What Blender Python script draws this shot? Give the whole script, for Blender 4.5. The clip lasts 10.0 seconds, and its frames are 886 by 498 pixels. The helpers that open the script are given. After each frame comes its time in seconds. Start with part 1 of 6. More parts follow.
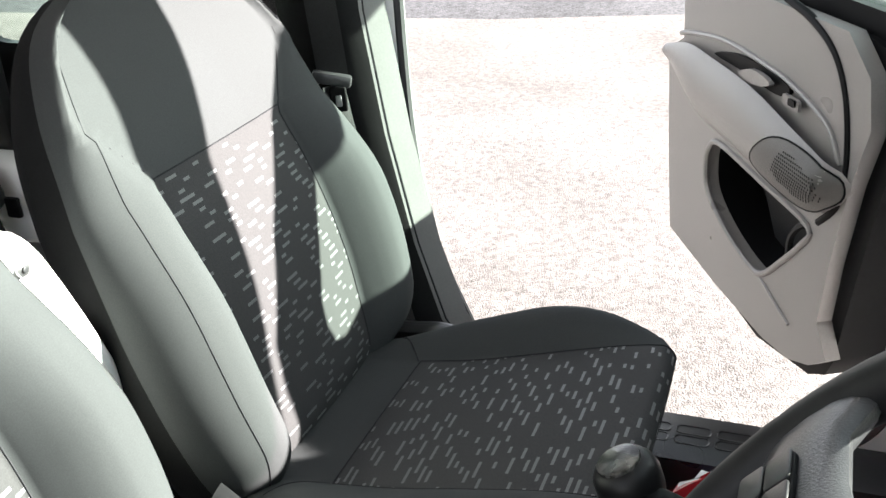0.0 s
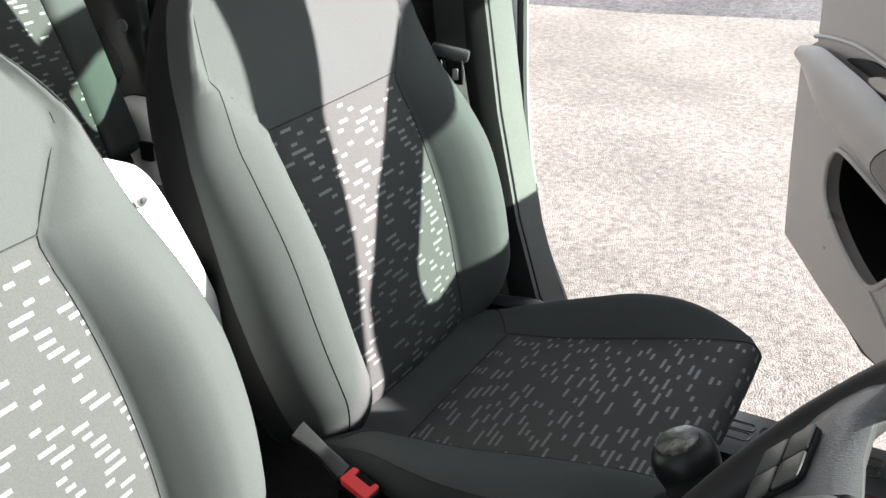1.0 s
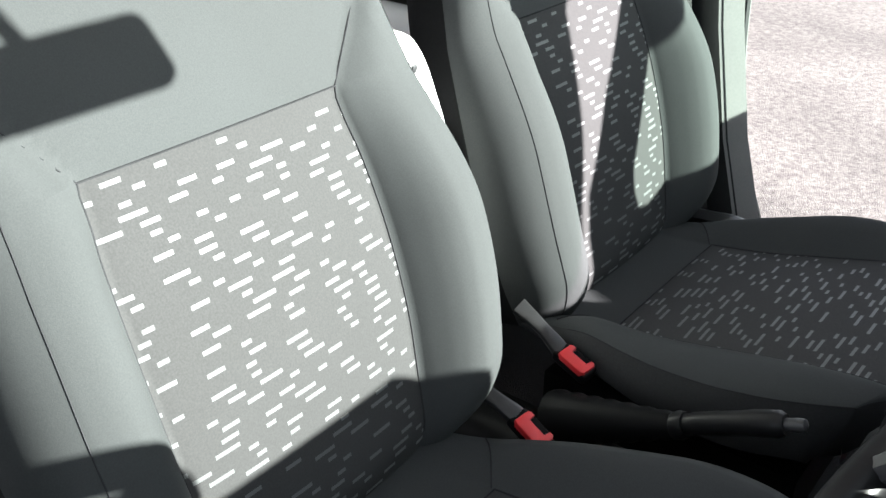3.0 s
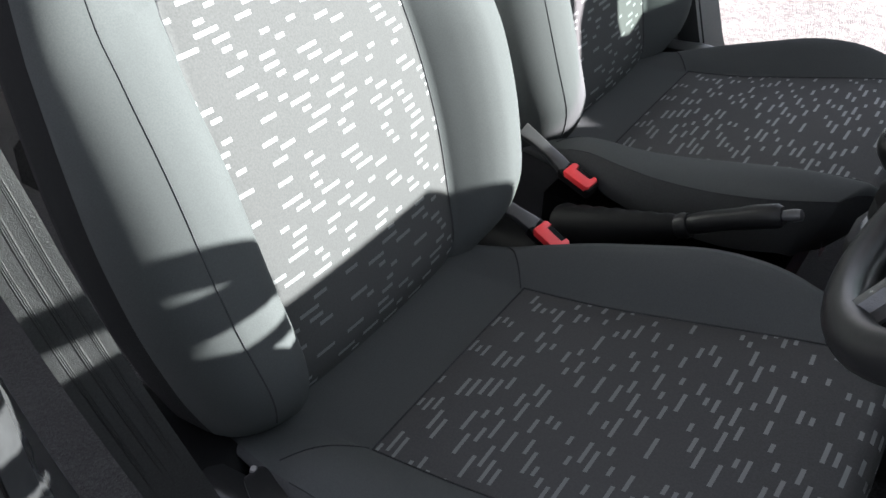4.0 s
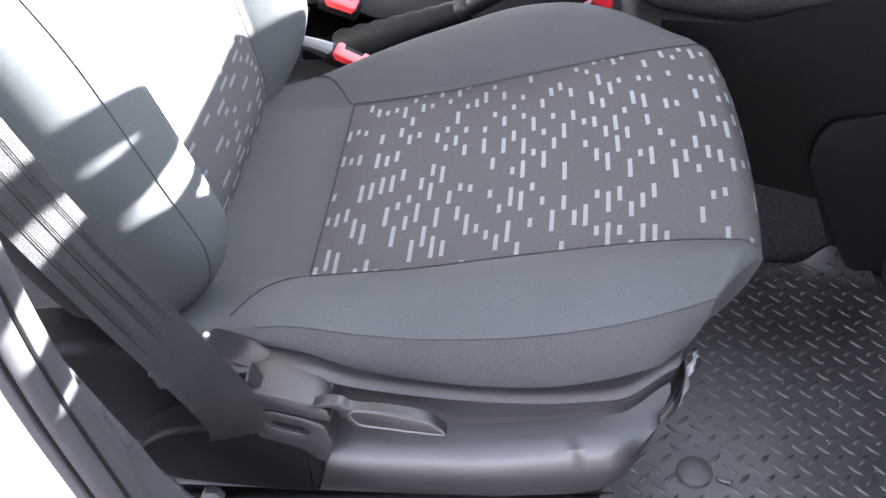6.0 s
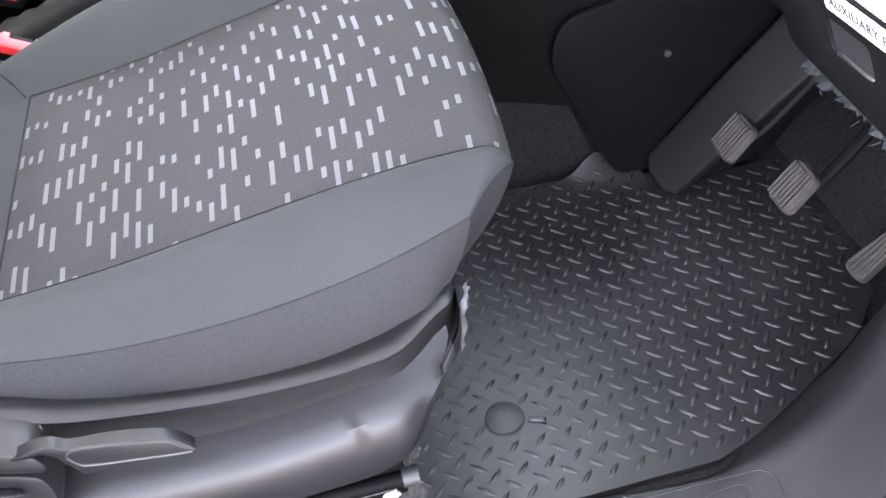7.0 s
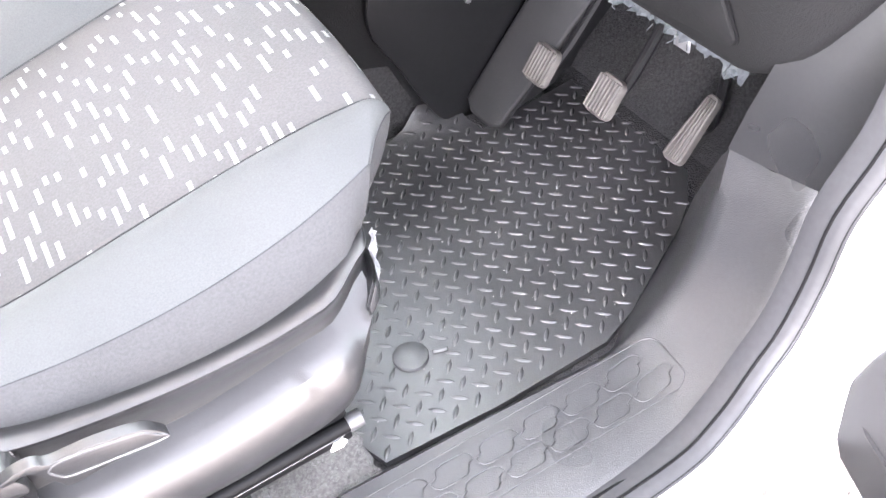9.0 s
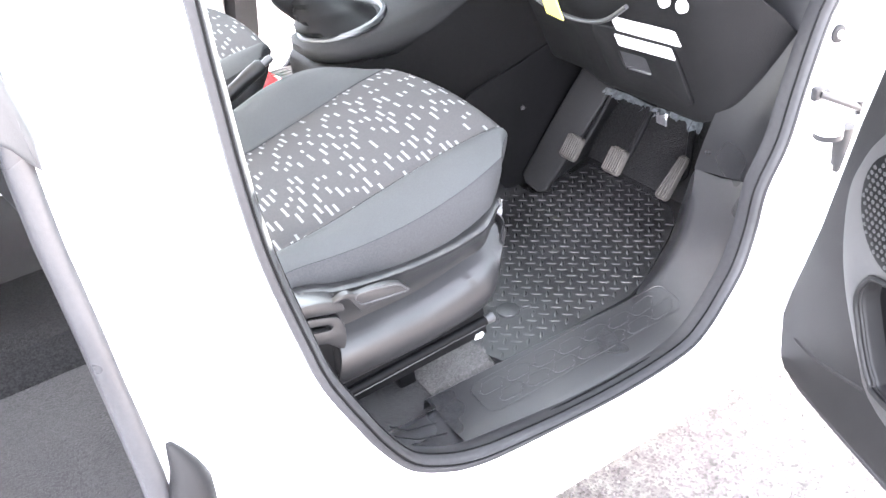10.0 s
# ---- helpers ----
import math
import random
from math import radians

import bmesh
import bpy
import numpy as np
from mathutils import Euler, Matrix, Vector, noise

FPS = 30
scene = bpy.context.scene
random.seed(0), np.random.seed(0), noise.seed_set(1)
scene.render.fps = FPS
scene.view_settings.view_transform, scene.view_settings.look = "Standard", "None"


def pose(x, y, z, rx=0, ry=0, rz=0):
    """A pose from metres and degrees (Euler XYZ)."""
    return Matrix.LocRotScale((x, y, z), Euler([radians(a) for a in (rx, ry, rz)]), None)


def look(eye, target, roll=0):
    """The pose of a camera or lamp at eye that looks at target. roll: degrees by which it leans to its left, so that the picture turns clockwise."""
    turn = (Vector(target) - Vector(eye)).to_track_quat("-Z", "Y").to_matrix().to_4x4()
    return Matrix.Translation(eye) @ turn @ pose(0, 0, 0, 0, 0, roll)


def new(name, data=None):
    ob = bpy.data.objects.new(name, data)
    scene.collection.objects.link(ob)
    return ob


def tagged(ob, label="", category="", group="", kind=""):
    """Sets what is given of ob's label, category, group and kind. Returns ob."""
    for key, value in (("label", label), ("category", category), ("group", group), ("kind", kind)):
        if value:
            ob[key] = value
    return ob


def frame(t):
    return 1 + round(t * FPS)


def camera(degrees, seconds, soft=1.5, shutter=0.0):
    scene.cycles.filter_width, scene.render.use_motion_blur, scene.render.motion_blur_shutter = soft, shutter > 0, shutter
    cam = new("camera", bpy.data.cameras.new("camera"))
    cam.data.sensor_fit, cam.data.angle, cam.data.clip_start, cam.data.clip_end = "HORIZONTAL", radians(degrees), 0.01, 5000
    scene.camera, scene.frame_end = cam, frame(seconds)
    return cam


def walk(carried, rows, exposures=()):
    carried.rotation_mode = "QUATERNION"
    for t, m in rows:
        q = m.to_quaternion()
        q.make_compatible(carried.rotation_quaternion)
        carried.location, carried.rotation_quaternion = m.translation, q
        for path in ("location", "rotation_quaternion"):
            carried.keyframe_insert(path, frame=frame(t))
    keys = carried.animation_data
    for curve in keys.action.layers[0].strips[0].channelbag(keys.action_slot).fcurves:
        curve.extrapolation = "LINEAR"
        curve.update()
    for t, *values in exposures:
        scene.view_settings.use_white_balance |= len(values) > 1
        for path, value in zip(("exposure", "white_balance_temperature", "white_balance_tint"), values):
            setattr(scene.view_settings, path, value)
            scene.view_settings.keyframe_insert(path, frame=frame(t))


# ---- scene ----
cam = camera(48.2, 10.0)

# camera path
PATH = [
    (0, (0.562, -0.678, 1.468), (-0.117, 0.997, 0.611), -3.4),
    (0.5, (0.588, -0.684, 1.465), (-0.272, 0.906, 0.607), -1.2),
    (1, (0.613, -0.705, 1.464), (-0.282, 0.856, 0.593), -1.0),
    (1.5, (0.615, -0.706, 1.463), (-0.334, 0.766, 0.498), -0.4),
    (2, (0.617, -0.694, 1.447), (-0.388, 0.73, 0.465), -0.1),
    (2.5, (0.576, -0.755, 1.427), (-0.484, 0.634, 0.455), 0.7),
    (2.7, (0.559, -0.797, 1.426), (-0.513, 0.586, 0.456), 0.8),
    (3.8, (0.521, -0.982, 1.43), (-0.426, 0.389, 0.324), 1.2),
    (4, (0.504, -1.008, 1.416), (-0.349, 0.355, 0.227), 1.4),
    (4.5, (0.463, -1.03, 1.392), (-0.23, 0.328, 0.097), 1.1),
    (5, (0.396, -1.085, 1.373), (-0.124, 0.352, 0.082), -0.0),
    (5.2, (0.357, -1.121, 1.361), (-0.056, 0.353, 0.074), 0.2),
    (6.3, (0.298, -1.171, 1.291), (0.244, 0.336, -0.022), -2.9),
    (6.5, (0.311, -1.155, 1.265), (0.338, 0.347, -0.055), -3.3),
    (7, (0.358, -1.096, 1.204), (0.594, 0.38, -0.126), -5.1),
    (7.5, (0.415, -1.006, 1.137), (0.854, 0.41, -0.206), -6.5),
    (8, (0.454, -0.964, 1.109), (0.957, 0.418, -0.246), -8.1),
    (8.5, (0.417, -0.998, 1.119), (0.962, 0.351, -0.253), -7.5),
    (9, (0.245, -1.134, 1.229), (0.871, 0.172, -0.15), -7.1),
    (9.5, (0.022, -1.407, 1.329), (0.71, -0.036, 0.045), -7.6),
    (10, (-0.246, -1.649, 1.41), (0.568, -0.159, 0.352), -7.3),
]
EXPOSURE = [(0.0, 3.90, 6350, 11), (0.4, 3.66, 6350, 11), (1.0, 3.56, 6350, 11), (2.5, 3.54, 6200, 11), (4.0, 3.85, 6050, 15), (4.5, 4.28, 6000, 15), (5.2, 5.30, 5900, 16), (6.3, 6.40, 6000, 22), (7.5, 6.50, 6250, 23), (8.5, 7.80, 6450, 22), (9.0, 7.97, 6500, 21), (9.5, 7.87, 6400, 19), (10.0, 7.25, 6250, 18)]
walk(cam, [(t, look(eye, target, roll)) for t, eye, target, roll in PATH], EXPOSURE)

# world, sun
SUN_AZ, SUN_EL = 29.0, 21.0
w = bpy.data.worlds.new("sky")
scene.world = w
w.use_nodes = True
wn = w.node_tree
sky = wn.nodes.new("ShaderNodeTexSky")
sky.sky_type, sky.sun_disc = "NISHITA", False
sky.sun_elevation, sky.sun_rotation = radians(SUN_EL), radians(90 - SUN_AZ)
sky.air_density, sky.dust_density = 0.9, 0.6
wbg = wn.nodes["Background"]
wbg.inputs["Strength"].default_value = 0.040
haze = wn.nodes.new("ShaderNodeHueSaturation")
haze.inputs["Saturation"].default_value = 0.22
wn.links.new(sky.outputs["Color"], haze.inputs["Color"])
wn.links.new(haze.outputs["Color"], wbg.inputs["Color"])
sun = new("sun", bpy.data.lights.new("sun", "SUN"))
sun.data.energy, sun.data.angle, sun.data.color = 3.8, radians(0.55), (1.0, 0.93, 0.86)
SV = Vector((math.cos(radians(SUN_EL)) * math.cos(radians(SUN_AZ)), math.cos(radians(SUN_EL)) * math.sin(radians(SUN_AZ)), math.sin(radians(SUN_EL))))
sun.matrix_world = look(SV * 30, (0, 0, 0))


# materials
def node_mat(name, base, rough=0.6, metal=0.0, spec=0.5, noise_scale=40.0, vary=0.15, bump=0.0, bump_scale=None, coarse=4.0, coarse_vary=0.12, sheen=0.0):
    m = bpy.data.materials.new(name)
    m.use_nodes = True
    nt = m.node_tree
    b = nt.nodes["Principled BSDF"]
    tc = nt.nodes.new("ShaderNodeTexCoord")
    n1 = nt.nodes.new("ShaderNodeTexNoise")
    n1.inputs["Scale"].default_value, n1.inputs["Detail"].default_value = noise_scale, 5
    n2 = nt.nodes.new("ShaderNodeTexNoise")
    n2.inputs["Scale"].default_value, n2.inputs["Detail"].default_value = coarse, 3
    nt.links.new(tc.outputs["Object"], n1.inputs["Vector"])
    nt.links.new(tc.outputs["Object"], n2.inputs["Vector"])

    def spread(node, amount):
        r = nt.nodes.new("ShaderNodeMapRange")
        r.inputs["From Min"].default_value, r.inputs["From Max"].default_value = 0.3, 0.7
        r.inputs["To Min"].default_value, r.inputs["To Max"].default_value = 1 - amount, 1 + amount
        nt.links.new(node.outputs["Fac"], r.inputs["Value"])
        return r.outputs["Result"]

    mul = nt.nodes.new("ShaderNodeMath")
    mul.operation = "MULTIPLY"
    nt.links.new(spread(n1, vary), mul.inputs[0])
    nt.links.new(spread(n2, coarse_vary), mul.inputs[1])
    col = nt.nodes.new("ShaderNodeVectorMath")
    col.operation = "SCALE"
    col.inputs[0].default_value = base
    nt.links.new(mul.outputs[0], col.inputs["Scale"])
    nt.links.new(col.outputs[0], b.inputs["Base Color"])
    rr = nt.nodes.new("ShaderNodeMapRange")
    rr.inputs["From Min"].default_value, rr.inputs["From Max"].default_value = 0.3, 0.7
    rr.inputs["To Min"].default_value, rr.inputs["To Max"].default_value = max(rough - 0.08, 0.02), min(rough + 0.08, 1)
    nt.links.new(n2.outputs["Fac"], rr.inputs["Value"])
    nt.links.new(rr.outputs["Result"], b.inputs["Roughness"])
    b.inputs["Metallic"].default_value = metal
    b.inputs["Specular IOR Level"].default_value = spec
    b.inputs["Sheen Weight"].default_value = sheen
    if bump:
        n3 = nt.nodes.new("ShaderNodeTexNoise")
        n3.inputs["Scale"].default_value, n3.inputs["Detail"].default_value = bump_scale or noise_scale, 4
        nt.links.new(tc.outputs["Object"], n3.inputs["Vector"])
        bp = nt.nodes.new("ShaderNodeBump")
        bp.inputs["Strength"].default_value, bp.inputs["Distance"].default_value = bump, 0.002
        nt.links.new(n3.outputs["Fac"], bp.inputs["Height"])
        nt.links.new(bp.outputs["Normal"], b.inputs["Normal"])
    return m


def dash_fabric(name, base, thread):
    """Woven fabric with short raised dashes in staggered rows, laid out by the UV map in metres."""
    m = node_mat(name, base, 0.85, 0, 0.12, 500, 0.12, 0.08, 1200, 9, 0.06)
    nt = m.node_tree
    b = nt.nodes["Principled BSDF"]
    plain = b.inputs["Base Color"].links[0].from_socket

    def math_node(op, a, c=None):
        q = nt.nodes.new("ShaderNodeMath")
        q.operation = op
        for k, val in enumerate((a, c)):
            if val is None:
                continue
            if isinstance(val, (int, float)):
                q.inputs[k].default_value = val
            else:
                nt.links.new(val, q.inputs[k])
        return q.outputs[0]

    def noise_of(x, y):
        cmb = nt.nodes.new("ShaderNodeCombineXYZ")
        for k, val in enumerate((x, y)):
            if isinstance(val, (int, float)):
                cmb.inputs[k].default_value = val
            else:
                nt.links.new(val, cmb.inputs[k])
        wn_ = nt.nodes.new("ShaderNodeTexWhiteNoise")
        wn_.noise_dimensions = "2D"
        nt.links.new(cmb.outputs[0], wn_.inputs["Vector"])
        return wn_.outputs["Value"]

    uv = nt.nodes.new("ShaderNodeUVMap")
    uv.uv_map = "UVMap"
    sp = nt.nodes.new("ShaderNodeSeparateXYZ")
    nt.links.new(uv.outputs[0], sp.inputs[0])
    pitch, cell = 0.0104, 0.052
    rowf = math_node("DIVIDE", sp.outputs["Y"], pitch)
    row = math_node("FLOOR", rowf)
    fy = math_node("FRACT", rowf)
    shift = noise_of(row, 7.3)
    colf = math_node("ADD", math_node("DIVIDE", sp.outputs["X"], cell), math_node("MULTIPLY", shift, 1.0))
    col = math_node("FLOOR", colf)
    fx = math_node("FRACT", colf)
    r1 = noise_of(math_node("ADD", row, 31.7), col)
    r2 = noise_of(math_node("ADD", row, 77.1), math_node("ADD", col, 13.9))
    start = math_node("MULTIPLY", r1, 0.42)
    length = math_node("ADD", math_node("MULTIPLY", math_node("FLOOR", math_node("MULTIPLY", r2, 2.6)), 0.15), 0.22)
    inx = math_node("MULTIPLY", math_node("GREATER_THAN", fx, start), math_node("LESS_THAN", fx, math_node("ADD", start, length)))
    iny = math_node("MULTIPLY", math_node("GREATER_THAN", fy, 0.29), math_node("LESS_THAN", fy, 0.70))
    keep = math_node("LESS_THAN", noise_of(math_node("ADD", col, 5.5), math_node("ADD", row, 3.1)), 0.80)
    mask = math_node("MULTIPLY", math_node("MULTIPLY", inx, iny), keep)
    mix = nt.nodes.new("ShaderNodeMix")
    mix.data_type = "RGBA"
    nt.links.new(mask, mix.inputs["Factor"])
    nt.links.new(plain, mix.inputs["A"])
    mix.inputs["B"].default_value = (*thread, 1)
    nt.links.new(mix.outputs["Result"], b.inputs["Base Color"])
    satin = nt.nodes.new("ShaderNodeMix")
    nt.links.new(mask, satin.inputs["Factor"])
    nt.links.new(b.inputs["Roughness"].links[0].from_socket, satin.inputs["A"])
    satin.inputs["B"].default_value = 0.48
    nt.links.new(satin.outputs["Result"], b.inputs["Roughness"])
    gloss = math_node("ADD", math_node("MULTIPLY", mask, 0.38), 0.12)
    nt.links.new(gloss, b.inputs["Specular IOR Level"])
    bp = b.inputs["Normal"].links[0].from_node
    add = math_node("ADD", bp.inputs["Height"].links[0].from_socket, math_node("MULTIPLY", mask, 0.8))
    nt.links.new(add, bp.inputs["Height"])
    return m


def gravel_mat(name, tint, scale):
    m = node_mat(name, tint, 0.9, 0, 0.3, 30, 0.26, 0, None, 1.1, 0.26)
    nt = m.node_tree
    b = nt.nodes["Principled BSDF"]
    tc = nt.nodes.new("ShaderNodeTexCoord")
    vo = nt.nodes.new("ShaderNodeTexVoronoi")
    vo.inputs["Scale"].default_value = scale
    nt.links.new(tc.outputs["Object"], vo.inputs["Vector"])
    bw = nt.nodes.new("ShaderNodeRGBToBW")
    nt.links.new(vo.outputs["Color"], bw.inputs[0])
    mr = nt.nodes.new("ShaderNodeMapRange")
    mr.inputs["From Min"].default_value, mr.inputs["From Max"].default_value = 0.18, 0.55
    mr.inputs["To Min"].default_value, mr.inputs["To Max"].default_value = 0.66, 1.16
    nt.links.new(bw.outputs[0], mr.inputs["Value"])
    vo2 = nt.nodes.new("ShaderNodeTexVoronoi")
    vo2.inputs["Scale"].default_value = scale * 0.32
    nt.links.new(tc.outputs["Object"], vo2.inputs["Vector"])
    bw2 = nt.nodes.new("ShaderNodeRGBToBW")
    nt.links.new(vo2.outputs["Color"], bw2.inputs[0])
    mr2 = nt.nodes.new("ShaderNodeMapRange")
    mr2.inputs["From Min"].default_value, mr2.inputs["From Max"].default_value = 0.15, 0.45
    mr2.inputs["To Min"].default_value, mr2.inputs["To Max"].default_value = 0.80, 1.05
    nt.links.new(bw2.outputs[0], mr2.inputs["Value"])
    both = nt.nodes.new("ShaderNodeMath")
    both.operation = "MULTIPLY"
    nt.links.new(mr.outputs["Result"], both.inputs[0])
    nt.links.new(mr2.outputs["Result"], both.inputs[1])
    vm = nt.nodes.new("ShaderNodeVectorMath")
    vm.operation = "SCALE"
    nt.links.new(b.inputs["Base Color"].links[0].from_socket, vm.inputs[0])
    nt.links.new(both.outputs[0], vm.inputs["Scale"])
    nt.links.new(vm.outputs[0], b.inputs["Base Color"])
    bp = nt.nodes.new("ShaderNodeBump")
    bp.invert = True
    bp.inputs["Strength"].default_value, bp.inputs["Distance"].default_value = 0.45, 0.005
    nt.links.new(vo.outputs["Distance"], bp.inputs["Height"])
    nt.links.new(bp.outputs["Normal"], b.inputs["Normal"])
    return m


def glass_mat(name, tint):
    m = bpy.data.materials.new(name)
    m.use_nodes = True
    nt = m.node_tree
    out = nt.nodes["Material Output"]
    tr = nt.nodes.new("ShaderNodeBsdfTransparent")
    tr.inputs["Color"].default_value = (*tint, 1)
    gl = nt.nodes.new("ShaderNodeBsdfGlossy")
    gl.inputs["Roughness"].default_value = 0.02
    mx = nt.nodes.new("ShaderNodeMixShader")
    mx.inputs[0].default_value = 0.06
    nt.links.new(tr.outputs[0], mx.inputs[1])
    nt.links.new(gl.outputs[0], mx.inputs[2])
    nt.links.new(mx.outputs[0], out.inputs["Surface"])
    return m


FABRIC = node_mat("plain_fabric", (0.043, 0.0455, 0.0465), 0.85, 0, 0.12, 700, 0.10, 0.10, 1200, 6, 0.08)
FABRIC_BACK = node_mat("back_knit", (0.015, 0.015, 0.016), 0.9, 0, 0.06, 400, 0.12, 0.2, 800, 6, 0.10)
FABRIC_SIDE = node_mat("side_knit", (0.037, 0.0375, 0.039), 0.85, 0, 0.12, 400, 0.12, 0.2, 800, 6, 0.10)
# seat fabric again, darkened to carry the shade on the backrest flanks
FABRIC_SHADED = node_mat("shaded_side_fabric", (0.009, 0.009, 0.0095), 0.88, 0, 0.08, 400, 0.12, 0.2, 800, 6, 0.10)
DASHES = dash_fabric("dash_fabric", (0.0430, 0.0427, 0.0435), (0.093, 0.095, 0.098))
SEAM = node_mat("seam_thread", (0.028, 0.028, 0.030), 0.95, 0, 0.03)
TRIM = node_mat("dark_trim_plastic", (0.014, 0.014, 0.0147), 0.33, 0, 0.5, 220, 0.10, 0.08, 700, 5, 0.10)
TRIM_GREY = node_mat("grey_trim_plastic", (0.034, 0.034, 0.036), 0.32, 0, 0.6, 220, 0.08, 0.2, 700, 5, 0.08)
SHIELD = node_mat("seat_shield_plastic", (0.014, 0.014, 0.0146), 0.33, 0, 0.50, 220, 0.10, 0.07, 700, 5, 0.08)
SILL_PLASTIC = node_mat("sill_plastic", (0.020, 0.020, 0.021), 0.34, 0, 0.55, 220, 0.10, 0.25, 700, 5, 0.08)
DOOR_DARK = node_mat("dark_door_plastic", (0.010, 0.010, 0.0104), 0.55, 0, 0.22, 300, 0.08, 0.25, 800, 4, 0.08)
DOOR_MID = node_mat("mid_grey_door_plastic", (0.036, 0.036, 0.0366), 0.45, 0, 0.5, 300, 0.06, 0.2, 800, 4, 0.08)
DASH_PLASTIC = node_mat("dashboard_plastic", (0.008, 0.008, 0.0083), 0.60, 0, 0.16, 180, 0.10, 0.35, 500, 5, 0.12)
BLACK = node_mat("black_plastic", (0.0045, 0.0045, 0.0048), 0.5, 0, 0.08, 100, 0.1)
RUBBER = node_mat("mat_rubber", (0.020, 0.020, 0.0205), 0.40, 0, 1.0, 300, 0.15, 0.10, 600, 5, 0.25)
SEAL = node_mat("seal_rubber", (0.020, 0.020, 0.022), 0.55, 0, 0.45, 120, 0.1)
SEAL_GREY = node_mat("grey_seal_rubber", (0.024, 0.024, 0.0255), 0.5, 0, 0.30, 120, 0.12)
ZINC = node_mat("dull_steel", (0.011, 0.011, 0.0115), 0.42, 0, 0.4, 80, 0.3)
FLANGE = node_mat("pale_seal_rubber", (0.22, 0.225, 0.22), 0.5, 0, 0.4, 120, 0.1)
LEATHER = node_mat("wheel_leatherette", (0.008, 0.008, 0.0085), 0.40, 0, 0.22, 400, 0.08, 0.06, 1500)
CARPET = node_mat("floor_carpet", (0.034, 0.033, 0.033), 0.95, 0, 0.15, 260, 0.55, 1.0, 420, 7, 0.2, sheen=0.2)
# floor carpet again, darkened to carry the shade down in the footwell
CARPET_SHADED = node_mat("shaded_carpet", (0.014, 0.0137, 0.014), 0.95, 0, 0.1, 260, 0.55, 1.0, 420, 7, 0.2)
# pale tone that puts the patch of sun into the carpet scrap
CARPET_LIGHT = node_mat("sunlit_carpet", (0.10, 0.096, 0.092), 0.95, 0, 0.15, 260, 0.35, 1.0, 420, 9, 0.2, sheen=0.2)
PAINT = node_mat("white_paint", (0.80, 0.80, 0.80), 0.25, 0, 0.5, 3, 0.01, 0, None, 1.2, 0.02)
WHITE_PLASTIC = node_mat("white_plastic", (0.74, 0.74, 0.72), 0.4, 0, 0.5, 60, 0.02)
STEEL = node_mat("worn_steel", (0.40, 0.40, 0.41), 0.35, 0.9, 0.5, 80, 0.15, 0.1)
PEDAL = node_mat("worn_pedal_rubber", (0.046, 0.042, 0.038), 0.6, 0, 0.4, 90, 0.25, 0.2)
PEELED = node_mat("peeled_chrome", (0.10, 0.10, 0.095), 0.22, 0.7, 0.5, 70, 0.85, 0.5, 60, 30, 0.6)
RED = node_mat("red_plastic", (0.55, 0.025, 0.03), 0.35, 0, 0.5, 50, 0.05)
BELT = node_mat("belt_webbing", (0.021, 0.0213, 0.022), 0.5, 0, 0.35, 600, 0.3, 0.4, 900, 8, 0.1)
BELT_DARK = node_mat("belt_stripe", (0.012, 0.0122, 0.0128), 0.5, 0, 0.3, 600, 0.3, 0.3, 900, 8, 0.1)
GRIT = node_mat("pale_grit", (0.30, 0.29, 0.27), 0.8)
FOAM = node_mat("torn_insulation", (0.085, 0.094, 0.100), 0.9, 0, 0.2, 120, 0.35, 0.8, 150)
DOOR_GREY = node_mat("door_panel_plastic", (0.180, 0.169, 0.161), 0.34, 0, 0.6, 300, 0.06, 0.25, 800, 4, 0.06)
DOOR_SPEAKER = node_mat("speaker_cover_plastic", (0.085, 0.080, 0.074), 0.5, 0, 0.4, 300, 0.06, 0.25, 800, 4, 0.06)
# one pillar plastic: near black where shaded, pale where sun strikes its edge
PILLAR_DARK = node_mat("dark_pillar_plastic", (0.008, 0.008, 0.0083), 0.6, 0, 0.14, 220, 0.10, 0.25, 700, 5, 0.10)
PILLAR_SUNLIT = node_mat("sunlit_pillar_plastic", (0.150, 0.150, 0.148), 0.5, 0, 0.4, 300, 0.06, 0.15, 800)
LABEL_WHITE = node_mat("label_paper", (0.80, 0.80, 0.80), 0.5)
INK = node_mat("label_ink", (0.03, 0.03, 0.035), 0.6)


def packaging_mat():
    """Printed film: patches of red with some white and a little blue."""
    m = node_mat("printed_film", (0.5, 0.03, 0.035), 0.25, 0, 0.6)
    nt = m.node_tree
    tc = nt.nodes.new("ShaderNodeTexCoord")
    vo = nt.nodes.new("ShaderNodeTexVoronoi")
    vo.inputs["Scale"].default_value = 26
    nt.links.new(tc.outputs["Object"], vo.inputs["Vector"])
    bw = nt.nodes.new("ShaderNodeRGBToBW")
    nt.links.new(vo.outputs["Color"], bw.inputs[0])
    cr = nt.nodes.new("ShaderNodeValToRGB")
    cr.color_ramp.interpolation = "CONSTANT"
    cr.color_ramp.elements[0].color = (0.55, 0.02, 0.03, 1)
    cr.color_ramp.elements[1].position, cr.color_ramp.elements[1].color = 0.58, (0.62, 0.60, 0.60, 1)
    e = cr.color_ramp.elements.new(0.76)
    e.color = (0.12, 0.16, 0.45, 1)
    nt.links.new(bw.outputs[0], cr.inputs[0])
    nt.links.new(cr.outputs["Color"], nt.nodes["Principled BSDF"].inputs["Base Color"])
    return m


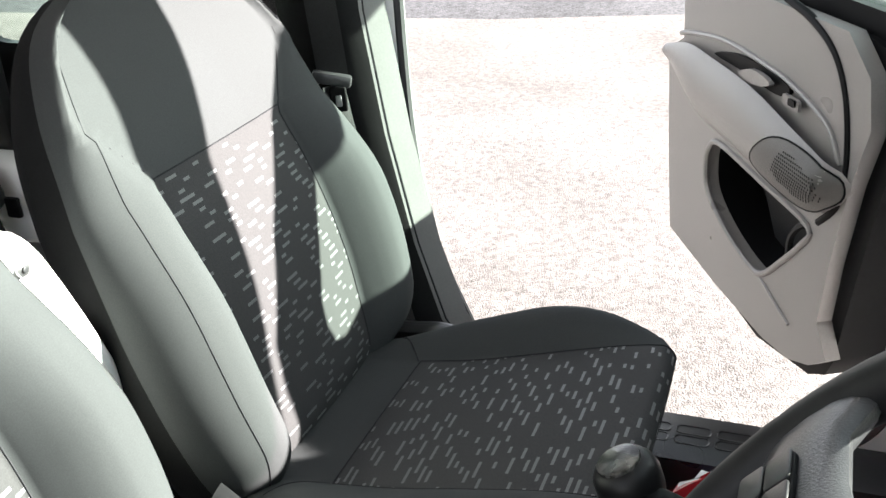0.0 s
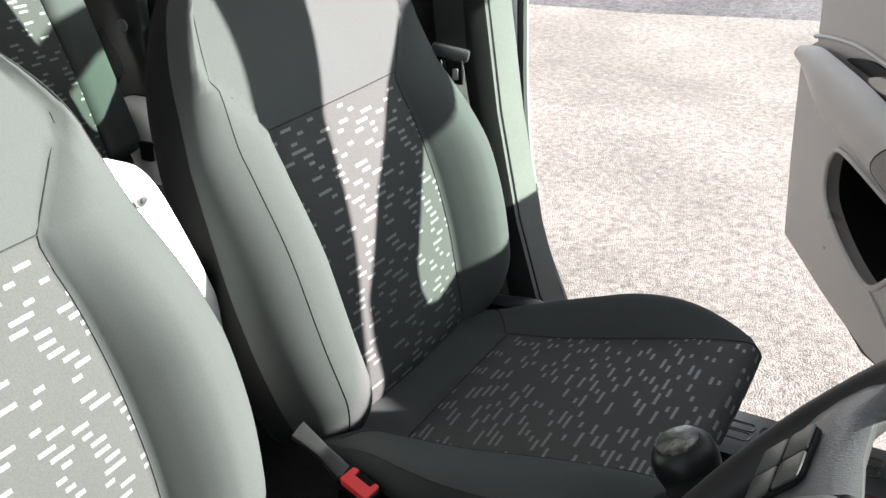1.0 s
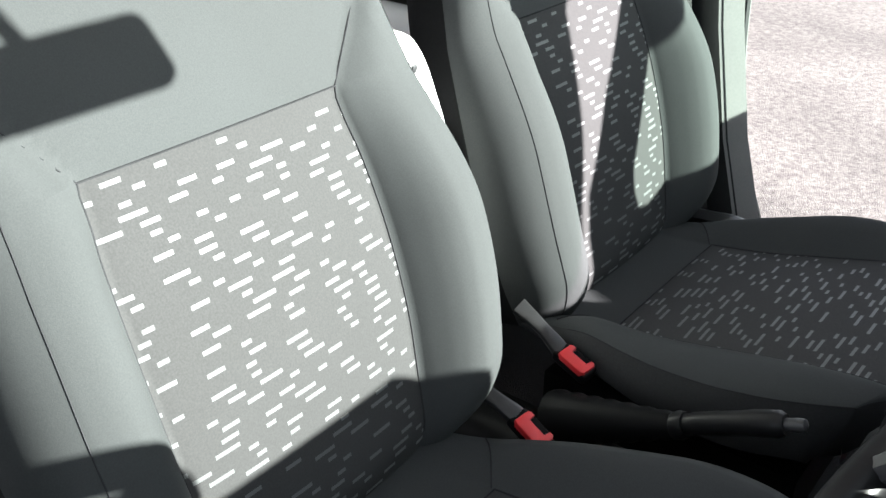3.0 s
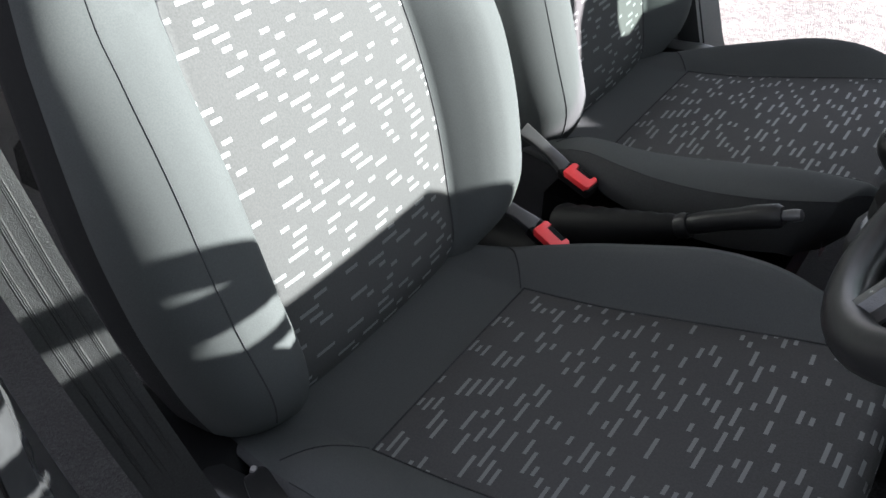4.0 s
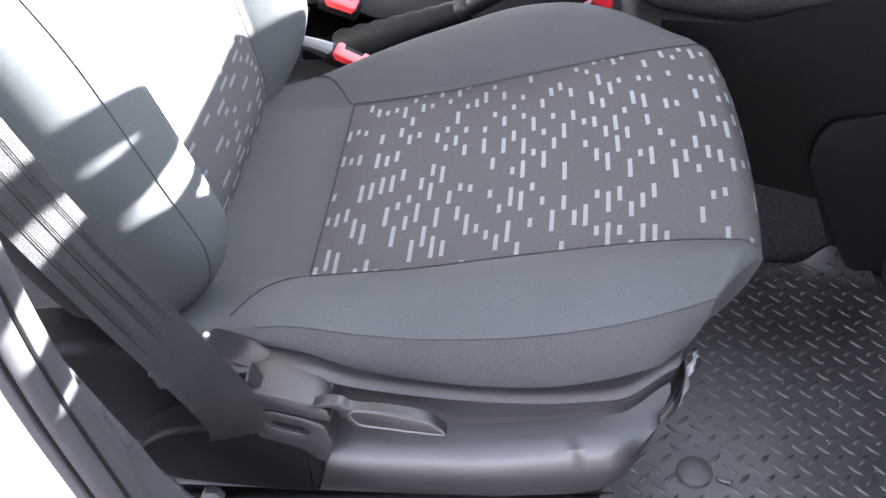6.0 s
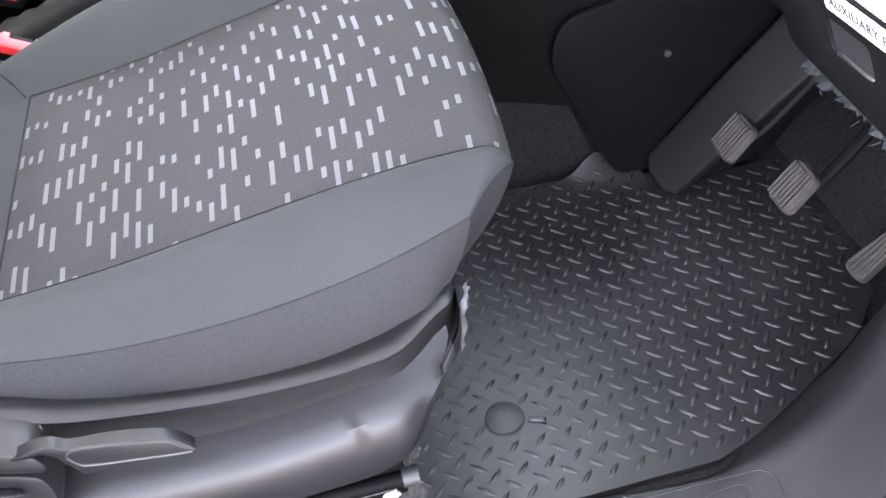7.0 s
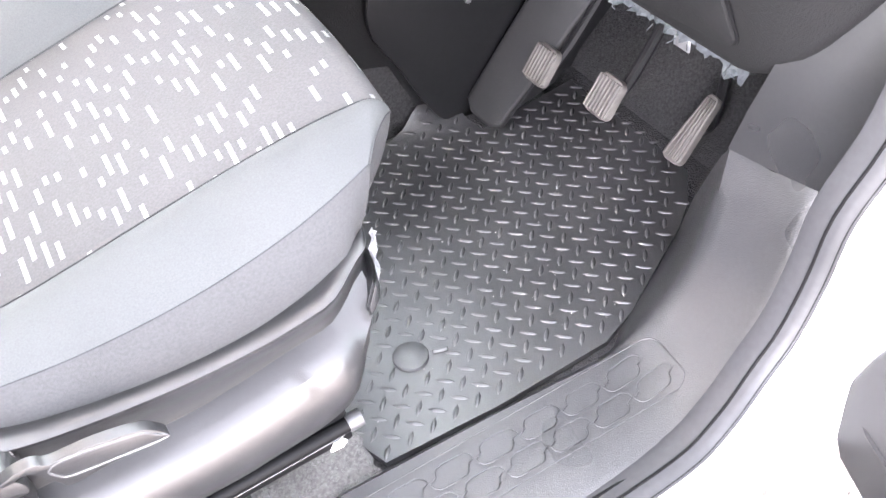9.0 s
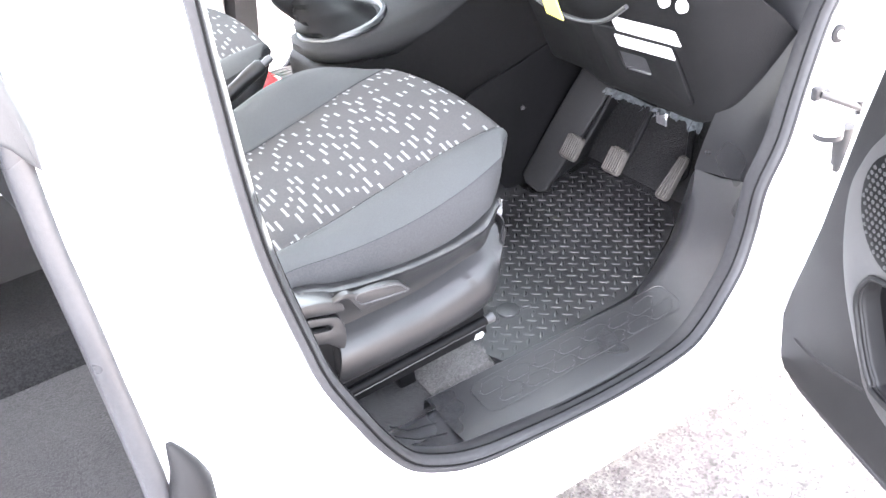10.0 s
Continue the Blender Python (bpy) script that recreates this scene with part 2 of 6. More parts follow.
PACKAGING = packaging_mat()
YELLOW = node_mat("yellow_tag", (0.62, 0.62, 0.12), 0.5)
GRAVEL = gravel_mat("pale_gravel", (0.130, 0.120, 0.113), 190)
ASPHALT = gravel_mat("grey_road", (0.056, 0.056, 0.060), 55)
GLASS = glass_mat("tinted_glass", (0.825, 0.915, 0.86))
FILM = node_mat("whitish_film", (0.34, 0.35, 0.36), 0.25, 0, 0.6, 160, 0.35, 0.4, 220, 30, 0.3)
CLEAR = glass_mat("clear_film", (0.85, 0.85, 0.85))
HEADLINER = node_mat("headliner_cloth", (0.36, 0.355, 0.345), 0.9)


# building helpers
def part(name, bm, mat, parent=None, label="", smooth=True):
    me = bpy.data.meshes.new(name)
    bm.normal_update()
    bm.to_mesh(me)
    bm.free()
    if smooth:
        me.polygons.foreach_set("use_smooth", [True] * len(me.polygons))
        me.set_sharp_from_angle(angle=radians(40))
    me.materials.append(mat)
    ob = new(name, me)
    if parent:
        ob.parent = parent
    if label:
        tagged(ob, label)
    return ob


def thing(name, label, category, at=(0, 0, 0), group="", kind=""):
    e = new(name)
    e.location = at
    e.empty_display_size = 0.05
    return tagged(e, label, category, group, kind)


def grid_faces(bm, pts, closed_u=False, closed_v=False):
    """pts: rows of points; makes a quad sheet. Returns the vertex rows."""
    vs = [[bm.verts.new(p) for p in row] for row in pts]
    nr, nc = len(vs), len(vs[0])
    for i in range(nr if closed_u else nr - 1):
        for j in range(nc if closed_v else nc - 1):
            a, b, c, d = vs[i][j], vs[i][(j + 1) % nc], vs[(i + 1) % nr][(j + 1) % nc], vs[(i + 1) % nr][j]
            try:
                bm.faces.new((a, b, c, d))
            except ValueError:
                pass
    return vs


def loft(rings, caps=True):
    """Closed rings of equal count joined into a solid."""
    bm = bmesh.new()
    vs = grid_faces(bm, rings, closed_v=True)
    if caps:
        bm.faces.new(vs[0])
        bm.faces.new(vs[-1][::-1])
    bmesh.ops.recalc_face_normals(bm, faces=bm.faces)
    return bm


def tube(points, r, seg=8, closed=False, caps=True):
    pts = [Vector(p) for p in points]
    n = len(pts)
    rings = []
    side = None
    for i, p in enumerate(pts):
        if closed:
            t = (pts[(i + 1) % n] - pts[i - 1]).normalized()
        else:
            t = (pts[min(i + 1, n - 1)] - pts[max(i - 1, 0)]).normalized()
        if side is None:
            side = t.orthogonal().normalized()
        side = (side - t * side.dot(t)).normalized()
        up = t.cross(side)
        rad = r[i] if isinstance(r, (list, tuple)) else r
        rings.append([p + (side * math.cos(a) + up * math.sin(a)) * rad for a in (2 * math.pi * k / seg for k in range(seg))])
    bm = bmesh.new()
    vs = grid_faces(bm, rings, closed_u=closed, closed_v=True)
    if caps and not closed:
        bm.faces.new(vs[0])
        bm.faces.new(vs[-1][::-1])
    bmesh.ops.recalc_face_normals(bm, faces=bm.faces)
    return bm


def smooth_line(points, n=6, closed=False):
    """Catmull-Rom line through points."""
    p = [Vector(q) for q in points]
    m = len(p)
    out = []
    rng = range(m if closed else m - 1)
    for i in rng:
        g = (lambda k: p[k % m]) if closed else (lambda k: p[min(max(k, 0), m - 1)])
        a, b, c, d = g(i - 1), g(i), g(i + 1), g(i + 2)
        for k in range(n):
            t = k / n
            out.append(0.5 * ((2 * b) + (c - a) * t + (2 * a - 5 * b + 4 * c - d) * t * t + (3 * b - a - 3 * c + d) * t ** 3))
    if not closed:
        out.append(p[-1])
    return out


def rbox(size, r=0.004, seg=2, m=None):
    bm = bmesh.new()
    bmesh.ops.create_cube(bm, size=1)
    for v in bm.verts:
        v.co = Vector((v.co.x * size[0], v.co.y * size[1], v.co.z * size[2]))
    if r:
        bmesh.ops.bevel(bm, geom=list(bm.edges), offset=r, segments=seg, affect="EDGES", profile=0.5)
    if m is not None:
        bmesh.ops.transform(bm, matrix=m, verts=bm.verts)
    return bm


def plate(outline, depth, r=0.0, seg=2, m=None, holes=()):
    """A flat outline in the local xy plane with holes, given depth along +z, edges rounded by r."""
    bm = bmesh.new()
    edges = []
    for loop in (outline, *holes):
        vs = [bm.verts.new((p[0], p[1], 0)) for p in loop]
        edges += [bm.edges.new((vs[i], vs[(i + 1) % len(vs)])) for i in range(len(vs))]
    if holes:
        bmesh.ops.triangle_fill(bm, edges=edges, use_beauty=True)
    else:
        bm.faces.new(bm.verts)
    got = bmesh.ops.extrude_face_region(bm, geom=list(bm.faces))
    for v in got["geom"]:
        if isinstance(v, bmesh.types.BMVert):
            v.co.z += depth
    bmesh.ops.recalc_face_normals(bm, faces=bm.faces)
    if r:
        top = [e for e in bm.edges if len(e.link_faces) == 2 and e.calc_face_angle(0) > 0.9 and abs(e.verts[0].co.z - e.verts[1].co.z) < 1e-6 and abs(e.verts[0].co.z - depth) < 1e-6]
        bmesh.ops.bevel(bm, geom=top, offset=r, segments=seg, affect="EDGES", profile=0.5)
    if m is not None:
        bmesh.ops.transform(bm, matrix=m, verts=bm.verts)
    return bm


def rounded(x0, y0, x1, y1, r, n=4):
    out = []
    for cx, cy, a0 in ((x1 - r, y1 - r, 0), (x0 + r, y1 - r, 90), (x0 + r, y0 + r, 180), (x1 - r, y0 + r, 270)):
        for k in range(n + 1):
            a = radians(a0 + 90 * k / n)
            out.append((cx + r * math.cos(a), cy + r * math.sin(a)))
    return out


def frame_of(o, ex, ey):
    """A pose with origin o, x axis ex and y axis near ey."""
    ex = Vector(ex).normalized()
    ez = ex.cross(Vector(ey)).normalized()
    ey = ez.cross(ex)
    m = Matrix((ex, ey, ez)).transposed().to_4x4()
    m.translation = o
    return m


def disc(r, h, m=None, seg=20, bev=0.002):
    return plate([(r * math.cos(2 * math.pi * k / seg), r * math.sin(2 * math.pi * k / seg)) for k in range(seg)], h, bev, 2, m)


def lerp_table(table, x):
    for (a, p), (b, q) in zip(table, table[1:]):
        if x <= b:
            t = max((x - a) / (b - a), 0)
            t = t * t * (3 - 2 * t) if len(table) < 3 else t
            return p + (q - p) * t
    return table[-1][1]


# ground and road
def ground_sheet():
    g = bmesh.new()
    n = 60
    pts = [[(math.copysign(abs(2 * i / n - 1) ** 3 * 400, i - n / 2), math.copysign(abs(2 * j / n - 1) ** 3 * 400, j - n / 2), 0) for j in range(n + 1)] for i in range(n + 1)]
    for row in pts:
        for k, p in enumerate(row):
            near = math.hypot(p[0], p[1]) < 12
            row[k] = (p[0], p[1], 0.012 * noise.noise(Vector((p[0] * 0.8, p[1] * 0.8, 0))) if near else 0)
    grid_faces(g, pts)
    tagged(part("ground", g, GRAVEL), "pale sunlit gravel of small loose stones", "ground", kind="structure")
    r = bmesh.new()
    edge = [(-200, 5.9), (-20, 5.4), (-8, 5.35), (-3.4, 5.55), (-1.5, 5.72), (0, 6.05), (4, 6.3), (20, 6.2), (200, 6.0)]
    grid_faces(r, [[(x, y - 0.3, -0.02) for x, y in edge], [(x, y, 0.008) for x, y in edge], [(x, y + 9, 0.02) for x, y in edge]])
    tagged(part("road", r, ASPHALT), "grey asphalt road beyond the gravel", "road", kind="structure")


ground_sheet()

# loose stones beside the sill
def pebbles():
    rng = random.Random(5)
    verts, faces = [], []
    for k in range(2600):
        x, y = rng.uniform(0.2, 1.5), rng.uniform(-1.5, -0.45)
        s = rng.uniform(0.002, 0.005)
        base = len(verts)
        ang = rng.uniform(0, 6.28)
        for a in range(5):
            b = ang + a * 1.2566
            verts.append((x + s * math.cos(b) * rng.uniform(0.8, 1.3), y + s * math.sin(b) * rng.uniform(0.7, 1.2), 0.008))
        verts.append((x, y, 0.012 + s * 0.5))
        faces += [(base + a, base + (a + 1) % 5, base + 5) for a in range(5)]
    me = bpy.data.meshes.new("loose_stones")
    me.from_pydata(verts, [], faces)
    me.materials.append(GRAVEL)
    tagged(new("loose_stones", me), "small loose pale stones scattered on gravel", "stones", kind="stuff")


pebbles()

# ---- van shell ----
van = thing("van_body", "white painted van body with open front doors", "van body")
OPENING = [(-0.006, 1.56), (-0.006, 1.151), (-0.005, 1.071), (-0.003, 0.981), (0.005, 0.879), (0.025, 0.766), (0.04, 0.70), (0.073, 0.618), (0.109, 0.538), (0.15, 0.47), (0.20, 0.432), (0.25, 0.412),
           (0.325, 0.402), (0.518, 0.394), (0.648, 0.405), (0.704, 0.428), (0.753, 0.462), (0.784, 0.502), (0.807, 0.561), (0.822, 0.628), (0.85, 0.70),
           (0.877, 0.78), (0.919, 0.882), (1.00, 1.03), (0.86, 1.24), (0.70, 1.44), (0.56, 1.59), (0.48, 1.64), (0.10, 1.65), (0.02, 1.62)]
FAR_OPENING = OPENING[:23] + [(0.925, 0.965), (1.065, 1.10), (0.985, 1.225), (0.905, 1.30), (0.79, 1.43), (0.63, 1.53)] + OPENING[-3:]
REAR_OPENING = [(-0.18, 1.58), (-0.178, 1.046), (-0.175, 0.948), (-0.169, 0.828), (-0.162, 0.62), (-0.17, 0.50), (-0.20, 0.43), (-0.26, 0.40), (-0.86, 0.40),
                (-0.93, 0.43), (-0.95, 0.52), (-0.95, 1.56), (-0.90, 1.63), (-0.24, 1.63)]
SKIN = [(-1.9, 0.45), (-1.7, 0.30), (-0.95, 0.265), (0.4, 0.262), (0.86, 0.275), (1.02, 0.30), (1.06, 0.40), (1.08, 0.75), (1.16, 1.02), (0.98, 1.27),
        (0.78, 1.51), (0.58, 1.68), (0.45, 1.72), (-1.8, 1.74), (-1.9, 1.6)]


def side_m(y, flip):
    # local (x, z) outline to the plane y; depth goes inwards
    return Matrix(((1, 0, 0, 0), (0, 0, flip, y), (0, 1, 0, 0), (0, 0, 0, 1)))


FAR = -0.075


def bulge(x, z):
    """How far the near flank stands out at the middle pillar."""
    k = lambda t: max(0.0, min(1.0, t)) ** 2 * (3 - 2 * max(0.0, min(1.0, t)))
    sweep = 0.013 * k((x - 0.62) / 0.10) * k((z - 0.40) / 0.07) * k((0.72 - z) / 0.12) if x < 0.95 else 0.0
    return 0.050 * k((z - 0.42) / 0.25) * k((0.65 - x) / 0.4) - sweep


SEAL_SECTION = [(-0.003, 0.002), (-0.002, -0.0035), (0.002, -0.0050), (0.006, -0.0045), (0.0085, -0.001), (0.011, -0.0030), (0.015, -0.001), (0.018, 0.005), (0.019, 0.016), (0.019, 0.030), (0.013, 0.038), (0.000, 0.040), (-0.003, 0.036), (-0.003, 0.004)]
for sgn, yy, dx in ((-1, -0.755, 0.0), (1, 0.795, FAR)):
    skin, door, rear = ([(x + dx, z) for x, z in q] for q in (SKIN, OPENING if sgn < 0 else FAR_OPENING, REAR_OPENING))
    sp = plate(skin, 0.035, 0, 2, side_m(yy, -sgn), holes=(door, rear))
    if sgn < 0:
        for v in sp.verts:
            v.co.y -= bulge(v.co.x, v.co.z)
    part("side_panel", sp, PAINT, van, smooth=False)
    off = (lambda x, z: bulge(x, z)) if sgn < 0 else (lambda x, z: 0.0)
    if sgn < 0:
        line = smooth_line([(x, yy - off(x, z), z) for x, z in door], 4, True)
        n = len(line)
        lip, bead, inner = [], [], []
        k = lambda t: max(0.0, min(1.0, t)) ** 2 * (3 - 2 * max(0.0, min(1.0, t)))
        for i, p in enumerate(line):
            t = line[(i + 1) % n] - line[i - 1]
            inward = Vector((-t.z, 0, t.x)).normalized()
            if inward.dot(Vector((0.45 - p.x, 0, 0.95 - p.z))) < 0:
                inward = -inward
            size = 1.0 - 0.45 * k((p.x - 0.20) / 0.25)
            lip.append([p + inward * (a * size) + Vector((0, b, 0)) for a, b in SEAL_SECTION])
            bead.append(p + inward * (0.0085 * size) + Vector((0, -0.0015, 0)))
            inner.append(p + inward * (0.0188 * size) + Vector((0, 0.012, 0)))
        ds = bmesh.new()
        grid_faces(ds, lip, True, True)
        bmesh.ops.recalc_face_normals(ds, faces=ds.faces)
        part("door_seal", ds, SEAL_GREY, van, "grey rubber seal round the doorway")
        part("seal_groove", tube(bead, 0.0022, 6, True), BLACK, van)
        part("seal_groove", tube(inner, 0.0018, 6, True), BLACK, van)
    else:
        part("door_seal", tube(smooth_line([(x + (0.004 if x < 0.2 else 0), yy - 0.026, z) for x, z in door], 4, True), 0.010, 8, True), SEAL, van, "black rubber seal round the doorway")
        web = smooth_line([(x, yy - 0.013, z) for x, z in [q for q in door if q[0] < 0.30 + dx and q[1] < 1.57][:12]], 4)
        part("pillar_flange", tube(web, [0.010 * min(1.0, 0.1 + (len(web) - 1 - k) / 14) for k in range(len(web))], 8), FLANGE, van, "pale grey flange on the pillar edge")
    part("rear_door_seal", tube(smooth_line([(x, yy + sgn * off(x, z) - sgn * 0.012, z) for x, z in rear], 3, True), 0.016, 10, True), TRIM_GREY, van, "grey rubber seal round the rear doorway")

# unseen far sliding door, added shut to keep stray light out of the cabin
slide = [(x + FAR, z) for x, z in REAR_OPENING]
slide_pane = [(x + FAR, z) for x, z in rounded(-0.88, 1.06, -0.25, 1.55, 0.06, 4)]
part("unseen_sliding_door", plate(slide, 0.02, 0, 1, side_m(0.790, -1), holes=(slide_pane[::-1],)), TRIM, van, "dark inner face of an added door that shuts out light", smooth=False)
part("unseen_door_pane", plate(slide_pane, 0.004, 0, 1, side_m(0.780, -1)), GLASS, van, smooth=False)
roof = bmesh.new()
grid_faces(roof, [[(x, -0.72 + 1.485 * k / 8, z + 0.045 * math.sin(math.pi * k / 8)) for k in range(9)] for x, z in ((-1.9, 1.72), (-0.8, 1.735), (0.3, 1.725), (0.46, 1.70))])
bmesh.ops.solidify(roof, geom=list(roof.faces), thickness=0.03)
part("roof", roof, HEADLINER, van)
tail = rbox((0.03, 1.5, 1.4), 0.004, 1, pose(-1.88, 0.02, 1.02))
part("tail_panel", tail, FOAM, van)
wall_front = rbox((0.03, 1.5, 0.75), 0.004, 1, pose(1.10, 0.02, 0.66))
part("bulkhead", wall_front, BLACK, van)
bonnet = bmesh.new()
grid_faces(bonnet, [[(x, -0.74 + 1.52 * k / 6, z + 0.03 * math.sin(math.pi * k / 6)) for k in range(7)] for x, z in ((1.10, 1.03), (1.5, 0.97), (1.9, 0.85), (2.0, 0.6), (2.0, 0.3))])
bmesh.ops.solidify(bonnet, geom=list(bonnet.faces), thickness=0.02)
part("bonnet", bonnet, PAINT, van)
screen = bmesh.new()
grid_faces(screen, [[(x + 0.05 * math.sin(math.pi * k / 8), -0.66 + 1.36 * k / 8 * 1.0, z) for k in range(9)] for x, z in ((1.13, 1.03), (0.80, 1.40), (0.50, 1.69))])
part("windscreen", screen, GLASS, van, "tinted windscreen")
for y0, y1, dx in ((-0.705, -0.63, 0.0), (0.75, 0.68, FAR)):
    slim = 0.0 if y0 < 0 else 1.0
    part("front_pillar", tube([(1.12 + dx + 0.03 * slim, y0 - 0.012 * slim, 1.02), (0.95 + dx + 0.018 * slim, y0 - 0.010 * slim, 1.25), (0.76 + dx, (y0 * 0.6 + y1 * 0.4), 1.48), (0.48 + dx, y1, 1.69)], [0.042 - 0.018 * slim, 0.042 - 0.012 * slim, 0.042, 0.042], 10), HEADLINER, van)

# floor pan and carpet
pan = rbox((2.9, 1.46, 0.12), 0.01, 2, pose(-0.35, 0.02, 0.32))
part("floor_pan", pan, PAINT, van)
cp = bmesh.new()
grid_faces(cp, [[(x, y, 0.392 + 0.004 * noise.noise(Vector((x * 9, y * 9, 0)))) for y in np.linspace(-0.60, 0.735, 30)] for x in np.linspace(-1.75, 1.06, 60)])
part("floor_carpet", cp, CARPET, van, "dark grey needle-felt carpet on the floor")
tun = bmesh.new()
prof = [(-0.106, 0.39), (-0.104, 0.54), (-0.09, 0.56), (0.02, 0.57), (0.12, 0.56), (0.145, 0.52), (0.15, 0.39)]
grid_faces(tun, [[(x, y, 0.39 + (z - 0.39) * k) for y, z in prof] for x, k in ((-1.0, 0.50), (-0.45, 0.52), (-0.1, 0.52), (0.3, 0.75), (0.50, 0.97), (0.58, 0.97), (0.69, 0.80), (0.73, 0.80), (0.80, 0.80))])
part("tunnel_carpet", tun, CARPET_SHADED, van)
toe = bmesh.new()
grid_faces(toe, [[(x, y, z) for y in np.linspace(-0.62, 0.66, 20)] for x, z in ((0.90, 0.392), (0.965, 0.41), (1.02, 0.50), (1.07, 0.66), (1.09, 0.80))])
part("toe_board_carpet", toe, CARPET_SHADED, van)


# ---- seats ----
def sheet_parts(thing_ob, rows, uvs, zone, names, mats):
    """Splits one curved sheet into its sewn pieces: zone(i, j) gives the piece of a face. Shading runs on across the seams."""
    g = np.array([[tuple(v) for v in r] for r in rows])
    nrm = np.cross(np.gradient(g, axis=1), np.gradient(g, axis=0))
    nrm /= np.maximum(np.linalg.norm(nrm, axis=2, keepdims=True), 1e-9)
    for flag, (nm, mt) in enumerate(zip(names, mats)):
        bm = bmesh.new()
        uv = bm.loops.layers.uv.new("UVMap")
        vs = {}

        def get(i, j):
            if (i, j) not in vs:
                vs[i, j] = bm.verts.new(rows[i][j])
            return vs[i, j]

        for i in range(len(rows) - 1):
            for j in range(len(rows[0]) - 1):
                if zone(i, j) != flag:
                    continue
                q = ((i, j), (i, j + 1), (i + 1, j + 1), (i + 1, j))
                f = bm.faces.new([get(*k) for k in q])
                for lo, k in zip(f.loops, q):
                    lo[uv].uv = uvs(*k)
        keys = list(vs)
        bm.faces.ensure_lookup_table()
        bm.faces[0].normal_update()
        f = bm.faces[0]
        k0 = next(k for k, v in vs.items() if v == f.verts[0])
        sign = 1 if f.normal.dot(Vector(nrm[k0])) > 0 else -1
        ob = part(nm, bm, mt, thing_ob)
        ob.data.normals_split_custom_set_from_vertices([tuple(sign * nrm[k]) for k in keys])


def soft_table(table):
    """A smooth function through a table of pairs."""
    line = [(p.x, p.z) for p in smooth_line([(a, 0, b) for a, b in table], 8)]
    return lambda x: line[0][1] if x <= line[0][0] else lerp_table(line, x)


def ease(t):
    t = max(0.0, min(1.0, t))
    return t * t * (3 - 2 * t)


# cushion: heights of the panel's edge seam, half widths of panel and of the side seam, rise of the two side rolls
SEAM_H = soft_table([(-0.13, -0.012), (-0.06, -0.008), (0.0, 0.0), (0.095, 0.015), (0.186, 0.036), (0.276, 0.057), (0.342, 0.070), (0.39, 0.075), (0.43, 0.076)])
PANEL_W = soft_table([(-0.13, 0.150), (0.0, 0.150), (0.2, 0.156), (0.34, 0.164), (0.43, 0.172)])
SIDE_W = soft_table([(-0.13, 0.205), (-0.06, 0.226), (0.0, 0.240), (0.08, 0.249), (0.18, 0.252), (0.26, 0.248), (0.31, 0.239), (0.35, 0.226), (0.39, 0.207), (0.43, 0.190)])
ROLL_HIGH = soft_table([(-0.13, 0.0), (-0.06, 0.006), (0.0, 0.018), (0.06, 0.030), (0.12, 0.038), (0.19, 0.043), (0.25, 0.037), (0.30, 0.023), (0.34, 0.007), (0.38, -0.006), (0.43, -0.010)])
ROLL_LOW = soft_table([(-0.13, 0.0), (-0.06, 0.012), (0.0, 0.024), (0.06, 0.016), (0.12, 0.005), (0.19, -0.006), (0.26, -0.012), (0.34, -0.016), (0.43, -0.020)])
LIP_Z = soft_table([(-0.12, -0.010), (-0.05, -0.004), (-0.012, 0.001), (0.021, -0.003), (0.055, -0.014), (0.105, -0.022), (0.167, -0.027), (0.228, -0.026), (0.265, -0.021), (0.295, -0.015), (0.320, -0.009), (0.337, -0.005)])
FOLD_Z = soft_table([(-0.12, -0.092), (0.133, -0.090), (0.197, -0.085), (0.265, -0.071), (0.307, -0.060), (0.334, -0.048)])
SKIRT_Z = soft_table([(-0.12, -0.168), (0.147, -0.165), (0.21, -0.160), (0.268, -0.150), (0.302, -0.125), (0.321, -0.085), (0.337, -0.036)])
# backrest: half widths of the whole, of the panel and of the seam that runs on over the shoulder
BACK_W = soft_table([(-0.05, 0.200), (-0.040, 0.226), (-0.022, 0.244), (0.010, 0.258), (0.05, 0.270), (0.12, 0.283), (0.20, 0.287), (0.27, 0.281), (0.34, 0.270), (0.41, 0.257), (0.47, 0.241), (0.52, 0.214), (0.555, 0.184), (0.58, 0.146), (0.60, 0.095), (0.612, 0.04)])
BACK_PANEL = soft_table([(-0.05, 0.143), (0.05, 0.150), (0.12, 0.156), (0.22, 0.158), (0.30, 0.155), (0.372, 0.149), (0.62, 0.149)])
SHOULDER = soft_table([(0.372, 0.149), (0.40, 0.170), (0.425, 0.190), (0.445, 0.206), (0.465, 0.219), (0.62, 0.219)])
PANEL_TOP = 0.372


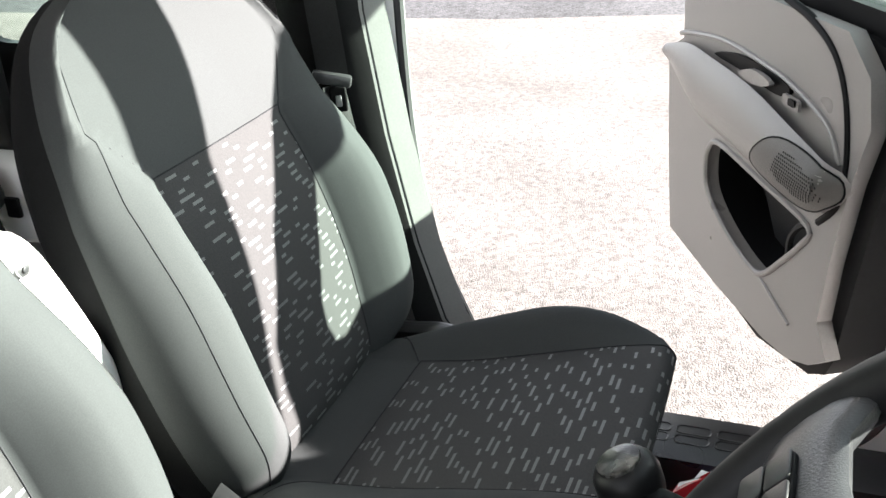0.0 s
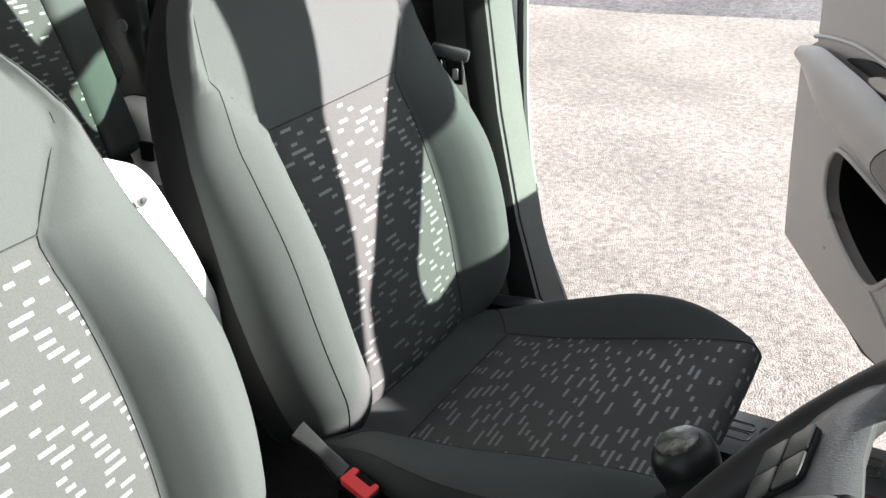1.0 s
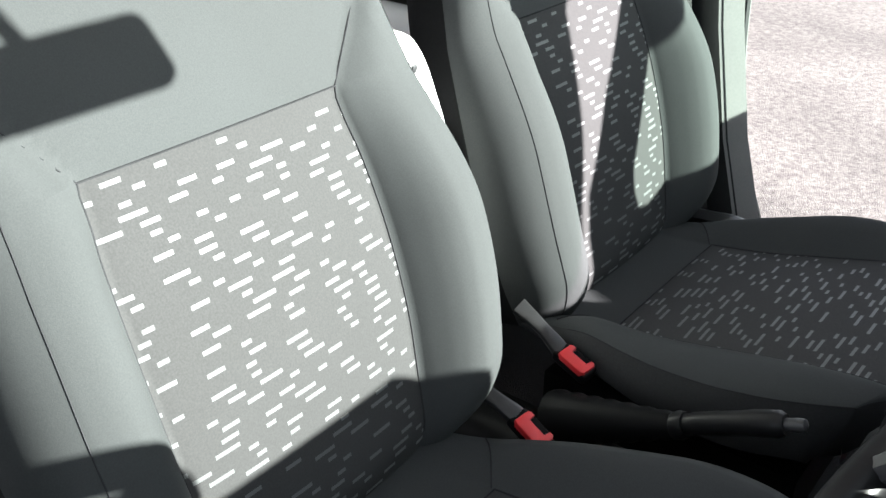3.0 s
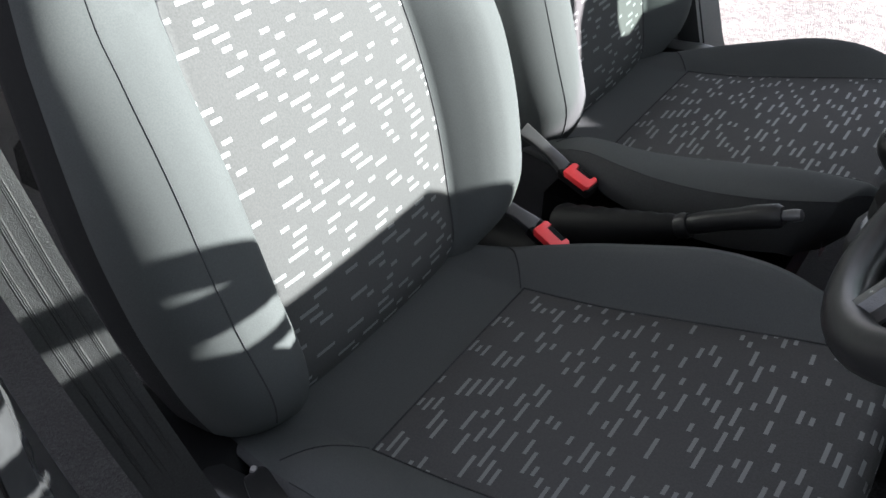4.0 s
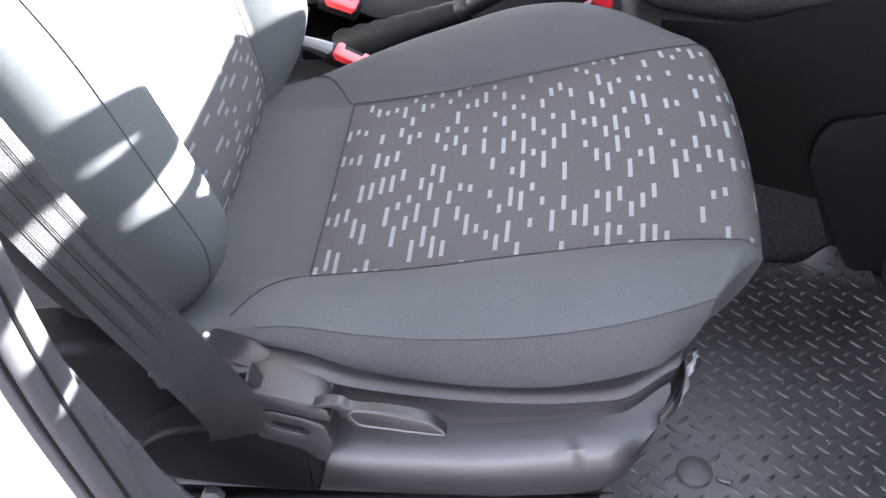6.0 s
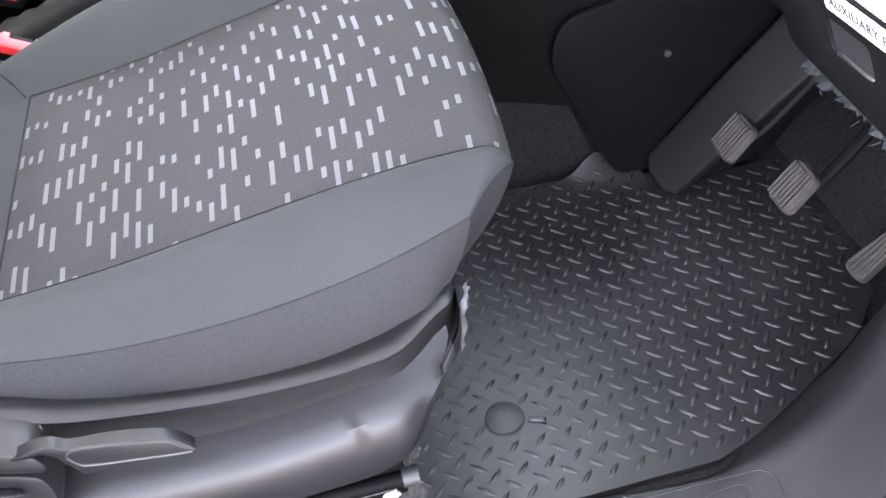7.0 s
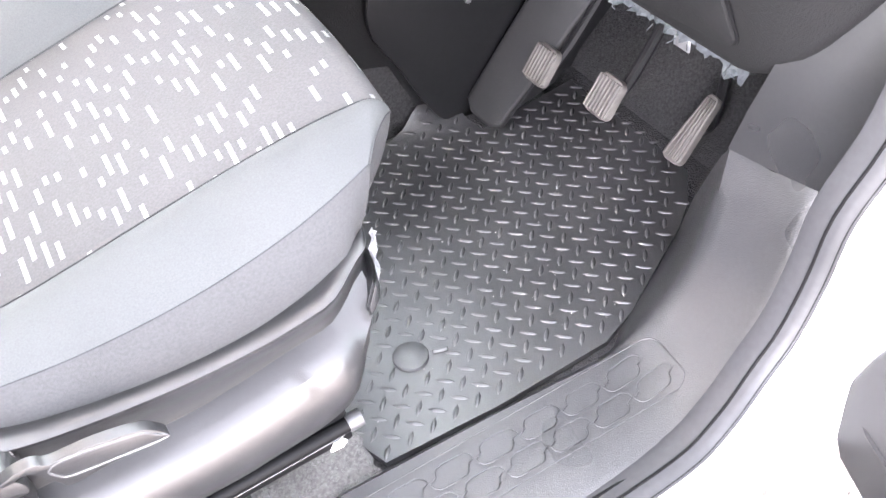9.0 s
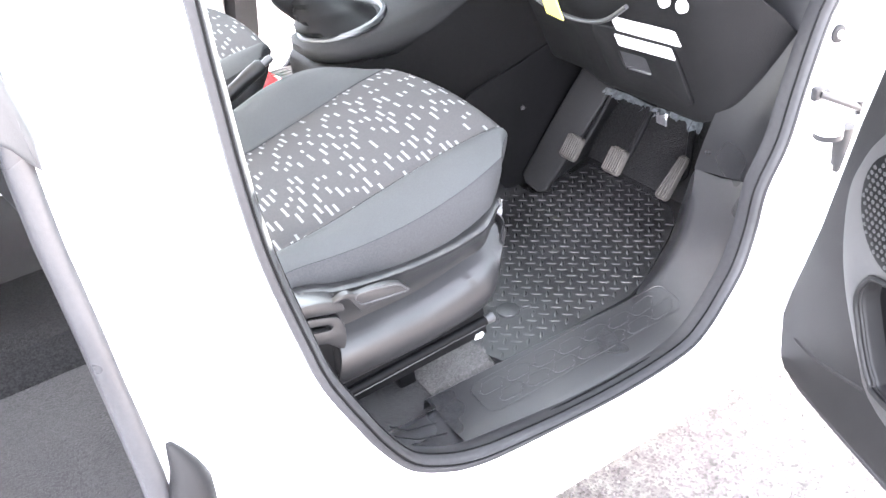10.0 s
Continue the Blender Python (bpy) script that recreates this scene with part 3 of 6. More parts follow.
def make_seat(origin, back_off, lean, outer, label, reach=1.0, low=0.0, high=1.0):
    """A front seat. origin: middle of the rear edge of the seat panel; outer: -1 or 1, the side that faces the door; low: extra rise of the flatter side roll; high: scale of the taller one."""
    ox, oy, oz = origin
    seat = thing("car_seat", label, "car seat", (ox, oy, 0.40), "front seats")

    def loc(v, u, h):
        return Vector((v * reach if v > 0 else v, u, h + oz - 0.40))

    def top_z(v, u):
        """Height of the cushion's top at v along it; u: 0 to 1 over half the panel, 1 to 2 over the side roll."""
        a = abs(u)
        h = SEAM_H(v)
        if a <= 1:
            return h + (0.009 * math.cos(a * math.pi / 2) + 0.003 * (1 - a ** 8)) * ease((v + 0.02) / 0.06)
        t = a - 1
        back_fade = ease((v + 0.11) / 0.10)
        if u > 0:
            top = ROLL_HIGH(v) * high
            if t < 0.6:
                return h + top * math.sin(t / 0.6 * math.pi / 2) ** 1.15 + 0.004 * back_fade * math.sin(t * math.pi)
            k = (t - 0.6) / 0.4
            return h + top - (max(top, 0) * 0.55 + 0.016) * (1 - math.sqrt(max(0.0, 1 - 0.92 * k * k)))
        return h + (ROLL_LOW(v) + low) * ease(t) + 0.017 * back_fade * math.sin(t * math.pi) ** 0.8 * (1 - 0.45 * ease((v - 0.28) / 0.1))

    def wide(v, u):
        a = abs(u)
        w = PANEL_W(v) * a if a <= 1 else PANEL_W(v) + (SIDE_W(v) - PANEL_W(v)) * (a - 1)
        return math.copysign(w, u)

    def front_at(u):
        a = abs(u)
        return 0.4155 - 0.007 * min(a, 1) ** 2 - 0.046 * max(0.0, a - 1) ** 1.6

    us = [0.0, 0.2, 0.4, 0.6, 0.75, 0.88, 0.96, 1.0, 1.05, 1.12, 1.22, 1.34, 1.46, 1.58, 1.68, 1.78, 1.86, 1.92, 1.97, 2.0]
    us = [-u for u in us[:0:-1]] + us
    R, NV, NA = 0.021, 40, 8
    rows, steps = [], []
    for k in range(NV + NA):
        row = []
        for u in us:
            xf = front_at(u)
            r = R * (1 - ease(abs(u) - 1)) + 0.002
            if k < NV:
                v = -0.13 + (xf - r + 0.13) * k / (NV - 1)
                row.append(loc(v, wide(v, u), top_z(v, u)))
            else:
                th = radians(84) * (k - NV + 1) / NA
                row.append(loc(xf - r + r * math.sin(th), wide(xf - r + r * math.sin(th), u), top_z(xf - r, u) - r * (1 - math.cos(th))))
        rows.append(row)
        mid = row[len(us) // 2]
        steps.append(steps[-1] + (mid - rows[-2][len(us) // 2]).length if steps else 0.0)
    j0, j1 = us.index(-1.0), us.index(1.0)
    i0 = min(i for i in range(NV) if -0.13 + (0.396 + 0.13) * i / (NV - 1) >= -0.002)
    sheet_parts(seat, rows, lambda i, j: (rows[i][j].y + 0.5, steps[i]), lambda i, j: 0 if i >= i0 and j0 <= j < j1 else 1, ("cushion_panel", "cushion_cover"), (DASHES, FABRIC))
    # sides and front below the side seam
    loop = [r[0] for r in rows] + rows[-1][1:-1] + [r[-1] for r in rows[::-1]]
    n = len(loop)
    sides = []
    for q in (0.0, 0.08, 0.2, 0.35, 0.5, 0.65, 0.8, 0.9, 1.0):
        ring = []
        for i, p in enumerate(loop):
            t = loop[min(i + 2, n - 1)] - loop[max(i - 2, 0)]
            out = Vector((-t.y, t.x, 0)).normalized()
            if out.dot(Vector((p.x - 0.15, p.y, 0))) < 0:
                out = -out
            front = ease((p.x / reach - 0.31) / 0.08)
            v = p.x / reach if p.x > 0 else p.x
            low_z = (LIP_Z(min(v, 0.30)) - 0.004) * (1 - front) + (-0.038) * front + oz - 0.40
            low_z = min(low_z, p.z - 0.01)
            push = 0.005 * math.sin(q * math.pi) + (0.004 - 0.006 * front) * q
            ring.append(Vector((p.x - 0.050 * front * q ** 1.15, p.y, p.z + (low_z - p.z) * q)) + out * push)
        sides.append(ring)
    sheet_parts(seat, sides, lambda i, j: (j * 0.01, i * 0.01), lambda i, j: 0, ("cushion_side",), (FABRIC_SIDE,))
    bmu = bmesh.new()
    bmu.faces.new([bmu.verts.new(p) for p in sides[-1]])
    part("cushion_base", bmu, BLACK, seat)
    # seams
    lift = Vector((0, 0, 0.0004))
    for j in (j0, j1):
        part("seam", tube([rows[i][j] + lift for i in range(i0, len(rows))], 0.0011, 5), SEAM, seat)
        away = -1 if j == j0 else 1
        diag = []
        for k in range(11):
            v, u = -0.002 - 0.055 * k / 10, away * (1 + 0.85 * k / 10)
            diag.append(loc(v, wide(v, u), top_z(v, u)) + lift)
        part("seam", tube(diag, 0.0009, 5), SEAM, seat)
    part("seam", tube([rows[i0][j] + lift for j in range(j0, j1 + 1)], 0.0011, 5), SEAM, seat)
    part("side_seam", tube([p + Vector((0, 0, -0.0003)) for p in loop[8:-8]], 0.0007, 5), SEAM, seat)

    # backrest
    la = radians(lean)
    up, fw = Vector((-math.sin(la), 0, math.cos(la))), Vector((math.cos(la), 0, math.sin(la)))
    base = Vector((back_off[0], back_off[1], back_off[2] + oz - 0.40))

    def back_n(s, y):
        """How far the backrest's face stands forward at height s and y from its middle line."""
        a, hw = abs(y), BACK_W(s)
        ys = min(SHOULDER(s) if s > PANEL_TOP else BACK_PANEL(s), hw * 0.93)
        top = max(0.0, (s - 0.36) / 0.25)
        bol = 0.056 * (1 - 0.8 * ease((s - 0.20) / 0.26)) * ease((s + 0.10) / 0.14)
        crown = 0.012 * math.sin(max(0.0, min(1.0, s / 0.36)) * math.pi) - 0.050 * top ** 2.4 - 0.022 * max(0.0, (0.005 - s) / 0.055) ** 2
        if a <= ys:
            return crown + 0.006 * math.cos(a / ys * math.pi / 2) - (0.003 if s < PANEL_TOP else 0.0) * (a / ys) ** 10
        t = min(1.0, (a - ys) / max(hw - ys, 1e-4))
        edge = 0.030 - 0.005 * min(1.0, top)
        peak, p = (0.34, 2.0) if y < 0 else (0.48, 2.6)
        if t < peak:
            return crown + bol * math.sin(t / peak * math.pi / 2) ** 1.1
        k = (t - peak) / (1 - peak)
        return crown + bol - (bol + edge) * (1 - max(0.0, 1 - k ** p) ** (1 / p))

    def back_at(s, y, out=0.0):
        return base + up * s + fw * (back_n(s, y) + out) + Vector((0, y, 0))

    bu = [0.0, 0.25, 0.5, 0.7, 0.85, 0.95, 1.0, 1.04, 1.1, 1.18, 1.28, 1.4, 1.5, 1.6, 1.66, 1.76, 1.84, 1.91, 1.96, 1.99, 2.0]
    bu = [-u for u in bu[:0:-1]] + bu
    S = sorted({round(-0.05 + 0.662 * k / 50, 5) for k in range(51)} | {PANEL_TOP})
    srows = []
    for s in S:
        hw = BACK_W(s)
        pw = min(BACK_PANEL(s), hw * 0.9)
        row = []
        for u in bu:
            a = abs(u)
            row.append(back_at(s, math.copysign(pw * a if a <= 1 else pw + (hw - pw) * (a - 1), u)))
        dep = 0.085 - 0.045 * ease((s - 0.40) / 0.21)
        a, b = row[0], row[-1]
        left = [a - fw * (dep * t) + Vector((0, 0.002 + 0.026 * t ** 4, 0)) for t in (1.0, 0.8, 0.55, 0.25)]
        right = [b - fw * (dep * t) - Vector((0, 0.002 + 0.026 * t ** 4, 0)) for t in (0.25, 0.55, 0.8, 1.0)]
        srows.append(left + row + right)
    k0, k1 = 4 + bu.index(-1.0), 4 + bu.index(1.0)
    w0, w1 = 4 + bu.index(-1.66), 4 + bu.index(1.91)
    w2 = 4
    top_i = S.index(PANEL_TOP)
    sheet_parts(seat, srows, lambda i, j: (srows[i][j].y + 1.5, S[i] + 0.37), lambda i, j: 0 if i < top_i and k0 <= j < k1 else 2 if j < w2 else 3 if j >= w1 else 1, ("backrest_panel", "backrest_cover", "backrest_side", "backrest_side"), (DASHES, FABRIC, FABRIC_SHADED, FABRIC_SHADED))
    bk = bmesh.new()
    grid_faces(bk, [[r[0].lerp(r[-1], t) - fw * (0.02 * math.sin(t * math.pi)) for t in (0, 0.05, 0.2, 0.5, 0.8, 0.95, 1)] for r in srows])
    bk.faces.new([bk.verts.new(v) for v in srows[0]][::-1])
    part("back_shell", bk, FABRIC_BACK, seat)
    tp = bmesh.new()
    tp.faces.new([tp.verts.new(v) for v in srows[-1]])
    part("top_cover", tp, FABRIC, seat)
    for j in (k0, k1):
        part("seam", tube([srows[i][j] + fw * 0.0004 for i in range(2, top_i + 1)], 0.0012, 5), SEAM, seat)
        sd = -1 if j == k0 else 1
        arc = [back_at(PANEL_TOP + 0.105 * q / 12, sd * min(SHOULDER(PANEL_TOP + 0.105 * q / 12), BACK_W(PANEL_TOP + 0.105 * q / 12) * 0.93), 0.0006) for q in range(13)]
        part("shoulder_seam", tube(arc, 0.0010, 5), SEAM, seat)
    part("seam", tube([srows[top_i][j] + fw * 0.0004 for j in range(k0, k1 + 1)], 0.0011, 5), SEAM, seat)
    for j in (w0, w1):
        part("welt", tube([srows[i][j] for i in range(2, len(S) - 4)], 0.0008, 5), SEAM, seat)
    # headrest on two posts
    hb = base + up * 0.700 - fw * 0.035
    rings = []
    for t in [k / 12 for k in range(13)]:
        z = (t - 0.5) * 0.19
        e = math.sqrt(max(0.02, 1 - (2 * t - 1) ** 4))
        rings.append([hb + up * z + fw * (0.042 * e * math.sin(a)) + Vector((0, 0.125 * (0.75 + 0.25 * e) * e ** 0.5 * math.copysign(abs(math.cos(a)) ** 0.6, math.cos(a)), 0)) for a in (2 * math.pi * q / 24 for q in range(24))])
    part("headrest", loft(rings), FABRIC, seat)
    for y in (-0.06, 0.06):
        part("headrest_post", tube([base + up * 0.56 - fw * 0.06 + Vector((0, y, 0)), base + up * 0.64 - fw * 0.05 + Vector((0, y, 0))], 0.006, 8), BLACK, seat)

    # plastic side shield on the door side: a rounded lip, a hollow band and a swelling lower step
    yo = outer * 0.2575
    rows2 = []
    for k in range(45):
        x = -0.12 + 0.457 * k / 44
        zt, zf, zb = LIP_Z(x), FOLD_Z(x), SKIRT_Z(x)
        zf = min(zf, zt - 0.030)
        zb = min(zb, zf - 0.004)
        near = ease((0.337 - x) / 0.10)
        turn = -0.030 * (1 - ease((0.345 - x) / 0.06))
        sec = [(-0.022, zt - 0.002), (0.000, zt + 0.0030), (0.009, zt + 0.0020), (0.0135, zt - 0.001), (0.0125, zt - 0.005), (0.009, zt - 0.009), (0.004 - 0.002 * near, zt * 0.6 + zf * 0.4), (-0.004 - 0.006 * near, zt * 0.25 + zf * 0.75),
               (-0.004 - 0.006 * near, zf + 0.003), (0.005, zf - 0.004), (0.017, zf - 0.010), (0.025, zf * 0.72 + zb * 0.28 - 0.006), (0.025, zf * 0.35 + zb * 0.65), (0.022, zb + 0.012), (0.016, zb + 0.004), (0.004, zb)]
        sec = sec + [(dy - 0.005, z) for dy, z in sec[:0:-1]]
        rows2.append([loc(x, yo + outer * (dy + turn), z) for dy, z in sec])
    # it turns round the front corner
    last = rows2[-1]
    for dx, dy in ((0.007, 0.012), (0.012, 0.028), (0.015, 0.055), (0.016, 0.10), (0.016, 0.20), (0.014, 0.40)):
        rows2.append([Vector((p.x + dx, p.y - outer * dy, p.z)) for p in last])
    part("side_shield", loft(rows2), SHIELD, seat, "grey moulded plastic side shield")
    bx = bmesh.new()
    bmesh.ops.create_cube(bx, size=1)
    bmesh.ops.transform(bx, matrix=Matrix.Translation(loc(0.12, 0, -0.11)) @ Matrix.Diagonal((0.36, 0.43, 0.08, 1)), verts=bx.verts)
    part("seat_frame", bx, BLACK, seat)
    return seat


driver = make_seat((0.103, -0.340, 0.692), (-0.106, 0.020, 0.040), 19.1, -1, "dark grey fabric driver seat with dashed panels", 1.0, 0.0, 1.26)
passenger = make_seat((0.040, 0.340, 0.677), (-0.088, 0.020, 0.030), 17.5, 1, "dark grey fabric passenger seat with dashed panels", 0.92, 0.012)


def road_wheel(x, y):
    rings = []
    for dy, r in ((-0.09, 0.24), (-0.085, 0.29), (-0.06, 0.305), (0.06, 0.305), (0.085, 0.29), (0.09, 0.24)):
        rings.append([(x + r * math.cos(a), y + dy, 0.305 + r * math.sin(a)) for a in (2 * math.pi * k / 28 for k in range(28))])
    return loft(rings)


for wx in (1.55, -1.15):
    for wy in (-0.66, 0.70):
        part("road_wheel", road_wheel(wx, wy), SEAL, van)

# sill trim with its kick panel
SILL = [((0.262, -0.728, 0.412), (0.262, -0.605, 0.424), (0.262, -0.592, 0.395)), ((0.40, -0.728, 0.406), (0.40, -0.606, 0.424), (0.40, -0.592, 0.395)),
        ((0.55, -0.728, 0.404), (0.55, -0.608, 0.424), (0.55, -0.592, 0.395)), ((0.66, -0.728, 0.412), (0.66, -0.612, 0.424), (0.68, -0.592, 0.395)),
        ((0.715, -0.716, 0.434), (0.715, -0.609, 0.434), (0.730, -0.558, 0.395)), ((0.765, -0.704, 0.467), (0.762, -0.602, 0.458), (0.79, -0.528, 0.395)),
        ((0.806, -0.695, 0.508), (0.80, -0.594, 0.497), (0.835, -0.503, 0.395)), ((0.836, -0.684, 0.553), (0.825, -0.584, 0.545), (0.870, -0.485, 0.395)),
        ((0.862, -0.674, 0.594), (0.844, -0.574, 0.591), (0.905, -0.470, 0.42))]
sill = thing("sill_trim", "black grained plastic door sill trim with embossed pads", "sill trim")


def sill_rows(rows, skirt=(0.002, -0.018, -0.010)):
    out = []
    a = [smooth_line([r[k] for r in rows], 4) for k in range(3)]
    for o, t, f in zip(*a):
        mid = o.lerp(t, 0.5) - Vector((0, 0, 0.003))
        edge = t.lerp(f, 0.15) + Vector((0, 0.003, 0))
        out.append([o + Vector(skirt), o, o.lerp(t, 0.12) + Vector((0, 0, 0.002)), mid, o.lerp(t, 0.85), t, edge, t.lerp(f, 0.55) + Vector((0, 0.002, 0)), f])
    return out


sb = bmesh.new()
grid_faces(sb, sill_rows(SILL))
part("sill_plate", sb, SILL_PLASTIC, sill)
def sill_top(x, y):
    return 0.4243 - (-0.608 - y) * 0.125 + 0.012 * max(0.0, (x - 0.62) / 0.08) ** 2


for row_y, shift in ((-0.6385, 0.0), (-0.6655, 0.018)):
    for k in range(7):
        x0 = 0.340 + k * 0.051 + shift
        pad = [(x + 0.004 * (1 if y > row_y else -1), y) for x, y in rounded(x0, row_y - 0.0115, x0 + 0.042, row_y + 0.0115, 0.010, 3)]
        part("embossed_pad", tube([(x, y, sill_top(x, y)) for x, y in pad], 0.0007, 5, True), SILL_PLASTIC, sill)
part("embossed_ring", tube([(x, y, sill_top(x, y)) for x, y in rounded(0.326, -0.686, 0.716, -0.620, 0.018, 5)], 0.0007, 5, True), SILL_PLASTIC, sill)
groove = smooth_line([Vector(r[0]) + Vector((0.001, -0.002, 0.001)) for r in SILL], 4)
part("edge_groove", tube(groove, 0.0022, 6), BLACK, sill, "thin black joint along the outer edge")
part("clip", disc(0.009, 0.006, frame_of((0.842, -0.560, 0.515), (0.3, 1, 0), (0, 0, 1))), TRIM_GREY, sill)
rear_sill = thing("rear_sill_trim", "black scuffed plastic sill end beside the pillar", "sill trim")
RS = [((0.268, -0.735, 0.404), (0.268, -0.63, 0.416), (0.268, -0.60, 0.393)), ((0.20, -0.745, 0.430), (0.205, -0.64, 0.424), (0.20, -0.605, 0.395)), ((0.15, -0.757, 0.470), (0.155, -0.655, 0.445), (0.14, -0.615, 0.395)),
      ((0.110, -0.768, 0.540), (0.112, -0.685, 0.515), (0.09, -0.64, 0.42)), ((0.075, -0.783, 0.620), (0.077, -0.712, 0.605), (0.04, -0.67, 0.56)), ((0.043, -0.797, 0.70), (0.048, -0.737, 0.70), (-0.02, -0.70, 0.70)),
      ((0.028, -0.801, 0.766), (0.037, -0.748, 0.766), (-0.05, -0.71, 0.77)), ((0.009, -0.803, 0.879), (0.016, -0.766, 0.88), (-0.08, -0.72, 0.88)), ((0.001, -0.803, 0.981), (0.003, -0.775, 0.985), (-0.10, -0.73, 0.98)),
      ((-0.002, -0.803, 1.15), (-0.004, -0.775, 1.15), (-0.12, -0.73, 1.15)), ((-0.002, -0.80, 1.6), (-0.006, -0.77, 1.6), (-0.12, -0.72, 1.6))]
rb = bmesh.new()
grid_faces(rb, sill_rows(RS, (0.001, -0.004, -0.004)))
part("pillar_trim", rb, TRIM_GREY, rear_sill)
for k in range(3):
    part("scuff_rib", tube([(0.15 + 0.012 * k, -0.715 + 0.03 * k, 0.476 - 0.01 * k), (0.20, -0.715 + 0.03 * k, 0.441 - 0.004 * k), (0.25, -0.712 + 0.03 * k, 0.417)], 0.0015, 5), TRIM, rear_sill)

# upper kick panel and pillar foot trim
kick = thing("kick_panel", "dark grained plastic panel below the dashboard end", "trim panel")
kb = bmesh.new()
KP = [((0.845, -0.575, 0.593), (0.850, -0.63, 0.598), (0.856, -0.688, 0.605), (0.853, -0.708, 0.606)), ((0.853, -0.585, 0.64), (0.862, -0.64, 0.645), (0.872, -0.695, 0.655), (0.866, -0.716, 0.66)),
      ((0.865, -0.60, 0.70), (0.88, -0.655, 0.71), (0.895, -0.70, 0.72), (0.887, -0.72, 0.73)), ((0.90, -0.62, 0.80), (0.91, -0.67, 0.81), (0.92, -0.705, 0.82), (0.912, -0.722, 0.83)), ((0.95, -0.63, 0.95), (0.96, -0.68, 0.96), (0.97, -0.71, 0.96), (0.965, -0.722, 0.97))]
grid_faces(kb, KP)
bmesh.ops.recalc_face_normals(kb, faces=kb.faces)
bmesh.ops.solidify(kb, geom=list(kb.faces), thickness=0.006)
bmesh.ops.recalc_face_normals(kb, faces=kb.faces)
part("panel", kb, TRIM, kick)
part("seal_roll", tube(smooth_line([(0.846, -0.722, 0.612), (0.866, -0.727, 0.68), (0.888, -0.730, 0.76), (0.918, -0.733, 0.85), (0.958, -0.735, 0.95)], 5), 0.0075, 10), SEAL_GREY, kick, "soft grey seal roll beside the panel")
part("panel_edge", tube([KP[0][k] for k in range(4)], 0.0015, 6), TRIM, kick)
kw = bmesh.new()
grid_faces(kw, [[(0.858, -0.570, 0.585), (0.888, -0.590, 0.70), (0.925, -0.61, 0.80)], [(0.95, -0.535, 0.45), (0.98, -0.56, 0.65), (1.0, -0.60, 0.80)], [(1.08, -0.53, 0.40), (1.08, -0.56, 0.65), (1.08, -0.6, 0.80)]])
part("wheel_arch_carpet", kw, CARPET_SHADED, kick)

# floor mat with raised treads
MAT = [(0.395, -0.30), (0.395, -0.52), (0.418, -0.584), (0.55, -0.588), (0.69, -0.582), (0.74, -0.562), (0.81, -0.522), (0.87, -0.488), (0.905, -0.462), (0.945, -0.415), (0.975, -0.36), (0.985, -0.28), (0.985, -0.20), (0.97, -0.157), (0.90, -0.165), (0.83, -0.176), (0.785, -0.180),
       (0.778, -0.150), (0.772, -0.112), (0.752, -0.104), (0.73, -0.108), (0.69, -0.126), (0.62, -0.137), (0.56, -0.136), (0.42, -0.150)]
mat_thing = thing("floor_mat", "black rubber mat with raised tread pattern", "floor mat", (0, 0, 0.395))


def mat_height(x, y):
    """The mat lies flat and climbs a little where its flap meets the console."""
    return 0.010 + 0.030 * max(0.0, min(1.0, (y + 0.165) / 0.06)) ** 1.5 * max(0.0, min(1.0, (x - 0.66) / 0.05))


mb = plate(MAT, 0.007, 0, 1)
bmesh.ops.triangulate(mb, faces=[f for f in mb.faces if len(f.verts) > 4])
bmesh.ops.subdivide_edges(mb, edges=list(mb.edges), cuts=3, use_grid_fill=True)
for v in mb.verts:
    v.co.z += mat_height(v.co.x, v.co.y) - 0.007
part("mat_sheet", mb, RUBBER, mat_thing)


def inside(x, y, poly, margin=0.012):
    c = False
    near = 9.0
    for (x0, y0), (x1, y1) in zip(poly, poly[1:] + poly[:1]):
        if (y0 > y) != (y1 > y) and x < (x1 - x0) * (y - y0) / (y1 - y0) + x0:
            c = not c
        t = max(0, min(1, ((x - x0) * (x1 - x0) + (y - y0) * (y1 - y0)) / ((x1 - x0) ** 2 + (y1 - y0) ** 2)))
        near = min(near, math.hypot(x - x0 - t * (x1 - x0), y - y0 - t * (y1 - y0)))
    return c and near > margin


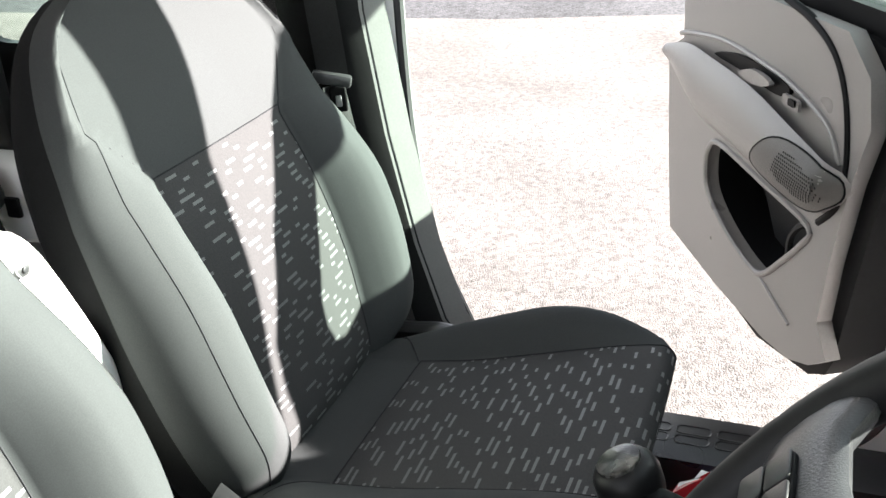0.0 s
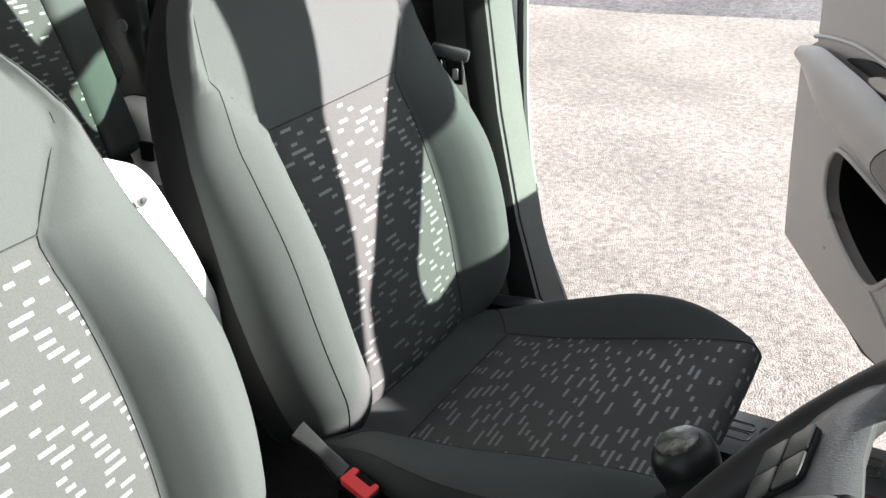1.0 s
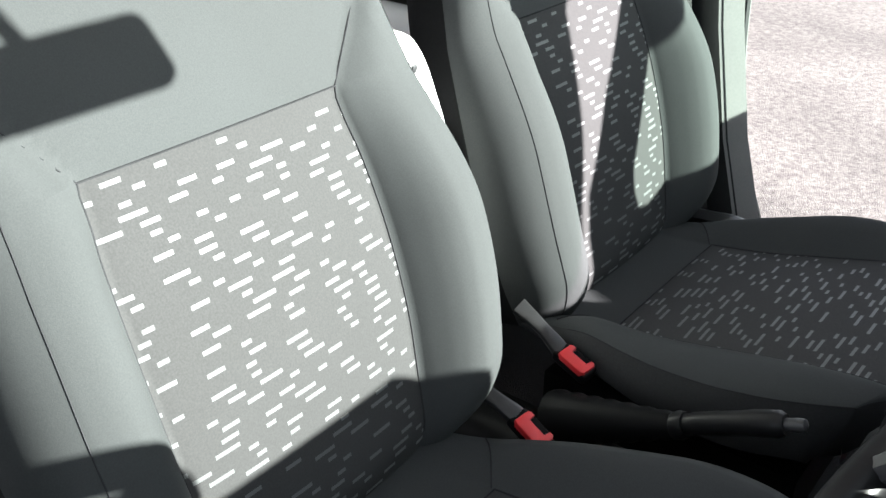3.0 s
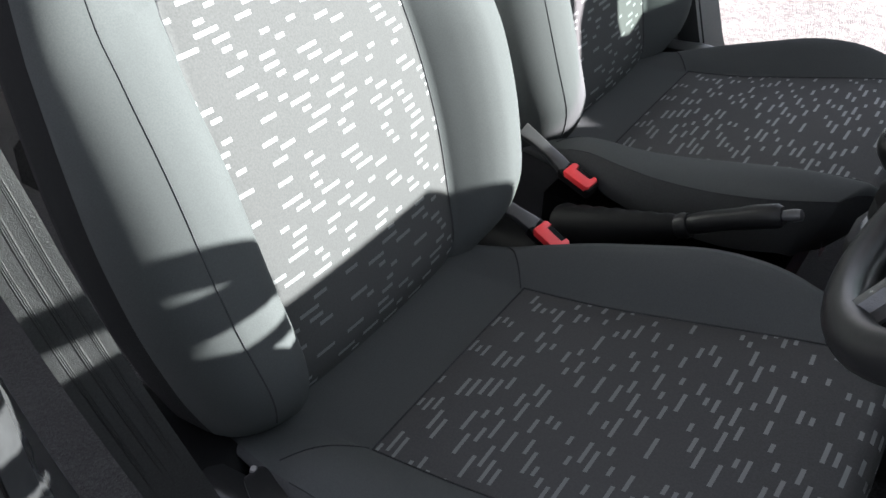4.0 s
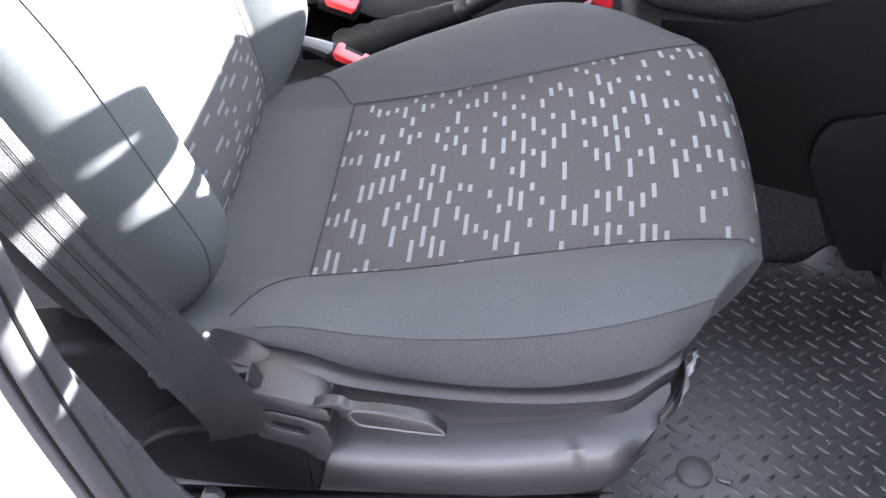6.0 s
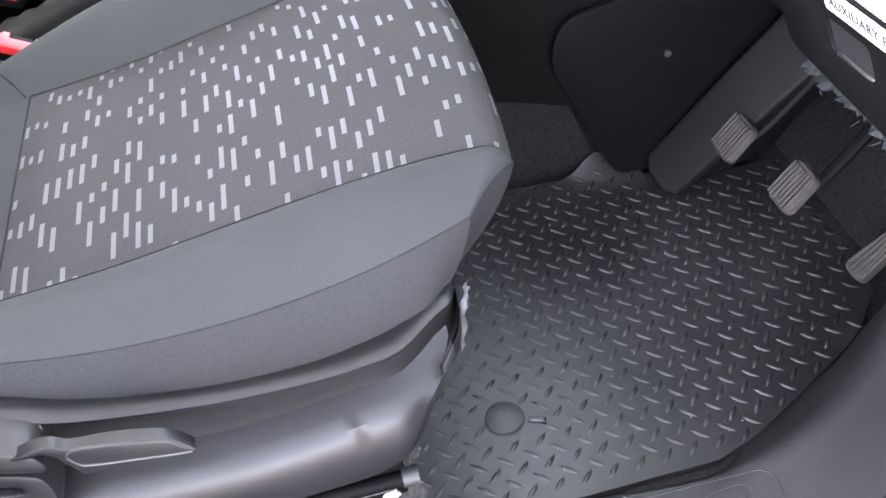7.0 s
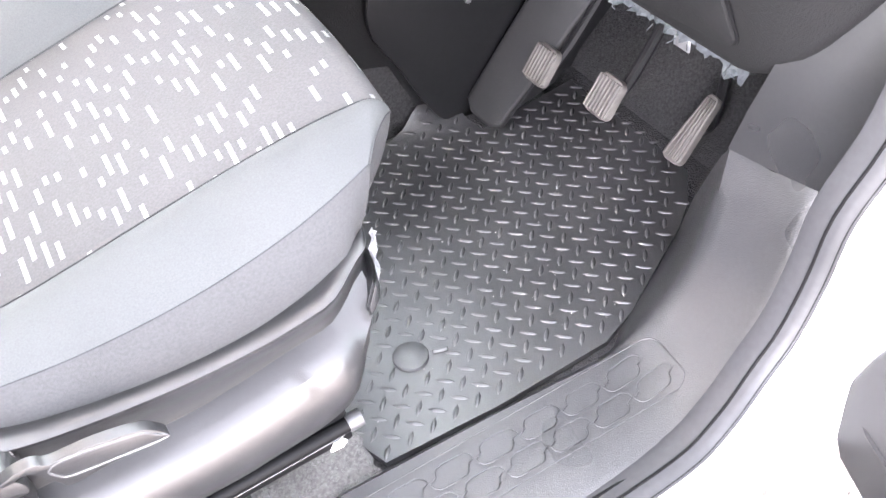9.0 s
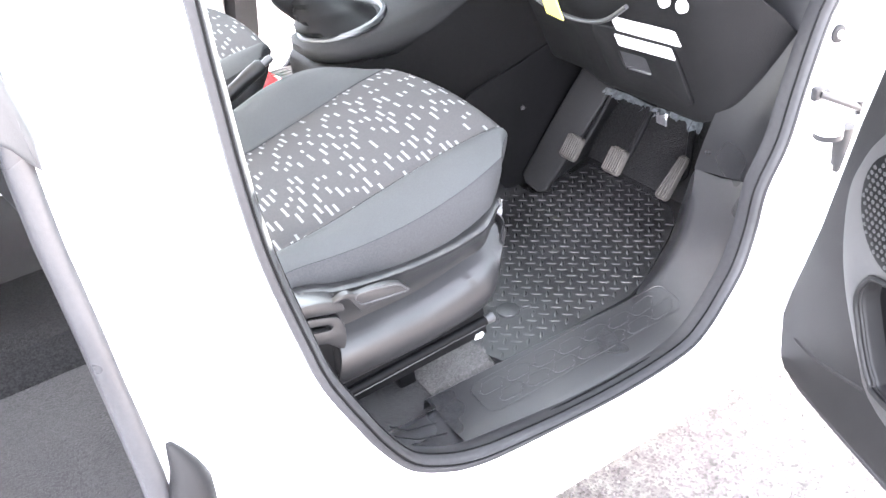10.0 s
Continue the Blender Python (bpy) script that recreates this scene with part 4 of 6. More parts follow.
def treads():
    verts, faces = [], []
    p = 0.01945
    ang = radians(-42.5)
    for i in range(-40, 60):
        for j in range(-60, 40):
            x, y = 0.626 + p * (i * math.cos(ang) - j * math.sin(ang)), -0.469 + p * (i * math.sin(ang) + j * math.cos(ang))
            if (x - 0.504) ** 2 + (y + 0.48) ** 2 < 0.0008 or not inside(x, y, MAT, 0.006):
                continue
            a = ang + (math.pi / 2 if (i + j) % 2 else 0)
            ux, uy = math.cos(a), math.sin(a)
            b = len(verts)
            z = mat_height(x, y)
            L, W, H = 0.0110, 0.0027, 0.0026
            for s_, wq, h in ((-1, 0, 0), (-0.45, 0.85, 0), (0.0, 1, 0), (0.45, 0.85, 0), (1, 0, 0), (0.45, -0.85, 0), (0, -1, 0), (-0.45, -0.85, 0), (-0.6, 0, 0.8), (0, 0, 1), (0.6, 0, 0.8)):
                verts.append((x + ux * L * s_ - uy * W * wq, y + uy * L * s_ + ux * W * wq, z + H * h))
            faces += [(b, b + 1, b + 8), (b + 1, b + 2, b + 9, b + 8), (b + 2, b + 3, b + 10, b + 9), (b + 3, b + 4, b + 10), (b + 4, b + 5, b + 10), (b + 5, b + 6, b + 9, b + 10), (b + 6, b + 7, b + 8, b + 9), (b + 7, b, b + 8)]
    faces = [f[::-1] for f in faces]
    me = bpy.data.meshes.new("tread_pattern")
    me.from_pydata(verts, [], faces)
    me.update()
    me.polygons.foreach_set("use_smooth", [True] * len(me.polygons))
    me.materials.append(RUBBER)
    ob = new("tread_pattern", me)
    ob.parent = mat_thing
    tagged(ob, "raised lozenge treads", kind="stuff")


treads()
part("retaining_button", disc(0.020, 0.0045, pose(0.504, -0.480, 0.010), 24, 0.0015), RUBBER, mat_thing)
part("button_tab", rbox((0.018, 0.006, 0.004), 0.0015, 1, pose(0.535, -0.490, 0.012, 0, 0, -20)), RUBBER, mat_thing)

# pale crumbs and grit on the mat
GR = random.Random(21)
grit = bmesh.new()
while len(grit.verts) < 4 * 60:
    x, y = GR.uniform(0.42, 0.95), GR.uniform(-0.57, -0.20)
    if not inside(x, y, MAT, 0.015):
        continue
    r = GR.uniform(0.0005, 0.0013)
    a0 = GR.uniform(0, 6.28)
    base3 = [grit.verts.new((x + r * math.cos(a0 + 2.1 * k), y + r * math.sin(a0 + 2.1 * k), 0.4048)) for k in range(3)]
    tip = grit.verts.new((x, y, 0.4048 + r * 1.3))
    for k in range(3):
        grit.faces.new((base3[k], base3[(k + 1) % 3], tip))
tagged(part("mat_grit", grit, GRIT, smooth=False), "pale crumbs and grit scattered on the rubber mat", "grit", kind="stuff")

# scrap of lighter carpet beside the seat rail; its tone includes the sun patch
scrap = bmesh.new()
SC = random.Random(5)


def scrap_at(x, y):
    edge = 0.010 * noise.noise(Vector((y * 60, 3.1, 0))) if x > 0.39 else 0.0
    return Vector((x + edge + 0.03 * (y + 0.52), y - 0.02 * (x - 0.30), 0.397 + 0.013 * min(1.0, max(0.0, (x - 0.285) * 16)) + 0.006 * noise.noise(Vector((x * 40, y * 40, 0))) - (0.010 if y < -0.58 or x > 0.408 else 0.0)))


grid_faces(scrap, [[scrap_at(x, y) for y in np.linspace(-0.588, -0.46, 18)] for x in np.linspace(0.290, 0.412, 20)])
for k in range(1500):
    p = scrap_at(SC.uniform(0.292, 0.412), SC.uniform(-0.588, -0.465))
    a, h = SC.uniform(0, 6.283), SC.uniform(0.003, 0.009)
    side, bend = Vector((math.cos(a), math.sin(a), 0)) * 0.0005, Vector((SC.uniform(-0.005, 0.005), SC.uniform(-0.005, 0.005), h))
    scrap.faces.new([scrap.verts.new(q) for q in (p - side - Vector((0, 0, 0.001)), p + side - Vector((0, 0, 0.001)), p + bend)])
tagged(part("carpet_edge", scrap, CARPET_LIGHT), "fuzzy carpet edge beside the seat rail, coloured as sunlit", "carpet")

# pedals
def pedal(name, label, centre, w, l, tilt, ribs, arm_to, across=True):
    p = thing(name, label, "pedal")
    m = Matrix.Translation(centre) @ Matrix.Rotation(radians(-tilt), 4, "Y")
    # local x: up the pad, y: across, z: towards the driver
    part("pad", plate([(x, y * (1.0 - (0.10 if across else 0.42) * (x / l + 0.5))) for x, y in rounded(-l / 2, -w / 2, l / 2, w / 2, 0.010, 4)], 0.010, 0.003, 2, m @ Matrix.Translation((0, 0, -0.01))), PEDAL if ribs else TRIM, p)
    for k in range(ribs):
        t = (k + 0.5) / ribs - 0.5
        if across:
            part("rib", rbox((l * 0.86, w / ribs * 0.5, 0.005), 0.0012, 1, m @ Matrix.Translation((0, t * w * 0.9, 0.0015))), PEDAL, p)
        else:
            part("rib", rbox((l * 0.90, w / ribs * 0.36, 0.004), 0.001, 1, m @ Matrix.Translation((0, t * w * 0.66, 0.001)) @ Matrix.Rotation(-t * 0.16, 4, "Z")), PEDAL, p)
    part("arm", tube(smooth_line([m @ Vector((0.0, 0, -0.006)), m @ Vector((0.02, 0, -0.03)), Vector(arm_to).lerp(m @ Vector((0, 0, 0)), 0.45) + Vector((0.02, 0, 0)), arm_to], 5), 0.007, 8), BLACK, p)
    return p


pedal("clutch_pedal", "worn ribbed rubber clutch pedal on black arm", (0.854, -0.221, 0.503), 0.047, 0.052, 52, 7, (1.02, -0.245, 0.69))
pedal("brake_pedal", "worn ribbed rubber brake pedal on black arm", (0.873, -0.330, 0.506), 0.047, 0.053, 52, 7, (1.03, -0.340, 0.69))
pedal("accelerator_pedal", "long worn rubber accelerator pedal with grooves", (0.938, -0.420, 0.480), 0.034, 0.094, 46, 4, (0.985, -0.428, 0.62), False)
rest = thing("footrest", "black plastic footrest panel beside the clutch", "footrest")
fm_rest = frame_of((0.800, -0.193, 0.400), (0.62, -0.15, 0.77), (-0.016, 0.060, 0.025))
fr = plate([(0.012, -0.004), (0.0, 0.012), (0.0, 0.045), (0.012, 0.062), (0.16, 0.072), (0.34, 0.080), (0.34, -0.004), (0.16, -0.004)], 0.014, 0.006, 3, fm_rest)
part("plate", fr, PILLAR_DARK, rest)
part("plate_side", plate([(0.02, 0), (0.34, 0), (0.34, 0.05), (0.10, 0.05)], 0.006, 0.002, 1, frame_of((0.790, -0.190, 0.400), (0.62, -0.15, 0.77), (0.75, 0.10, -0.6))), BLACK, rest)

# console side, its cover
con = thing("console_side", "black plastic console wall with removable cover", "console")
cw = bmesh.new()
CW = [((0.48, -0.104, 0.560), (0.47, -0.108, 0.66), (0.46, -0.10, 0.76)), ((0.575, -0.107, 0.538), (0.56, -0.112, 0.64), (0.55, -0.11, 0.76)), ((0.640, -0.108, 0.522), (0.64, -0.120, 0.63), (0.64, -0.118, 0.79)), ((0.690, -0.109, 0.508), (0.70, -0.128, 0.62), (0.70, -0.125, 0.82)), ((0.722, -0.110, 0.430), (0.76, -0.134, 0.61), (0.78, -0.13, 0.85)), ((0.80, -0.125, 0.385), (0.88, -0.138, 0.62), (0.88, -0.135, 0.85)), ((1.08, -0.145, 0.40), (1.08, -0.145, 0.62), (1.08, -0.14, 0.85))]
grid_faces(cw, CW)
bmesh.ops.solidify(cw, geom=list(cw.faces), thickness=-0.008)
bmesh.ops.recalc_face_normals(cw, faces=cw.faces)
part("wall", cw, DASH_PLASTIC, con)
part("body", rbox((0.36, 0.21, 0.20), 0.02, 3, pose(0.60, 0.0, 0.655)), DASH_PLASTIC, con)
cover = [(q.x, q.z) for q in smooth_line([(0.658, 0, 0.590), (0.660, 0, 0.622), (0.676, 0, 0.646), (0.71, 0, 0.655), (0.80, 0, 0.675), (0.95, 0, 0.70), (0.97, 0, 0.55), (0.90, 0, 0.46), (0.80, 0, 0.415), (0.752, 0, 0.410), (0.722, 0, 0.452), (0.693, 0, 0.516), (0.667, 0, 0.562)], 3, True)]
part("cover", plate(cover, 0.006, 0.003, 2, frame_of((0, -0.135, 0), (1, 0, 0), (0, 0, 1))), BLACK, con, "removable black cover")
part("cover_bolt", disc(0.0045, 0.004, frame_of((0.799, -0.141, 0.581), (1, 0, 0), (0, 0, 1)), 10, 0.001), TRIM_GREY, con)

# dashboard lower half
dash = thing("dashboard", "black grained dashboard underside with fuse cover", "dashboard")
DP = [(1.08, 0.70), (0.92, 0.665), (0.868, 0.662), (0.858, 0.675), (0.838, 0.735), (0.815, 0.79), (0.796, 0.83), (0.782, 0.87), (0.768, 0.91), (0.765, 0.95), (0.785, 0.985), (0.84, 1.005), (1.10, 1.03)]
rows = []
for y in list(np.linspace(-0.70, -0.30, 22)) + list(np.linspace(-0.24, 0.66, 12)):
    e = max(0.0, (-0.61 - y) / 0.09)
    e = min(e, 1) ** 2
    shift = -0.05 * (y + 0.34) if y > -0.34 else 0
    lift = 0.17 * max(0.0, (-0.54 - y) / 0.16) ** 2.0
    rows.append([(x + 0.05 * e * (1 if z < 0.99 else 0) + (0.02 if y > -0.28 else 0) + FAR * max(0, y), y, z + 0.01 * e + lift * max(0.0, min(1.0, (0.93 - z) / 0.26))) for x, z in DP])
db = bmesh.new()
grid_faces(db, rows)
bmesh.ops.recalc_face_normals(db, faces=db.faces)
bmesh.ops.solidify(db, geom=list(db.faces), thickness=0.004)
part("lower_panel", db, DASH_PLASTIC, dash)
fm = frame_of((0.8185, -0.455, 0.770), (0.02, -1, 0.055), (-0.37, 0, 0.93))
# local x runs outwards across the cover, y up, z towards the driver
part("cover_joint", plate(rounded(-0.0875, -0.0845, 0.1075, 0.0575, 0.020, 5), 0.0025, 0.0008, 1, fm @ Matrix.Translation((0, 0, -0.0005))), BLACK, dash)
part("fuse_cover", plate(rounded(-0.085, -0.082, 0.105, 0.055, 0.018, 5), 0.006, 0.003, 2, fm @ Matrix.Translation((0, 0, 0.000)), holes=(rounded(-0.035, -0.032, 0.030, 0.006, 0.006, 3),)), DASH_PLASTIC, dash, "removable fuse cover with finger recess")
part("recess", plate(rounded(-0.036, -0.033, 0.031, 0.007, 0.006, 3), 0.002, 0, 1, fm @ Matrix.Translation((0, 0, 0.0005))), TRIM_GREY, dash)
part("recess_lip", rbox((0.055, 0.005, 0.006), 0.002, 1, fm @ Matrix.Translation((0, -0.030, 0.004))), TRIM_GREY, dash)


def sticker(w, h, m, text=""):
    st = part("label", plate(rounded(-w / 2, -h / 2, w / 2, h / 2, 0.003, 3), 0.0012, 0, 1, m), LABEL_WHITE, dash, "white printed label" if text else "plain white label")
    if text:
        cu = bpy.data.curves.new("lettering", "FONT")
        cu.body, cu.size, cu.align_x, cu.align_y, cu.extrude = text, h * 0.56, "CENTER", "CENTER", 0.0002
        cu.space_character = 1.12
        ob = bpy.data.objects.new("lettering", cu)
        scene.collection.objects.link(ob)
        dg = bpy.context.evaluated_depsgraph_get()
        me = bpy.data.meshes.new_from_object(ob.evaluated_get(dg))
        bpy.data.objects.remove(ob)
        me.materials.clear()
        me.materials.append(INK)
        lt = new("lettering", me)
        lt.parent = st
        wide = max(v.co.x for v in me.vertices) * 2
        lt.matrix_local = m @ Matrix.Translation((0, 0, 0.0016)) @ Matrix.Diagonal((w * 0.86 / wide, 1, 1, 1))


sticker(0.132, 0.024, fm @ Matrix.Translation((0.042, 0.034, 0.0065)), "AUXILIARY FUSES")
sticker(0.150, 0.031, frame_of((0.7905, -0.512, 0.838), (0.0, -1, 0.06), (-0.42, 0, 0.9)) @ Matrix.Translation((0, 0, 0.004)))
# column shroud with bright rim, binnacle and switches
cr = []
for x, k in ((0.60, 0.65), (0.63, 0.9), (0.68, 1.0), (0.76, 1.08), (0.82, 1.1)):
    z0 = 1.06 - (x - 0.60) * 0.72
    cr.append([(x, -0.340 + 0.065 * k * math.cos(a), z0 + 0.060 * k * math.sin(a)) for a in (2 * math.pi * q / 20 for q in range(20))])
part("column_shroud", loft(cr), DASH_PLASTIC, dash)
part("knee_trim", tube(smooth_line([(0.752, -0.20, 0.90), (0.762, -0.25, 0.845), (0.768, -0.34, 0.825), (0.768, -0.43, 0.838), (0.76, -0.50, 0.88)], 6), 0.004, 8), TRIM_GREY, dash)
hood = []
for y, k in ((-0.53, 0.3), (-0.50, 0.8), (-0.44, 1.0), (-0.20, 0.95), (-0.16, 0.7), (-0.13, 0.4)):
    hood.append([(0.74 + 0.03 * (1 - k), y, 0.98), (0.73 + 0.03 * (1 - k), y, 0.98 + 0.185 * k), (0.80, y, 0.98 + 0.22 * k), (0.95, y, 0.98 + 0.11 * k), (1.0, y, 0.98)])
part("instrument_hood", loft(hood), DASH_PLASTIC, dash)
cs = []
for y, k in ((-0.14, 0.2), (-0.11, 0.8), (-0.06, 1.0), (0.24, 1.0), (0.28, 0.8), (0.31, 0.2)):
    cs.append([(0.76, y, 0.97), (0.755, y, 0.97 + 0.15 * k), (0.80, y, 0.97 + 0.185 * k), (0.95, y, 0.97 + 0.12 * k), (1.05, y, 0.97)])
part("centre_stack_top", loft(cs), DASH_PLASTIC, dash)
# unseen pad on the dash top, added to keep sun off the passenger cushion
pad = []
for y, k in ((0.30, 0.5), (0.34, 0.95), (0.42, 1.0), (0.58, 1.0), (0.63, 0.9), (0.65, 0.5)):
    pad.append([(0.74, y, 0.98), (0.75, y, 0.98 + 0.06 * k), (0.83, y, 0.98 + 0.105 * k), (0.90, y, 0.98 + 0.118 * k), (0.98, y, 0.98 + 0.10 * k), (1.03, y, 0.98)])
part("unseen_shade_pad", loft(pad), DASH_PLASTIC, dash)
for y in (-0.585, -0.622):
    part("switch", disc(0.010, 0.008, frame_of((0.762, y, 0.908), (0, -1, 0), (0, 0, 1))), LABEL_WHITE, dash)
for k in range(3):
    part("switch_blank", rbox((0.006, 0.028, 0.02), 0.003, 1, pose(0.768, -0.50 + 0.0, 0.92 + 0.0, 0, 0, 0) @ Matrix.Translation((0, 0.034 * k, 0))), BLACK, dash)
# torn insulation hanging under the edge
rng = random.Random(3)
n = 46
lo, hi = [], []
for k in range(n + 1):
    t = k / n
    y = -0.290 - 0.250 * t
    hi.append((0.892 + 0.004 * math.sin(t * 9), y, 0.640 + 0.008 * t))
    lo.append((0.886 + rng.uniform(-0.008, 0.008), y + rng.uniform(-0.003, 0.003), 0.633 + 0.010 * t - rng.uniform(0.000, 0.005) - (0.009 if t > 0.88 else 0)))
ib = bmesh.new()
grid_faces(ib, [hi, [((a[0] + b[0]) / 2 + rng.uniform(-0.004, 0.004), a[1], (a[2] + b[2]) / 2) for a, b in zip(hi, lo)], lo])
bmesh.ops.solidify(ib, geom=list(ib.faces), thickness=0.004)
part("insulation", ib, FOAM, dash, "torn pale insulation along the lower edge")
for k in range(5):
    t = rng.random()
    y = -0.290 - 0.25 * t
    q = Vector((0.885, y, 0.630 + 0.010 * t))
    part("insulation_tuft", tube(smooth_line([q, q + Vector((rng.uniform(-0.006, 0.003), rng.uniform(-0.004, 0.004), -0.004)), q + Vector((rng.uniform(-0.008, 0.006), rng.uniform(-0.008, 0.008), -rng.uniform(0.004, 0.009)))], 3), [0.0005] * 6 + [0.0002], 4), FOAM, dash)
part("bracket", rbox((0.004, 0.028, 0.03), 0.002, 1, pose(0.93, -0.40, 0.60)), STEEL, dash)

# key with yellow tag in the column
key = thing("key_tag", "yellow plastic key tag hanging from the column", "key tag")
part("tag", plate([(-0.022, -0.032), (0.022, -0.036), (0.018, 0.03), (-0.018, 0.03)], 0.003, 0.001, 1, frame_of((0.728, -0.347, 0.868), (0, -1, 0), (-0.3, 0, 1))), YELLOW, key)
part("ring", tube([(0.722, -0.347 + 0.010 * math.cos(a), 0.904 + 0.010 * math.sin(a)) for a in (k * 0.524 for k in range(12))], 0.0012, 5, True), STEEL, key)
part("key_blade", tube([(0.722, -0.347, 0.910), (0.735, -0.345, 0.935)], 0.004, 6), STEEL, key)

# ---- steering wheel ----
wheel = thing("steering_wheel", "black leatherette steering wheel with spoke buttons", "steering wheel")
WC, WR, WT = Vector((0.577, -0.350, 1.112)), 0.189, 40.0
wm = Matrix.Translation(WC) @ Matrix.Rotation(radians(WT), 4, "Y")
# local -x towards the driver, y to the left, z up the rim
part("rim", tube([wm @ Vector((0, WR * math.cos(a), WR * math.sin(a))) for a in (2 * math.pi * k / 64 for k in range(64))], 0.0172, 16, True), LEATHER, wheel)
hubr = []
for x, k in ((-0.028, 0.55), (-0.026, 0.80), (-0.016, 0.97), (0.0, 1.0), (0.03, 0.9), (0.05, 0.7)):
    hubr.append([wm @ Vector((x, 0.078 * k * math.copysign(abs(math.cos(a)) ** 0.75, math.cos(a)), -0.012 + 0.066 * k * math.copysign(abs(math.sin(a)) ** 0.75, math.sin(a)))) for a in (2 * math.pi * q / 28 for q in range(28))])
part("hub", loft(hubr), TRIM_GREY, wheel, "satin dark grey hub")
for sgn in (-1, 1):
    sp = [wm @ Vector((-0.006, sgn * 0.055, 0.005)), wm @ Vector((-0.010, sgn * 0.10, 0.008)), wm @ Vector((-0.008, sgn * 0.14, 0.012)), wm @ Vector((0, sgn * 0.176, 0.02))]
    rings = []
    for t, (hz, hx) in zip(range(4), ((0.045, 0.014), (0.034, 0.013), (0.030, 0.013), (0.045, 0.014))):
        c = Vector((-0.008 if t < 3 else 0, sgn * (0.06, 0.10, 0.14, 0.174)[t], (0.0, 0.004, 0.008, 0.012)[t]))
        rings.append([wm @ (c + Vector((hx * math.sin(a), 0, hz * math.cos(a)))) for a in (2 * math.pi * q / 16 for q in range(16))])
    spoke = part("spoke", loft(rings), TRIM_GREY, wheel)
    pad = part("button_pad", plate(rounded(-0.028, -0.020, 0.028, 0.020, 0.008, 4), 0.003, 0.001, 2, wm @ frame_of((-0.0205, sgn * 0.106, -0.004), (0, -1, 0), (0, 0, 1))), BLACK, wheel, "dark pad of spoke buttons")
    for bx in (-0.0137, 0.0137):
        for by in (-0.0098, 0.0098):
            part("button", plate(rounded(-0.0128, -0.0090, 0.0128, 0.0090, 0.003, 3), 0.0014, 0.0006, 2, wm @ frame_of((-0.0238, sgn * 0.106, -0.004), (0, -1, 0), (0, 0, 1)) @ Matrix.Translation((bx, by, 0))), TRIM, pad)
for sgn in (-0.5, 0.5):
    part("lower_spoke", tube([wm @ Vector((-0.004, sgn * 0.06, -0.06)), wm @ Vector((-0.004, sgn * 0.11, -0.12)), wm @ Vector((0, sgn * 0.14, -0.168))], 0.012, 8), TRIM_GREY, wheel)
for sgn, nm in ((-1, "wiper_stalk"), (1, "indicator_stalk")):
    part(nm, tube([wm @ Vector((0.07, sgn * 0.03, 0.02)), wm @ Vector((0.065, sgn * 0.12, 0.03)), wm @ Vector((0.06, sgn * 0.19, 0.035))], [0.008, 0.007, 0.010], 8), BLACK, wheel)

# ---- gear lever pod ----
gear = thing("gear_lever", "gear lever with chrome-topped knob in dark gaiter pod", "gear lever")
GP = [(0.408, 0.03, 0.790, 0.775), (0.42, 0.062, 0.800, 0.763), (0.46, 0.085, 0.806, 0.752), (0.54, 0.098, 0.812, 0.742), (0.64, 0.108, 0.832, 0.738), (0.72, 0.115, 0.858, 0.742), (0.80, 0.12, 0.90, 0.76)]
gr = []
for x, hw, zt, zb in GP:
    cy, cz, hh = 0.0, (zt + zb) / 2, (zt - zb) / 2
    gr.append([(x, cy + hw * math.copysign(abs(math.cos(a)) ** 0.7, math.cos(a)), cz + hh * math.copysign(abs(math.sin(a)) ** 0.7, math.sin(a))) for a in (2 * math.pi * q / 24 for q in range(24))])
part("pod", loft(gr), DASH_PLASTIC, gear)
part("pod_rim", tube([(0.505 + 0.083 * math.cos(a), 0.004 + 0.072 * math.sin(a), 0.808 + 0.012 * math.cos(a)) for a in (2 * math.pi * k / 36 for k in range(36))], 0.007, 8, True), TRIM_GREY, gear, "grey ring round the gaiter")
gt = []
for k in range(9):
    t = k / 8
    c = Vector((0.505, 0.004, 0.808)).lerp(Vector((0.455, 0.05, 0.872)), t)
    r = 0.070 * (1 - t) ** 0.8 + 0.016 + 0.004 * math.sin(t * 18)
    gt.append([c + Vector((r * (1 + 0.06 * math.sin(5 * a + k)) * math.cos(a), r * 0.9 * (1 + 0.06 * math.sin(4 * a)) * math.sin(a), 0)) for a in (2 * math.pi * q / 24 for q in range(24))])
part("gaiter", loft(gt), BLACK, gear, "folded black gaiter")
kn = []
KC = Vector((0.437, 0.070, 0.858))
kd = Vector((-0.42, -0.10, 0.90)).normalized()
ks = kd.orthogonal().normalized()
kt = kd.cross(ks)
for h, r in ((-0.062, 0.014), (-0.045, 0.017), (-0.025, 0.0235), (-0.004, 0.0305), (0.012, 0.0330), (0.023, 0.031), (0.030, 0.0265), (0.033, 0.022)):
    kn.append([KC + kd * h + (ks * math.cos(a) + kt * math.sin(a)) * r for a in (2 * math.pi * q / 24 for q in range(24))])
part("knob", loft(kn), LEATHER, gear)
km = Matrix.Translation(KC + kd * 0.031) @ kd.to_track_quat("Z", "Y").to_matrix().to_4x4()
cap = part("knob_cap", disc(0.0225, 0.005, km, 24, 0.003), PEELED, gear, "peeling dark chrome cap")

